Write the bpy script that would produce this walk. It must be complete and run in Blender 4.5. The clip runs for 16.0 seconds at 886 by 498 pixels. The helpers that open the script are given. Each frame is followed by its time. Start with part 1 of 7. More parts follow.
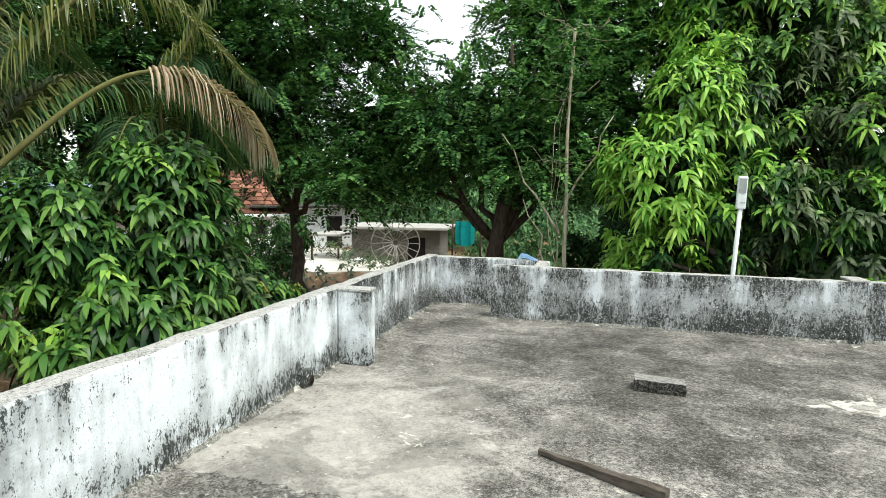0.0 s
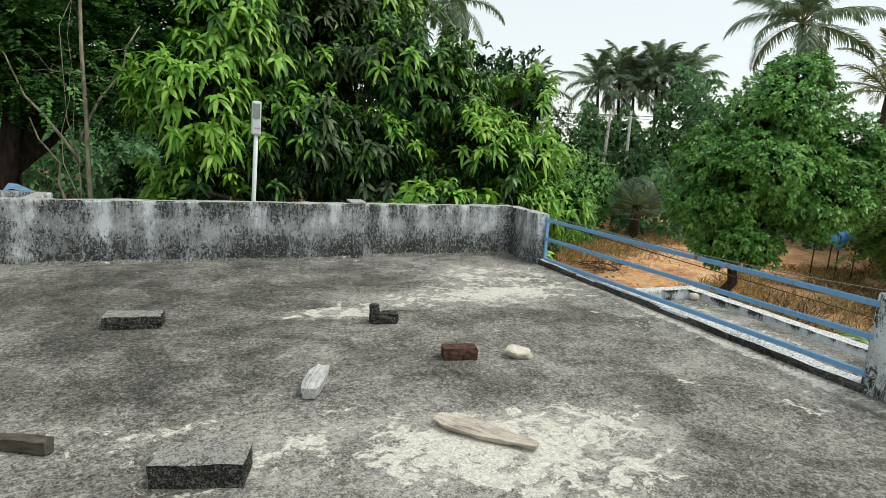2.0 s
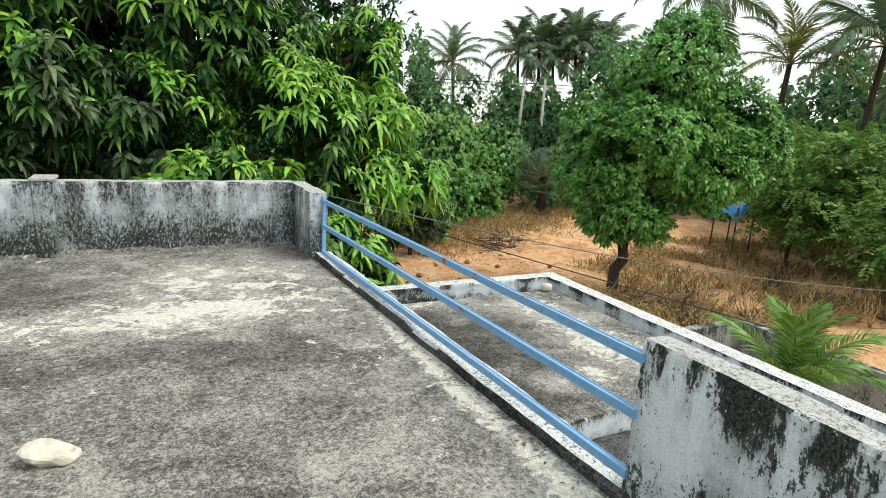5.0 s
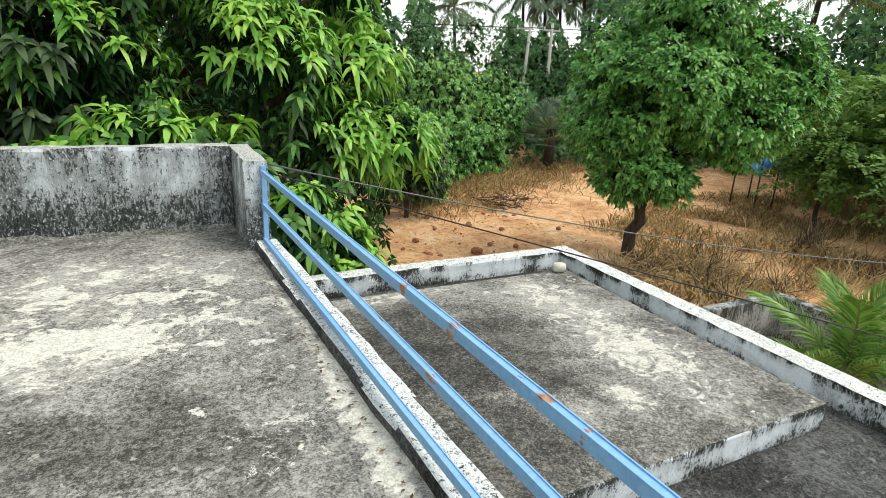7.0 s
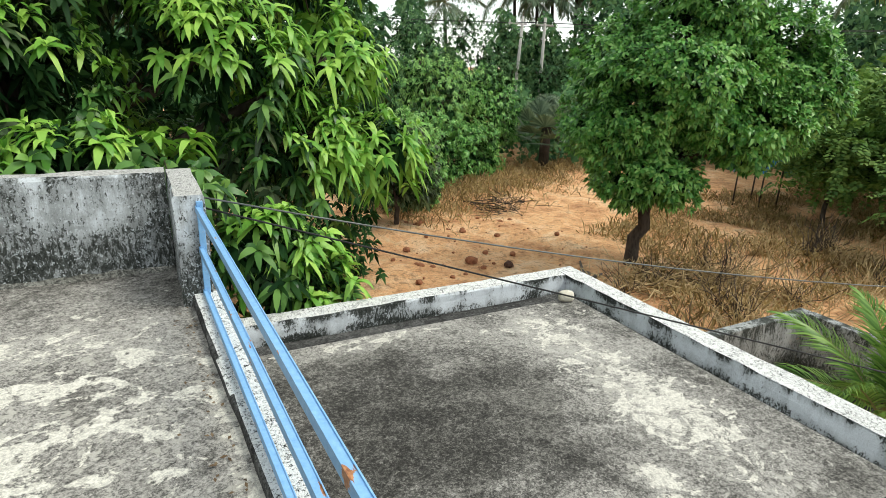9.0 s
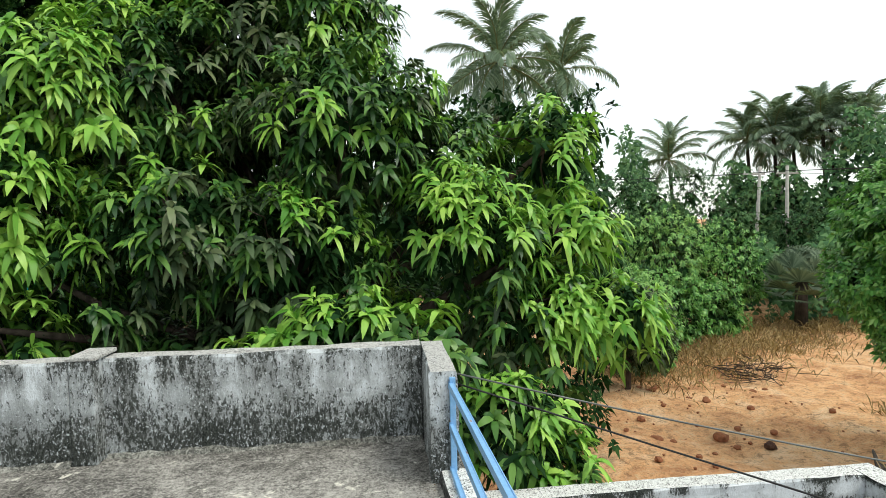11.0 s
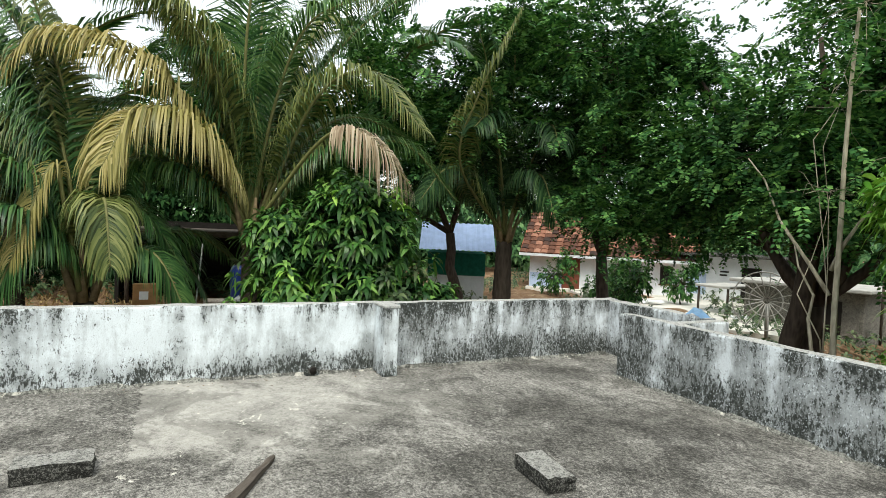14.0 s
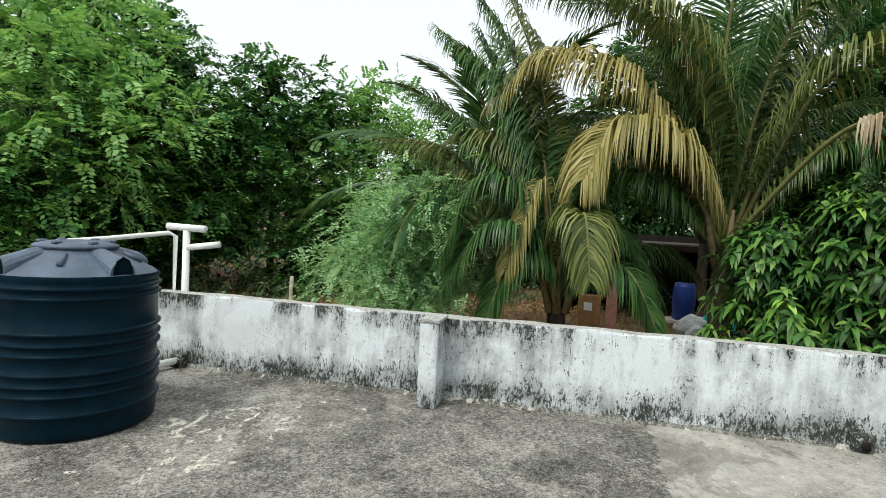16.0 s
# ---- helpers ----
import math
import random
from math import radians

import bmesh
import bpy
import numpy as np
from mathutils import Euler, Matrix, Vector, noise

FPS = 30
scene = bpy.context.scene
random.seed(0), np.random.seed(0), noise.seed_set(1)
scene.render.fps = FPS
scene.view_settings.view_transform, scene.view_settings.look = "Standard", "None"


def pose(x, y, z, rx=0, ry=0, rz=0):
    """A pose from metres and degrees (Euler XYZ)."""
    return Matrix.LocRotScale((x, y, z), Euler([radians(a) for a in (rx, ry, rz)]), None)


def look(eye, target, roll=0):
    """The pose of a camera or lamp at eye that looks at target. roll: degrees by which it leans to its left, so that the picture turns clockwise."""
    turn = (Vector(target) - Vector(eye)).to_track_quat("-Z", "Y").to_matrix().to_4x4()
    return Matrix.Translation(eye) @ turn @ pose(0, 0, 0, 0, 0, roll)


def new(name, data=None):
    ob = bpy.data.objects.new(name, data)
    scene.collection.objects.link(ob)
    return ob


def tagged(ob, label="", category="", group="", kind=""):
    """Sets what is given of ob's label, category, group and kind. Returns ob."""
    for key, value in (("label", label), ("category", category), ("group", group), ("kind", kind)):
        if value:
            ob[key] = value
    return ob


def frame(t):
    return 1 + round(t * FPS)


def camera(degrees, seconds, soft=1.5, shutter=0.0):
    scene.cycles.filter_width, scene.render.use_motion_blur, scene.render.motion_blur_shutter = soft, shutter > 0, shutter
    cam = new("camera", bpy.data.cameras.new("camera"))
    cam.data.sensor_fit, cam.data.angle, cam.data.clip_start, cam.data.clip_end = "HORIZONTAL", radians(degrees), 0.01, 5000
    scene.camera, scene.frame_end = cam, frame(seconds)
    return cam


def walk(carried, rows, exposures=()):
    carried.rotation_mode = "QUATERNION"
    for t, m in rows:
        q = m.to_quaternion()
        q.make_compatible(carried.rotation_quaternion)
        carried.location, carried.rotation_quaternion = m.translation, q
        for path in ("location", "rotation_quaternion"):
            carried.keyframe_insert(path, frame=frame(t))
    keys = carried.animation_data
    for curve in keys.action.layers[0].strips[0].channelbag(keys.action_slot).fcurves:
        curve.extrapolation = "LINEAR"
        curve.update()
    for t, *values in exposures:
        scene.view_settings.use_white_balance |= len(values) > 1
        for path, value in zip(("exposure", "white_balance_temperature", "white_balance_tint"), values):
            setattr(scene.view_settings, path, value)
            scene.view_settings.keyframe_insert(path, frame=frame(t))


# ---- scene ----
cam = camera(75.1, 16.0, soft=0.8)
PATH = [
    (0, (0.397, 0.138, 1.642), (-0.153, 2.051, 1.447), 0.7),
    (0.5, (0.584, 0.144, 1.613), (0.634, 2.127, 1.356), 0.5),
    (1, (0.833, 0.184, 1.586), (1.308, 2.1, 1.264), 1.6),
    (1.5, (1.121, 0.349, 1.553), (1.764, 2.211, 1.207), 2.6),
    (2, (1.527, 0.377, 1.529), (2.234, 2.212, 1.164), 3.2),
    (2.5, (1.933, 0.373, 1.505), (2.677, 2.19, 1.124), 3.3),
    (3, (2.388, 0.509, 1.492), (3.172, 2.306, 1.097), 3.7),
    (3.5, (2.827, 0.616, 1.491), (3.653, 2.391, 1.084), 3.6),
    (4, (3.222, 0.872, 1.468), (4.093, 2.623, 1.051), 3.6),
    (4.5, (3.629, 1.102, 1.471), (4.529, 2.838, 1.046), 3.7),
    (7, (4.782, 2.606, 1.383), (5.656, 4.302, 0.782), 2.8),
    (7.5, (4.991, 2.86, 1.352), (5.884, 4.534, 0.72), 2.6),
    (8, (5.113, 3.142, 1.371), (6.006, 4.806, 0.713), 2.4),
    (8.2, (5.139, 3.219, 1.363), (6.036, 4.879, 0.699), 2.5),
    (10.3, (5.345, 3.538, 1.591), (6.058, 5.382, 1.292), 0.6),
    (10.5, (5.287, 3.471, 1.586), (5.898, 5.361, 1.357), -0.1),
    (11, (5.117, 3.552, 1.562), (5.321, 5.539, 1.469), -1.3),
    (11.5, (5.012, 3.477, 1.557), (4.612, 5.436, 1.499), -1.2),
    (12, (4.829, 3.336, 1.541), (3.883, 5.098, 1.473), 0.8),
    (12.5, (4.591, 3.191, 1.535), (3.224, 4.648, 1.446), 2.1),
    (13, (4.343, 3.093, 1.515), (2.728, 4.268, 1.425), 1.9),
    (13.5, (4.053, 3.116, 1.521), (2.333, 4.134, 1.454), 2.4),
    (14, (3.785, 3.035, 1.543), (1.981, 3.895, 1.473), 2.5),
    (14.5, (3.526, 2.884, 1.562), (1.627, 3.508, 1.494), 2.6),
    (15, (3.179, 2.756, 1.554), (1.204, 3.059, 1.483), 2.6),
    (15.5, (2.975, 2.473, 1.564), (0.978, 2.423, 1.476), 2.9),
    (16, (2.835, 2.186, 1.575), (0.888, 1.744, 1.471), 3.0),
]
walk(cam, [(t, look(eye, target, roll)) for t, eye, target, roll in PATH],
     [(0, 0.46), (1, 0.19), (2, -0.24), (3, -0.22), (4.5, 0.07), (7, 0.18), (8, 0.14), (11, 0.06), (12.5, 0.12), (13, 0.26), (14, 0.25), (16, 0.0)])


# ---- world, sun, exposure ----
SUN_ELEV, SUN_AZIM = 56.0, 118.0
world = bpy.data.worlds.new("sky_world")
scene.world = world
world.use_nodes = True
wn, wl = world.node_tree.nodes, world.node_tree.links
wn.clear()
sky = wn.new("ShaderNodeTexSky")
sky.sky_type, sky.sun_disc = "NISHITA", False
sky.sun_elevation, sky.sun_rotation = radians(SUN_ELEV), radians(SUN_AZIM)
bg_sky, bg_cloud, add = wn.new("ShaderNodeBackground"), wn.new("ShaderNodeBackground"), wn.new("ShaderNodeAddShader")
wout = wn.new("ShaderNodeOutputWorld")
bg_sky.inputs["Strength"].default_value = 0.05
bg_cloud.inputs["Color"].default_value = (0.965, 1.0, 0.955, 1)
bg_cloud.inputs["Strength"].default_value = 0.92
wl.new(sky.outputs[0], bg_sky.inputs["Color"])
wl.new(bg_sky.outputs[0], add.inputs[0])
wl.new(bg_cloud.outputs[0], add.inputs[1])
wl.new(add.outputs[0], wout.inputs["Surface"])

sun_data = bpy.data.lights.new("sun", "SUN")
sun_data.energy, sun_data.angle, sun_data.color = 2.3, radians(24), (1.0, 0.975, 0.86)
sun_ob = new("sun", sun_data)
sun_ob.matrix_world = pose(0, 0, 30, 90 - SUN_ELEV, 0, 180 - SUN_AZIM)


# ---- materials ----
class Nodes:
    """A small builder for one material's nodes."""

    def __init__(self, name):
        self.mat = bpy.data.materials.new(name)
        self.mat.use_nodes = True
        self.n, self.l = self.mat.node_tree.nodes, self.mat.node_tree.links
        self.n.clear()
        self.out = self.n.new("ShaderNodeOutputMaterial")
        self.bsdf = self.n.new("ShaderNodeBsdfPrincipled")
        self.l.new(self.bsdf.outputs[0], self.out.inputs["Surface"])

    def put(self, sock, value):
        if isinstance(value, bpy.types.NodeSocket):
            self.l.new(value, sock)
        elif isinstance(value, tuple) and len(value) == 3 and sock.type == "RGBA":
            sock.default_value = (*value, 1)
        else:
            sock.default_value = value

    def coords(self, scale=(1, 1, 1), kind="Object"):
        tc, mp = self.n.new("ShaderNodeTexCoord"), self.n.new("ShaderNodeMapping")
        self.l.new(tc.outputs[kind], mp.inputs["Vector"])
        mp.inputs["Scale"].default_value = scale
        return mp.outputs[0]

    def world_pos(self, scale=(1, 1, 1)):
        g, mp = self.n.new("ShaderNodeNewGeometry"), self.n.new("ShaderNodeMapping")
        self.l.new(g.outputs["Position"], mp.inputs["Vector"])
        mp.inputs["Scale"].default_value = scale
        return mp.outputs[0]

    def noise(self, vec, scale, detail=4.0, rough=0.55, distort=0.0):
        t = self.n.new("ShaderNodeTexNoise")
        self.l.new(vec, t.inputs["Vector"])
        t.inputs["Scale"].default_value, t.inputs["Detail"].default_value = scale, detail
        t.inputs["Roughness"].default_value, t.inputs["Distortion"].default_value = rough, distort
        return t.outputs["Fac"]

    def voronoi(self, vec, scale, feature="F1"):
        t = self.n.new("ShaderNodeTexVoronoi")
        t.feature = feature
        self.l.new(vec, t.inputs["Vector"])
        t.inputs["Scale"].default_value = scale
        return t.outputs["Distance"]

    def ramp(self, fac, *stops):
        r = self.n.new("ShaderNodeValToRGB")
        self.l.new(fac, r.inputs["Fac"])
        e = r.color_ramp.elements
        while len(e) < len(stops):
            e.new(0.5)
        for k, (p, c) in zip(e, stops):
            k.position = p
            k.color = (*c, 1) if isinstance(c, tuple) else (c, c, c, 1)
        return r.outputs["Color"]

    def mix(self, fac, a, b, blend="MIX"):
        m = self.n.new("ShaderNodeMix")
        m.data_type, m.blend_type = "RGBA", blend
        self.put(m.inputs["Factor"], fac)
        self.put(m.inputs["A"], a)
        self.put(m.inputs["B"], b)
        return m.outputs["Result"]

    def math(self, op, a, b=0.0, clamp=False):
        m = self.n.new("ShaderNodeMath")
        m.operation, m.use_clamp = op, clamp
        self.put(m.inputs[0], a)
        self.put(m.inputs[1], b)
        return m.outputs[0]

    def height(self):
        g, sx = self.n.new("ShaderNodeNewGeometry"), self.n.new("ShaderNodeSeparateXYZ")
        self.l.new(g.outputs["Position"], sx.inputs[0])
        return sx.outputs["X"], sx.outputs["Y"], sx.outputs["Z"]

    def island(self):
        return self.n.new("ShaderNodeNewGeometry").outputs["Random Per Island"]

    def random(self):
        return self.n.new("ShaderNodeObjectInfo").outputs["Random"]

    def bump(self, h, strength=0.5, distance=0.01):
        b = self.n.new("ShaderNodeBump")
        b.inputs["Strength"].default_value, b.inputs["Distance"].default_value = strength, distance
        self.l.new(h, b.inputs["Height"])
        self.l.new(b.outputs[0], self.bsdf.inputs["Normal"])

    def done(self, color, rough=0.8, metal=0.0, spec=0.3):
        self.put(self.bsdf.inputs["Base Color"], color)
        self.put(self.bsdf.inputs["Roughness"], rough)
        self.put(self.bsdf.inputs["Metallic"], metal)
        self.put(self.bsdf.inputs["Specular IOR Level"], spec)
        return self.mat


def plain(name, color, rough=0.6, metal=0.0, vary=0.25, scale=12.0, bump=0.15, spec=0.3):
    """A painted or natural surface with grain at two scales."""
    k = Nodes(name)
    v = k.world_pos()
    a, b = k.noise(v, scale, 5), k.noise(v, scale * 9, 3)
    f = k.math("ADD", k.math("MULTIPLY", a, 0.7), k.math("MULTIPLY", b, 0.3))
    lo = tuple(c * (1 - vary) for c in color)
    hi = tuple(min(1, c * (1 + vary)) for c in color)
    k.bump(f, bump, 0.01)
    return k.done(k.ramp(f, (0.3, lo), (0.7, hi)), rough, metal, spec)


def whitewash(name, base=(0.78, 0.83, 0.835), mould=-0.05, low=0.14, top=0.7, reach=0.16, drip=0.22, grey=0.22, runs=0.34, blots=0.38, chips=0.64):
    """Old limewash: soft grey smears, and black mould in fine specks, thick at the foot and in runs below the coping."""
    k = Nodes(name)
    v = k.world_pos()
    x, y, z = k.height()
    big, mid = k.noise(v, 1.7, 5, 0.65, 0.3), k.noise(v, 5, 6, 0.68, 0.4)
    wide = k.noise(k.world_pos((4.2, 4.2, 0.9)), 1.0, 6, 0.68)
    speck = k.noise(k.world_pos((46, 46, 19)), 1.0, 3, 0.65, 0.5)
    fleck = k.noise(k.world_pos((110, 110, 85)), 1.0, 2, 0.7)
    grain = k.noise(v, 190, 2, 0.7)
    p = k.math("ADD", k.math("MULTIPLY", speck, 0.6), k.math("MULTIPLY", fleck, 0.4))
    foot = k.math("DIVIDE", k.math("SUBTRACT", k.math("ADD", z, k.math("MULTIPLY", k.math("SUBTRACT", mid, 0.5), 0.3)), low), reach)
    foot = k.math("MULTIPLY", k.math("SUBTRACT", 1.0, foot, True), 0.13)
    run = k.math("SUBTRACT", 1.0, k.math("DIVIDE", k.math("SUBTRACT", top, z), drip), True)
    run = k.math("MULTIPLY", run, k.math("MULTIPLY", k.ramp(wide, (0.42, 0.0), (0.62, 1.0)), runs * 0.6))
    blot = k.math("MULTIPLY", k.math("SUBTRACT", big, 0.5), blots)
    m = k.math("ADD", k.math("ADD", k.math("ADD", foot, run), k.math("MULTIPLY", k.math("SUBTRACT", wide, 0.5), 0.16)), k.math("ADD", blot, mould))
    smear = k.math("ADD", k.math("ADD", k.math("MULTIPLY", wide, 0.55), k.math("MULTIPLY", mid, 0.45)), m)
    smear = k.ramp(smear, (0.40, 0.0), (0.51, grey * 1.35), (0.64, min(1.0, 0.5 + grey)))
    paint = k.mix(smear, base, (0.17, 0.18, 0.175))
    paint = k.mix(k.ramp(fleck, (0.52, 0.0), (0.62, 0.22)), paint, (0.25, 0.26, 0.25))
    paint = k.mix(k.ramp(grain, (0.55, 0.0), (0.7, 0.25)), paint, (0.2, 0.21, 0.2))
    mask = k.ramp(k.math("ADD", p, m), (0.555, 0.0), (0.595, 0.85), (0.65, 1.0))
    col = k.mix(mask, paint, k.ramp(fleck, (0.4, (0.014, 0.018, 0.015)), (0.66, (0.09, 0.096, 0.088))))
    chip = k.ramp(k.noise(k.world_pos((52, 52, 40)), 1.2, 3, 0.65), (chips, 0.0), (chips + 0.03, 0.8))
    col = k.mix(chip, col, tuple(c * 0.9 for c in base))
    k.bump(k.math("ADD", k.math("MULTIPLY", speck, 0.6), k.math("MULTIPLY", fleck, 0.4)), 0.6, 0.012)
    return k.done(col, 0.88, 0, 0.15)


def screed(name, dark=(0.12, 0.12, 0.115), light=(0.47, 0.45, 0.40), amount=0.5, patches=(), bay=None):
    """Weathered roof screed: black algae and grey grit mixed in crumbs, and crisp pale scoured flakes, thicker in patches (x, y, half-length, half-width, weight).
    bay: (x, y), the corner of a newer, paler bay of screed that runs west and north from it."""
    k = Nodes(name)
    v = k.world_pos()
    x, y, z = k.height()
    big = k.noise(v, 0.5, 4, 0.6, 0.4)
    mid = k.noise(k.world_pos((1, 1.25, 1)), 1.5, 8, 0.68, 0.7)
    tuft = k.noise(v, 8, 6, 0.75, 0.6)
    grit, sand = k.noise(v, 36, 4, 0.72, 0.8), k.noise(v, 105, 2, 0.7, 0.4)
    scour = k.math("MULTIPLY", k.math("SUBTRACT", big, 0.5), 0.25)
    for px, py, rx, ry, w in patches:
        a = k.math("DIVIDE", k.math("SUBTRACT", x, px), rx)
        b = k.math("DIVIDE", k.math("SUBTRACT", y, py), ry)
        d = k.math("SUBTRACT", 1.0, k.math("ADD", k.math("MULTIPLY", a, a), k.math("MULTIPLY", b, b)), True)
        scour = k.math("ADD", scour, k.math("MULTIPLY", d, w))
    tone = k.math("ADD", k.math("ADD", k.math("MULTIPLY", k.math("SUBTRACT", mid, 0.5), 0.42), k.math("MULTIPLY", k.math("SUBTRACT", tuft, 0.5), 0.24)), k.math("MULTIPLY", scour, 0.35))
    if bay:
        by = k.math("ADD", y, k.math("MULTIPLY", k.math("SUBTRACT", tuft, 0.5), 0.22))
        edge = k.ramp(k.math("SUBTRACT", by, bay[1] - 0.5), (0.497, 0.0), (0.503, 1.0))
        worn = k.math("ADD", k.math("SUBTRACT", bay[0], x), k.math("MULTIPLY", k.math("SUBTRACT", mid, 0.5), 2.0))
        fade = k.math("MULTIPLY", k.math("DIVIDE", worn, 0.8, True), k.math("DIVIDE", k.math("SUBTRACT", 5.9, y), 2.2, True))
        tone = k.math("ADD", tone, k.math("MULTIPLY", k.math("MULTIPLY", edge, fade), 0.11))
    crumb = k.math("ADD", k.math("ADD", k.math("MULTIPLY", grit, 0.66), k.math("MULTIPLY", sand, 0.45)), k.math("SUBTRACT", tone, 0.035))
    base = k.ramp(crumb, (0.36, tuple(c * 0.3 for c in dark)), (0.46, tuple(c * 0.68 for c in dark)), (0.53, tuple(c * 1.35 for c in dark)), (0.62, tuple(c * 2.3 for c in dark)), (0.74, tuple(c * 3.0 for c in dark)))
    if bay:
        base = k.mix(k.math("MULTIPLY", k.math("MULTIPLY", edge, fade), 0.55), base, k.ramp(k.math("ADD", k.math("MULTIPLY", mid, 0.6), k.math("MULTIPLY", tuft, 0.4)), (0.38, tuple(c * 1.3 for c in dark)), (0.52, tuple(c * 2.2 for c in dark)), (0.64, tuple(c * 3.3 for c in dark))))
    algae = k.ramp(k.math("SUBTRACT", k.noise(v, 1.15, 9, 0.66, 0.5), k.math("MULTIPLY", scour, 0.6)), (0.505, 0.0), (0.535, 0.6), (0.64, 0.9))
    base = k.mix(algae, base, k.mix(1.0, base, (0.56, 0.56, 0.55), "MULTIPLY"))
    dots = k.ramp(k.math("ADD", k.noise(v, 15, 3, 0.6, 0.3), k.math("MULTIPLY", scour, 0.5)), (0.655, 0.0), (0.68, 0.7))
    base = k.mix(dots, base, tuple(c * 0.72 for c in light))
    fl = k.noise(k.world_pos((1, 1.3, 1)), 4.2, 7, 0.66, 1.3)
    flake = k.math("ADD", k.math("ADD", fl, k.math("MULTIPLY", tuft, 0.5)), k.math("MULTIPLY", scour, 1.0))
    flake = k.math("ADD", flake, k.math("MULTIPLY", k.math("SUBTRACT", grit, 0.5), 0.09))
    e = 0.75 + 1.25 * (0.235 - 0.2 * amount)
    flake = k.ramp(flake, (e, 0.0), (e + 0.012, 0.75), (e + 0.06, 1.0))
    pale = k.mix(k.ramp(k.math("ADD", k.math("MULTIPLY", grit, 0.6), k.math("MULTIPLY", sand, 0.4)), (0.42, 0.0), (0.56, 1.0)), tuple(c * 0.68 for c in light), tuple(min(1, c * 1.15) for c in light))
    col = k.mix(flake, base, pale)
    k.bump(k.math("ADD", k.math("MULTIPLY", grit, 0.7), k.math("MULTIPLY", flake, 0.25)), 0.8, 0.014)
    return k.done(col, 0.92, 0, 0.12)


def gritty(name, dark, light, share=0.5):
    """Coarse broken concrete: a dark tone with pale grains of stone."""
    k = Nodes(name)
    v = k.world_pos()
    a, b, c = k.noise(v, 9, 4, 0.6), k.noise(v, 55, 3, 0.7, 0.8), k.noise(v, 150, 2, 0.7)
    f = k.math("ADD", k.math("ADD", k.math("MULTIPLY", a, 0.15), k.math("MULTIPLY", b, 0.55)), k.math("MULTIPLY", c, 0.3))
    col = k.ramp(f, (share - 0.12, tuple(q * 0.4 for q in dark)), (share, dark), (share + 0.06, light), (share + 0.2, tuple(min(1, q * 1.3) for q in light)))
    k.bump(k.math("ADD", k.math("MULTIPLY", b, 0.7), k.math("MULTIPLY", c, 0.3)), 1.0, 0.02)
    return k.done(col, 0.95, 0, 0.1)


def leafy(name, dark, mid, bright, share=0.5, rough=0.45, through_light=0.22, spec=0.3):
    """Leaves: each one its own green, with light passing through."""
    k = Nodes(name)
    r = k.island()
    clump = k.noise(k.world_pos(), 0.9, 3)
    f = k.math("ADD", k.math("MULTIPLY", r, 0.55), k.math("MULTIPLY", clump, 0.55))
    col = k.ramp(f, (0.25, dark), (0.25 + 0.5 * share, mid), (0.95, bright))
    k.done(col, rough, 0, spec)
    tr, mx = k.n.new("ShaderNodeBsdfTranslucent"), k.n.new("ShaderNodeMixShader")
    k.l.new(k.mix(0.5, col, k.mix(1.0, col, (1.0, 1.0, 0.35), "MULTIPLY")), tr.inputs["Color"])
    mx.inputs["Fac"].default_value = through_light
    k.l.new(k.bsdf.outputs[0], mx.inputs[1])
    k.l.new(tr.outputs[0], mx.inputs[2])
    k.l.new(mx.outputs[0], k.out.inputs["Surface"])
    return k.mat


def bark(name, color, scale=8.0):
    k = Nodes(name)
    v = k.world_pos((1, 1, 0.3))
    a, b = k.noise(v, scale, 6, 0.7, 0.5), k.voronoi(v, scale * 2.2)
    f = k.math("ADD", k.math("MULTIPLY", a, 0.7), k.math("MULTIPLY", b, 0.4))
    k.bump(f, 0.8, 0.03)
    return k.done(k.ramp(f, (0.3, tuple(c * 0.45 for c in color)), (0.75, tuple(c * 1.4 for c in color))), 0.92, 0, 0.15)


def timber(name, color):
    """Weathered wood with its grain along the piece."""
    k = Nodes(name)
    v = k.coords((0.12, 1, 1))
    a, b = k.noise(v, 60, 5, 0.65, 0.8), k.noise(k.coords(), 9, 5, 0.6)
    f = k.math("ADD", k.math("MULTIPLY", a, 0.65), k.math("MULTIPLY", b, 0.35))
    k.bump(a, 0.8, 0.01)
    return k.done(k.ramp(f, (0.34, tuple(c * 0.3 for c in color)), (0.46, tuple(c * 0.85 for c in color)), (0.62, tuple(min(1, c * 1.3) for c in color))), 0.9, 0, 0.12)


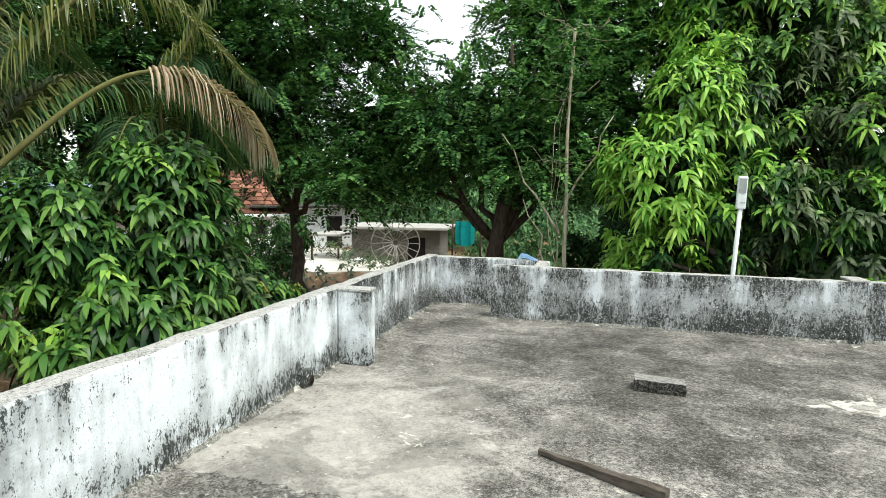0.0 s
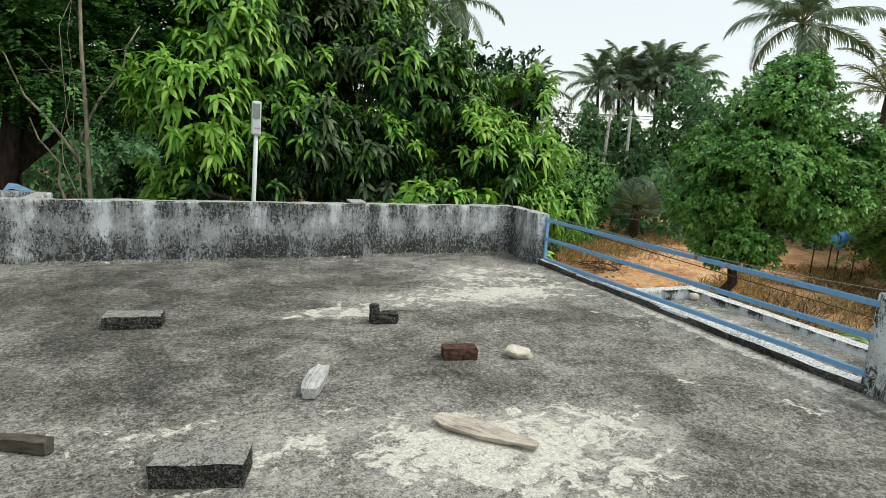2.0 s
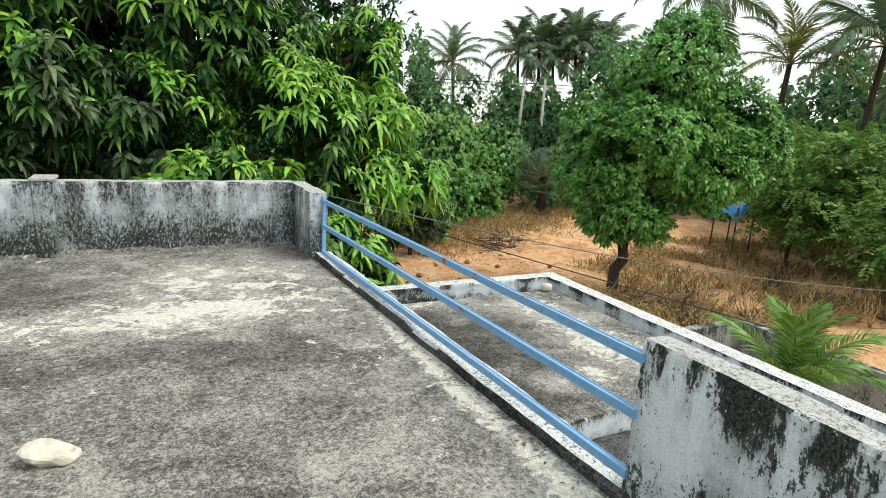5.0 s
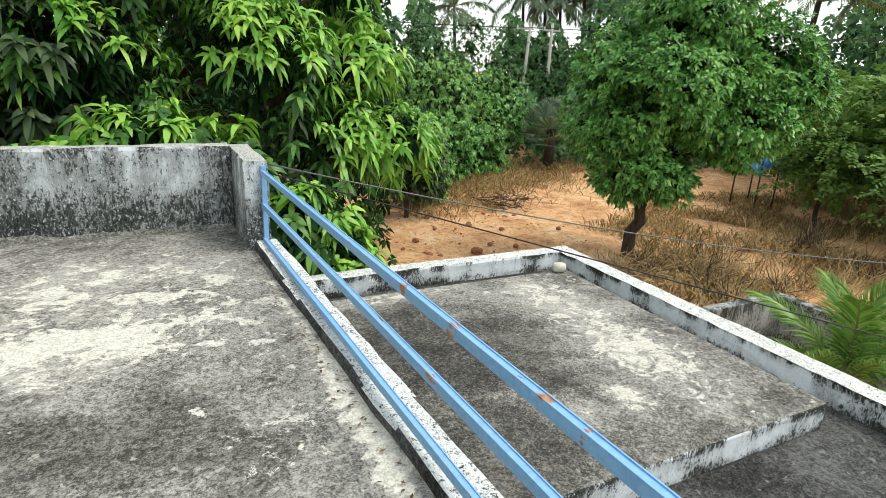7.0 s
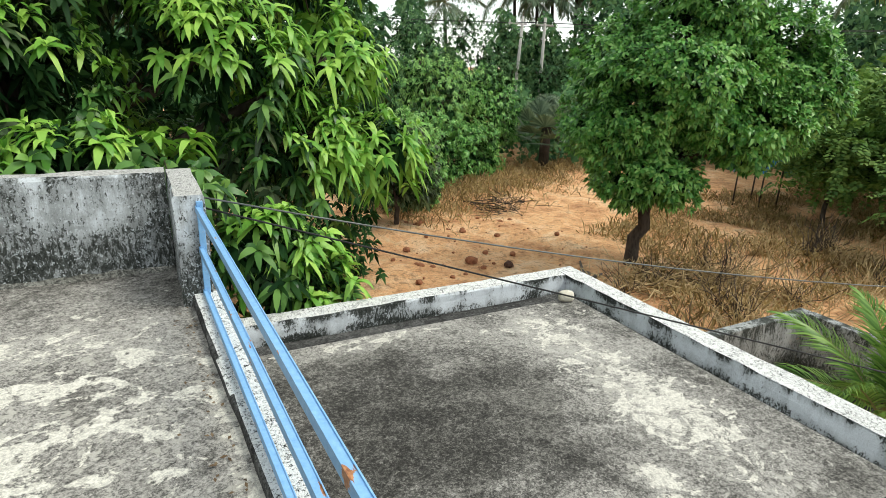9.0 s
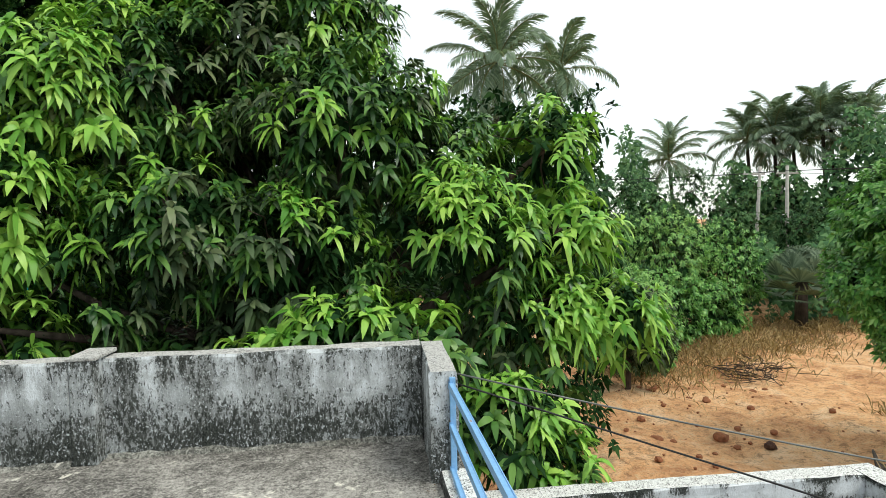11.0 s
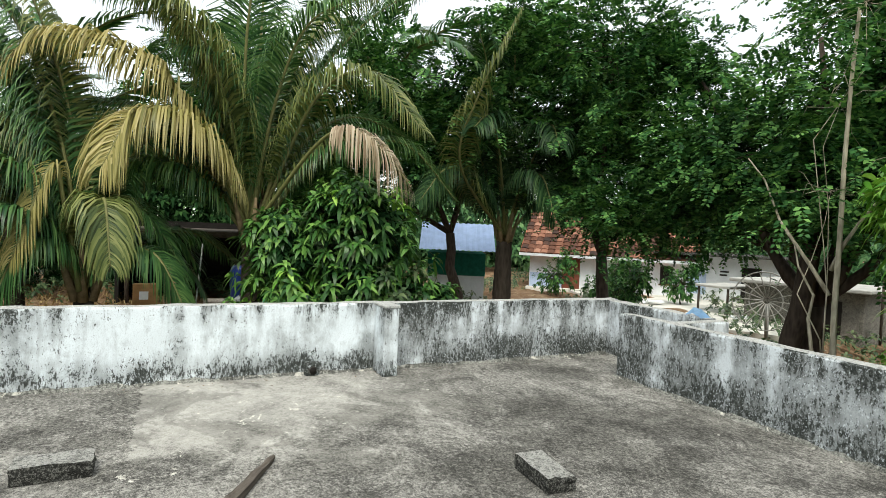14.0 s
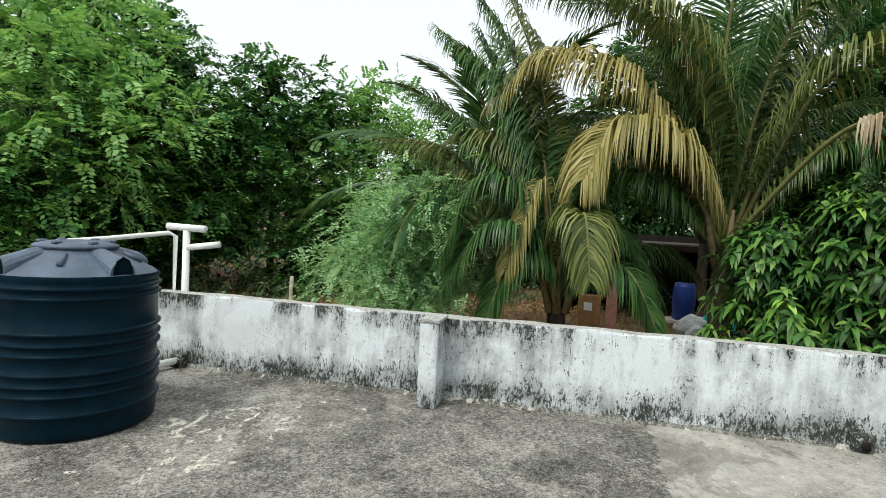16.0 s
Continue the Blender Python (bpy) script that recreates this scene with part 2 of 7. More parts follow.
def earth(name):
    """Red lateritic soil with straw, leaf litter and green growth farther off."""
    k = Nodes(name)
    v = k.world_pos()
    big, mid, fine = k.noise(v, 0.16, 5, 0.6), k.noise(v, 1.1, 6, 0.65, 0.5), k.noise(v, 22, 4, 0.7)
    straw = k.noise(k.world_pos((3, 14, 3)), 3, 5, 0.7, 1.5)
    col = k.ramp(mid, (0.32, (0.46, 0.21, 0.10)), (0.5, (0.74, 0.41, 0.2)), (0.68, (0.86, 0.61, 0.38)))
    col = k.mix(k.ramp(straw, (0.5, 0.0), (0.66, 0.6)), col, (0.66, 0.5, 0.28))
    col = k.mix(k.ramp(fine, (0.56, 0.0), (0.64, 0.6)), col, (0.2, 0.1, 0.055))
    gx, gy, gzz = k.height()
    west = k.math("DIVIDE", k.math("SUBTRACT", 8.0, gx), 6.0, True)
    litter = k.ramp(mid, (0.3, (0.07, 0.045, 0.03)), (0.55, (0.15, 0.10, 0.065)), (0.75, (0.28, 0.2, 0.13)))
    col = k.mix(k.math("MULTIPLY", west, 0.85), col, litter)
    grass = k.ramp(k.math("ADD", k.math("MULTIPLY", big, 0.7), k.math("MULTIPLY", mid, 0.3)), (0.57, 0.0), (0.68, 0.8))
    col = k.mix(grass, col, k.ramp(fine, (0.3, (0.09, 0.07, 0.035)), (0.7, (0.2, 0.15, 0.07))))
    lump = k.noise(v, 5.5, 5, 0.72, 0.6)
    col = k.mix(k.ramp(lump, (0.36, 0.65), (0.47, 0.0)), col, (0.2, 0.11, 0.06))
    col = k.mix(k.ramp(lump, (0.55, 0.0), (0.66, 0.45)), col, (0.66, 0.53, 0.34))
    k.bump(k.math("ADD", k.math("ADD", mid, lump), k.math("MULTIPLY", fine, 0.4)), 1.0, 0.08)
    return k.done(col, 0.95, 0, 0.1)


def tile_mat():
    """Clay tiles: each of its own red, blackened by moss."""
    k = Nodes("moss_blackened_clay_tile")
    v = k.world_pos()
    a = k.noise(v, 1.6, 5, 0.65)
    f = k.math("ADD", k.math("MULTIPLY", k.random(), 0.5), k.math("MULTIPLY", a, 0.5))
    col = k.ramp(f, (0.25, (0.05, 0.035, 0.03)), (0.45, (0.13, 0.06, 0.04)), (0.62, (0.25, 0.115, 0.075)), (0.8, (0.42, 0.23, 0.16)))
    k.bump(k.noise(v, 30, 4), 0.4, 0.01)
    return k.done(col, 0.92, 0, 0.12)


def railpaint():
    """Sky-blue enamel on square tube, scuffed to primer and rust in places."""
    k = Nodes("blue_enamel")
    v = k.world_pos()
    a, b = k.noise(v, 2.4, 5, 0.6), k.noise(v, 45, 4, 0.7)
    rust = k.ramp(k.math("ADD", k.math("MULTIPLY", a, 0.8), k.math("MULTIPLY", b, 0.2)), (0.72, 0.0), (0.74, 1.0))
    col = k.ramp(b, (0.3, (0.17, 0.37, 0.64)), (0.7, (0.25, 0.48, 0.75)))
    rx, ry, rz = k.height()
    for at, half in ((4.38, 0.04), (4.02, 0.07), (3.57, 0.07), (3.42, 0.04)):
        spot = k.math("SUBTRACT", 1.0, k.math("DIVIDE", k.math("ABSOLUTE", k.math("SUBTRACT", ry, at)), half), True)
        spot = k.math("MULTIPLY", spot, k.math("GREATER_THAN", rz, 0.5))
        rust = k.math("MAXIMUM", rust, k.ramp(k.math("ADD", k.math("MULTIPLY", spot, 0.7), k.math("MULTIPLY", k.math("SUBTRACT", k.noise(k.world_pos((30, 5, 30)), 1.0, 4, 0.6), 0.5), 3.0)), (0.5, 0.0), (0.56, 1.0)))
    col = k.mix(rust, col, k.ramp(b, (0.3, (0.16, 0.05, 0.02)), (0.6, (0.5, 0.24, 0.1))))
    k.bump(b, 0.2, 0.003)
    return k.done(col, 0.42, 0, 0.4)


WALL = whitewash("mouldy_limewash", (0.79, 0.85, 0.88), -0.042, 0.115, 0.72, 0.17, 0.2, 0.25, 0.32, 0.5, 0.66)
WALL_DARK = whitewash("heavily_moulded_limewash", (0.71, 0.755, 0.785), -0.014, 0.1, 0.7, 0.36, 0.3, 0.42, 0.26, 0.5, 0.6)
WALL_STAIN = whitewash("black_blotched_limewash", (0.8, 0.85, 0.88), -0.06, 0.1, 0.74, 0.3, 0.34, 0.22, 0.9, 0.6, 0.66)
WALL_LOW = whitewash("flaking_limewash_low_parapet", (0.78, 0.82, 0.85), -0.02, -1.12, -0.9, 0.07, 0.08, 0.2, 0.5, 0.8)
COPING = gritty("pale_weathered_cement", (0.2, 0.2, 0.19), (0.5, 0.5, 0.48), 0.42)
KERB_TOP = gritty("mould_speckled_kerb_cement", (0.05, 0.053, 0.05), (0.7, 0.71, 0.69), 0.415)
FLOOR = screed("roof_screed", (0.166, 0.16, 0.146), (0.64, 0.62, 0.55), 0.46, (
    (4.6, 6.1, 1.2, 1.0, 0.17), (3.7, 5.55, 1.4, 0.4, 0.18), (2.4, 5.25, 0.6, 0.2, 0.26), (3.05, 2.7, 1.0, 0.6, 0.27), (2.0, 3.05, 1.3, 0.6, 0.17), (0.4, 5.0, 1.9, 1.7, -0.07), (0.86, 3.43, 0.6, 0.25, 0.12),
    (-1.2, 2.0, 1.3, 1.3, -0.01), (-1.3, 3.9, 1.0, 1.2, 0.05), (5.2, 4.4, 0.5, 2.4, 0.07), (5.46, 3.6, 0.12, 3.2, 0.22), (1.5, 6.4, 2.4, 1.0, -0.09), (1.2, 4.9, 1.3, 1.2, -0.02), (4.6, 6.9, 1.3, 0.7, 0.09), (-0.5, 6.2, 1.4, 1.5, -0.02), (-0.9, 6.6, 1.4, 1.4, -0.03), (4.4, 3.8, 0.9, 0.9, -0.04), (-0.1, 0.0, 0.5, 0.35, 0.13), (-0.9, -0.2, 0.8, 0.6, 0.1)), (0.1, 2.85))
FILLET = screed("crumbling_fillet_cement", (0.15, 0.15, 0.135), (0.55, 0.53, 0.47), 0.75)
FLOOR_LOW = screed("lower_roof_screed", (0.155, 0.15, 0.138), (0.6, 0.58, 0.52), 0.36, (
    (8.45, 6.0, 0.55, 1.7, 0.22), (8.5, 7.4, 0.8, 0.6, 0.14), (7.3, 5.3, 0.3, 0.3, 0.26), (7.8, 5.3, 0.2, 0.35, 0.24), (6.7, 6.0, 1.3, 1.7, -0.2), (6.6, 7.75, 1.2, 0.25, 0.14)))
FLOOR_DARK = screed("dark_screed", (0.06, 0.06, 0.058), (0.3, 0.3, 0.28), 0.2)
RAIL = railpaint()
CONCRETE = gritty("dark_speckled_concrete", (0.035, 0.035, 0.031), (0.16, 0.157, 0.142), 0.5)
RUBBLE = gritty("grey_rubble_stone", (0.12, 0.115, 0.10), (0.34, 0.32, 0.28), 0.48)
CONCRETE_TOP = gritty("pale_speckled_concrete", (0.15, 0.15, 0.14), (0.36, 0.355, 0.33), 0.45)
BRICK = plain("fired_clay_brick", (0.09, 0.05, 0.037), 0.92, 0, 0.8, 30, 0.7, 0.15)
STONE = plain("pale_rubble_stone", (0.62, 0.58, 0.48), 0.92, 0, 0.25, 20, 0.7, 0.15)
GREY_WOOD = timber("sun_bleached_wood", (0.5, 0.44, 0.38))
PALE_WOOD = timber("whitened_wood", (0.52, 0.53, 0.51))
DARK_WOOD = timber("rotten_dark_wood", (0.115, 0.098, 0.082))
TANK = plain("black_polyethylene", (0.004, 0.017, 0.029), 0.3, 0, 0.3, 8, 0.03, 0.06)
# Dust plus the bluish sky sheen of upward faces, both in the base colour.
TANK_TOP = plain("dusty_sheened_polyethylene", (0.095, 0.125, 0.175), 0.5, 0, 0.35, 6, 0.1, 0.3)
PVC = plain("white_plastic_pipe", (0.8, 0.82, 0.8), 0.4, 0, 0.08, 10, 0.05, 0.4)
LAMP_WHITE = plain("white_painted_metal", (0.72, 0.78, 0.78), 0.45, 0, 0.1, 10, 0.05, 0.4)
LAMP_PANEL = plain("grey_solar_panel", (0.3, 0.33, 0.32), 0.3, 0, 0.2, 30, 0.05, 0.5)
BLUE_PLASTIC = plain("blue_plastic", (0.05, 0.25, 0.6), 0.45, 0, 0.2, 10, 0.1, 0.4)
SCRAP_BLUE = plain("faded_blue_plastic", (0.3, 0.5, 0.72), 0.6, 0, 0.2, 10, 0.1, 0.3)
DARK_BLUE = plain("dark_blue_barrel_plastic", (0.015, 0.04, 0.22), 0.45, 0, 0.2, 10, 0.1, 0.4)
TURQUOISE = plain("turquoise_cloth", (0.02, 0.42, 0.42), 0.8, 0, 0.25, 6, 0.3, 0.1)
PINK = plain("faded_pink_paint", (0.5, 0.25, 0.2), 0.8, 0, 0.3, 7, 0.3, 0.2)
YELLOW = plain("ochre_painted_plaster", (0.34, 0.19, 0.085), 0.8, 0, 0.3, 7, 0.3, 0.2)
TILE = plain("clay_roof_tile", (0.42, 0.16, 0.09), 0.9, 0, 0.55, 3, 0.6, 0.15)
PLASTER = plain("white_plaster", (0.74, 0.76, 0.78), 0.9, 0, 0.14, 2, 0.3, 0.15)
BLUE_PLASTER = plain("pale_blue_plaster", (0.45, 0.55, 0.72), 0.9, 0, 0.2, 2, 0.3, 0.15)
DOOR_BROWN = plain("brown_painted_timber", (0.18, 0.06, 0.035), 0.7, 0, 0.3, 8, 0.3, 0.2)
TIN = plain("pale_blue_tin_sheet", (0.3, 0.4, 0.6), 0.45, 0.3, 0.15, 3, 0.1, 0.4)
GREEN_CLOTH = plain("dark_green_net", (0.02, 0.14, 0.10), 0.9, 0, 0.3, 8, 0.3, 0.1)
# Near-black colour in place of the shade inside shed, doorways, window and drain.
DARK_ROOM = plain("shade_dark_interior", (0.025, 0.022, 0.02), 0.95, 0, 0.3, 4, 0.3, 0.1)
YARD = plain("pale_concrete_yard", (0.68, 0.66, 0.6), 0.92, 0, 0.18, 1.5, 0.3, 0.15)
WIRE = plain("black_cable_sheath", (0.03, 0.03, 0.03), 0.6)
WIRE_PALE = plain("galvanised_wire", (0.16, 0.17, 0.16), 0.5, 0.2)
POLE = plain("weathered_concrete_pole", (0.42, 0.41, 0.38), 0.92, 0, 0.25, 5, 0.4, 0.15)
EARTH = earth("red_soil")
BARK = bark("grey_brown_bark", (0.075, 0.058, 0.046))
BARK_PALE = bark("pale_smooth_bark", (0.40, 0.36, 0.27))
PALM_BARK = bark("ringed_palm_bark", (0.055, 0.044, 0.034), 6)
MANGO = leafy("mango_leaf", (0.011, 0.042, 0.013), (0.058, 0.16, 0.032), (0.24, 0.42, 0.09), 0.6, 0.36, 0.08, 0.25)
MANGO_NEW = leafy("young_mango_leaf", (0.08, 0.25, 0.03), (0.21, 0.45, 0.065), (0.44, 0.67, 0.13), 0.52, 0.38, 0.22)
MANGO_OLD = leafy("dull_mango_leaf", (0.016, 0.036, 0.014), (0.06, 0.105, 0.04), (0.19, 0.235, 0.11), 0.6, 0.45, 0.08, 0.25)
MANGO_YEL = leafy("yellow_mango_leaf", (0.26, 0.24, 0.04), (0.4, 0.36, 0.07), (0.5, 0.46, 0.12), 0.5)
# Darkened mango leaf: shade inside crowns and thickets is put into its colour.
MANGO_DEEP = leafy("shade_darkened_leaf", (0.006, 0.02, 0.007), (0.016, 0.05, 0.015), (0.05, 0.11, 0.03), 0.6, 0.8, 0.03, 0.04)
FINE = leafy("feathery_leaflet", (0.014, 0.06, 0.018), (0.06, 0.18, 0.045), (0.24, 0.45, 0.115), 0.58, 0.55, 0.18, 0.15)
FINE_DEEP = leafy("dark_feathery_leaflet", (0.011, 0.045, 0.014), (0.047, 0.145, 0.038), (0.2, 0.39, 0.10), 0.6, 0.55, 0.15, 0.12)
FINE_PALE = leafy("pale_feathery_leaflet", (0.09, 0.26, 0.08), (0.23, 0.46, 0.14), (0.46, 0.69, 0.25), 0.5, 0.55, 0.38)
ACACIA = leafy("powdery_acacia_leaflet", (0.16, 0.34, 0.16), (0.33, 0.55, 0.27), (0.56, 0.76, 0.42), 0.5, 0.6, 0.35, 0.15)
ROUND = leafy("glossy_round_tree_leaf", (0.03, 0.12, 0.028), (0.125, 0.35, 0.07), (0.42, 0.68, 0.22), 0.52, 0.34, 0.22)
PALM_GREEN = leafy("coconut_leaflet", (0.015, 0.055, 0.02), (0.06, 0.15, 0.045), (0.2, 0.32, 0.10), 0.58, 0.34, 0.25)
# PALM_GREEN at about half: the corner palm's shade is put into its leaf colour.
PALM_DARK = leafy("shade_tinted_coconut_leaflet", (0.008, 0.028, 0.012), (0.028, 0.07, 0.026), (0.1, 0.17, 0.06), 0.6, 0.45, 0.1, 0.12)
PALM_OLIVE = leafy("olive_coconut_leaflet", (0.045, 0.075, 0.025), (0.14, 0.18, 0.05), (0.36, 0.37, 0.13), 0.55, 0.4, 0.28)
PALM_YEL = leafy("yellowing_coconut_leaflet", (0.17, 0.17, 0.05), (0.40, 0.355, 0.125), (0.64, 0.55, 0.28), 0.5, 0.42, 0.3)
PALM_DRY = leafy("dead_coconut_leaflet", (0.26, 0.19, 0.12), (0.5, 0.41, 0.29), (0.74, 0.66, 0.52), 0.5, 0.7, 0.2)
# Coconut green greyed and lightened: distance haze put into the leaflet colour.
PALM_FAR = leafy("haze_paled_coconut_leaflet", (0.12, 0.185, 0.12), (0.19, 0.28, 0.175), (0.33, 0.42, 0.28), 0.55, 0.45, 0.35)
PALM_YELFAR = leafy("far_yellow_green_leaflet", (0.1, 0.14, 0.04), (0.2, 0.24, 0.07), (0.34, 0.34, 0.12), 0.55, 0.45)
PALM_YOUNG = leafy("young_coconut_leaflet", (0.06, 0.15, 0.03), (0.16, 0.31, 0.06), (0.34, 0.5, 0.13), 0.55, 0.4)
SHEATH = plain("fibrous_leaf_sheath", (0.24, 0.18, 0.10), 0.85, 0, 0.4, 12, 0.4, 0.1)
RACHIS = plain("palm_leaf_stalk", (0.17, 0.17, 0.06), 0.6, 0, 0.3, 9)
DRY_GRASS = leafy("dry_grass", (0.14, 0.09, 0.04), (0.30, 0.21, 0.09), (0.46, 0.35, 0.17), 0.5, 0.8)
DEAD_LEAF = leafy("dead_brown_leaf", (0.06, 0.04, 0.025), (0.14, 0.09, 0.05), (0.25, 0.18, 0.11), 0.5, 0.8, 0.15)
THORN = leafy("olive_thorn_leaflet", (0.06, 0.13, 0.035), (0.14, 0.26, 0.065), (0.28, 0.4, 0.11), 0.55, 0.6, 0.25, 0.1)
FAN = leafy("grey_green_fan_leaf", (0.06, 0.1, 0.06), (0.12, 0.18, 0.11), (0.26, 0.34, 0.22), 0.55, 0.5)
WALL_YARD = whitewash("black_stained_boundary_plaster", (0.42, 0.44, 0.44), 0.02, -2.9, -2.0, 0.3, 0.3)
TILE_ONE = tile_mat()
CLOD = plain("laterite_clod", (0.3, 0.13, 0.07), 0.95, 0, 0.4, 14, 0.8, 0.1)
STRAW = plain("dry_straw_stalk", (0.46, 0.34, 0.18), 0.9, 0, 0.35, 6, 0.3, 0.1)
# No fog is rendered; the haze is mixed into this leaf colour.
WOODS = leafy("haze_tinted_woodland_leaf", (0.03, 0.085, 0.038), (0.075, 0.175, 0.065), (0.18, 0.31, 0.12), 0.6, 0.6, 0.12, 0.1)
# Dark copy of WOODS with the belt's inner shade painted in.
WOODS_DEEP = leafy("shade_tinted_woodland_leaf", (0.018, 0.05, 0.026), (0.035, 0.09, 0.042), (0.07, 0.15, 0.065), 0.6, 0.8, 0.05, 0.05)


# ---- mesh helpers ----
rng = np.random.default_rng(7)


def mesh_of(name, verts, faces, mat, smooth=False):
    """One mesh from arrays; faces: lists of equal-length index rows, or one array."""
    me = bpy.data.meshes.new(name)
    sets = faces if isinstance(faces, list) else [faces]
    sets = [np.asarray(f, dtype=np.int32) for f in sets if len(f)]
    loops = np.concatenate([f.ravel() for f in sets])
    totals = np.concatenate([np.full(len(f), f.shape[1], dtype=np.int32) for f in sets])
    starts = np.concatenate([[0], np.cumsum(totals)[:-1]]).astype(np.int32)
    v = np.asarray(verts, dtype=np.float32)
    me.vertices.add(len(v))
    me.vertices.foreach_set("co", v.ravel())
    me.loops.add(len(loops))
    me.loops.foreach_set("vertex_index", loops)
    me.polygons.add(len(totals))
    me.polygons.foreach_set("loop_start", starts)
    me.polygons.foreach_set("loop_total", totals)
    if smooth:
        me.polygons.foreach_set("use_smooth", np.ones(len(totals), dtype=bool))
    me.update(calc_edges=True)
    me.validate()
    me.materials.append(mat)
    return me


def child(ob, parent):
    if parent is not None:
        ob.parent = parent
    return ob


def mesh_part(name, me, parent=None, label=""):
    return tagged(child(new(name, me), parent), label)


def part(name, bm, mat, parent=None, label="", smooth=False):
    """Link a bmesh as one mesh object under a thing or part."""
    me = bpy.data.meshes.new(name)
    bmesh.ops.recalc_face_normals(bm, faces=bm.faces)
    bm.to_mesh(me)
    bm.free()
    if smooth:
        for p in me.polygons:
            p.use_smooth = True
    me.materials.append(mat)
    return mesh_part(name, me, parent, label)


def thing(name, x, y, z, label, category, group="", rz=0.0, kind=""):
    ob = new(name)
    ob.matrix_world = pose(x, y, z, 0, 0, rz)
    ob.empty_display_size = 0.1
    return tagged(ob, label, category, group, kind)


def box(bm, x0, x1, y0, y1, z0, z1, bevel=0.0, seg=1):
    r = bmesh.ops.create_cube(bm, size=1.0)
    vs = r["verts"]
    for v in vs:
        v.co = Vector((x0 + (v.co.x + 0.5) * (x1 - x0), y0 + (v.co.y + 0.5) * (y1 - y0), z0 + (v.co.z + 0.5) * (z1 - z0)))
    if bevel:
        es = list({e for v in vs for e in v.link_edges})
        bmesh.ops.bevel(bm, geom=es, offset=bevel, segments=seg, affect="EDGES", profile=0.5)
    return bm


def tube_arrays(pts, radii, sides=8, cap=True):
    """Vertices and faces of a tapered tube along points."""
    pts = np.asarray(pts, dtype=float)
    radii = np.broadcast_to(np.asarray(radii, dtype=float), (len(pts),))
    d = np.gradient(pts, axis=0)
    d /= np.linalg.norm(d, axis=1, keepdims=True) + 1e-9
    ref = np.array([0.0, 0.0, 1.0]) if abs(d[:, 2]).mean() < 0.9 else np.array([1.0, 0.0, 0.0])
    a = np.cross(d, ref)
    a /= np.linalg.norm(a, axis=1, keepdims=True) + 1e-9
    b = np.cross(d, a)
    th = np.linspace(0, 2 * np.pi, sides, endpoint=False)
    v = pts[:, None] + radii[:, None, None] * (a[:, None] * np.cos(th)[None, :, None] + b[:, None] * np.sin(th)[None, :, None])
    n = len(pts)
    i, j = np.meshgrid(np.arange(n - 1), np.arange(sides), indexing="ij")
    k = (j + 1) % sides
    q = np.stack([i * sides + j, i * sides + k, (i + 1) * sides + k, (i + 1) * sides + j], -1).reshape(-1, 4)
    v = v.reshape(-1, 3)
    tris = []
    if cap:
        v = np.vstack([v, pts[0], pts[-1]])
        c0, c1 = len(v) - 2, len(v) - 1
        for s in range(sides):
            tris.append((c0, (s + 1) % sides, s))
            tris.append((c1, (n - 1) * sides + s, (n - 1) * sides + (s + 1) % sides))
    return v, q, np.array(tris, dtype=int).reshape(-1, 3)


def tubes(name, runs, mat, parent=None, label="", sides=8, smooth=True):
    """Several tapered tubes joined as one mesh (runs: list of (points, radii))."""
    vs, qs, ts, o = [], [], [], 0
    for pts, rad in runs:
        v, q, t = tube_arrays(pts, rad, sides)
        vs.append(v), qs.append(q + o), ts.append(t + o)
        o += len(v)
    return mesh_part(name, mesh_of(name, np.vstack(vs), [np.vstack(qs), np.vstack(ts)], mat, smooth), parent, label)


def bend(p, q, n=6, wobble=0.08, sag=0.0):
    """A wavering line from p to q."""
    p, q = np.asarray(p, float), np.asarray(q, float)
    t = np.linspace(0, 1, n)[:, None]
    r = p + (q - p) * t
    w = rng.normal(0, wobble, (n, 3)) * np.sin(np.pi * t)
    r = r + w
    r[:, 2] -= sag * np.sin(np.pi * t[:, 0])
    return r


def unit(a):
    return a / (np.linalg.norm(a, axis=-1, keepdims=True) + 1e-9)


def leaf_mesh(name, base, out, up, length, width, droop, mat, fine=False):
    """Many leaves, each a curved blade: base, pairs of edge points (three where they are seen close by, else one), tip."""
    out, n = unit(out), len(base)
    side = unit(np.cross(out, up))
    nrm = unit(np.cross(side, out))
    L, W, D = (np.broadcast_to(np.asarray(q, float), (n,))[:, None] for q in (length, width, droop))
    down = np.array([0.0, 0.0, -1.0])
    mids = []
    for at, wide, fall in ((0.2, 0.72, 0.02), (0.48, 1.0, 0.12), (0.8, 0.66, 0.37)) if fine else ((0.5, 1.15, 0.12),):
        c = base + out * L * at * (1 - 0.06 * at) + down * D * L * fall + nrm * W * 0.14
        mids += [c + side * W * 0.5 * wide, c - side * W * 0.5 * wide]
    tip = base + out * L * 0.93 + down * D * L * 0.62
    v = np.stack([base, *mids, tip], 1)
    if not fine:
        o = np.arange(n)[:, None] * 4
        return mesh_of(name, v.reshape(-1, 3), np.vstack([o + np.array([[0, 1, 2]]), o + np.array([[1, 3, 2]])]), mat)
    o = np.arange(n)[:, None] * 8
    tri = np.vstack([o + np.array([[0, 1, 2]]), o + np.array([[5, 7, 6]])])
    quad = np.vstack([o + np.array([[1, 3, 4, 2]]), o + np.array([[3, 5, 6, 4]])])
    return mesh_of(name, v.reshape(-1, 3), [quad, tri], mat)


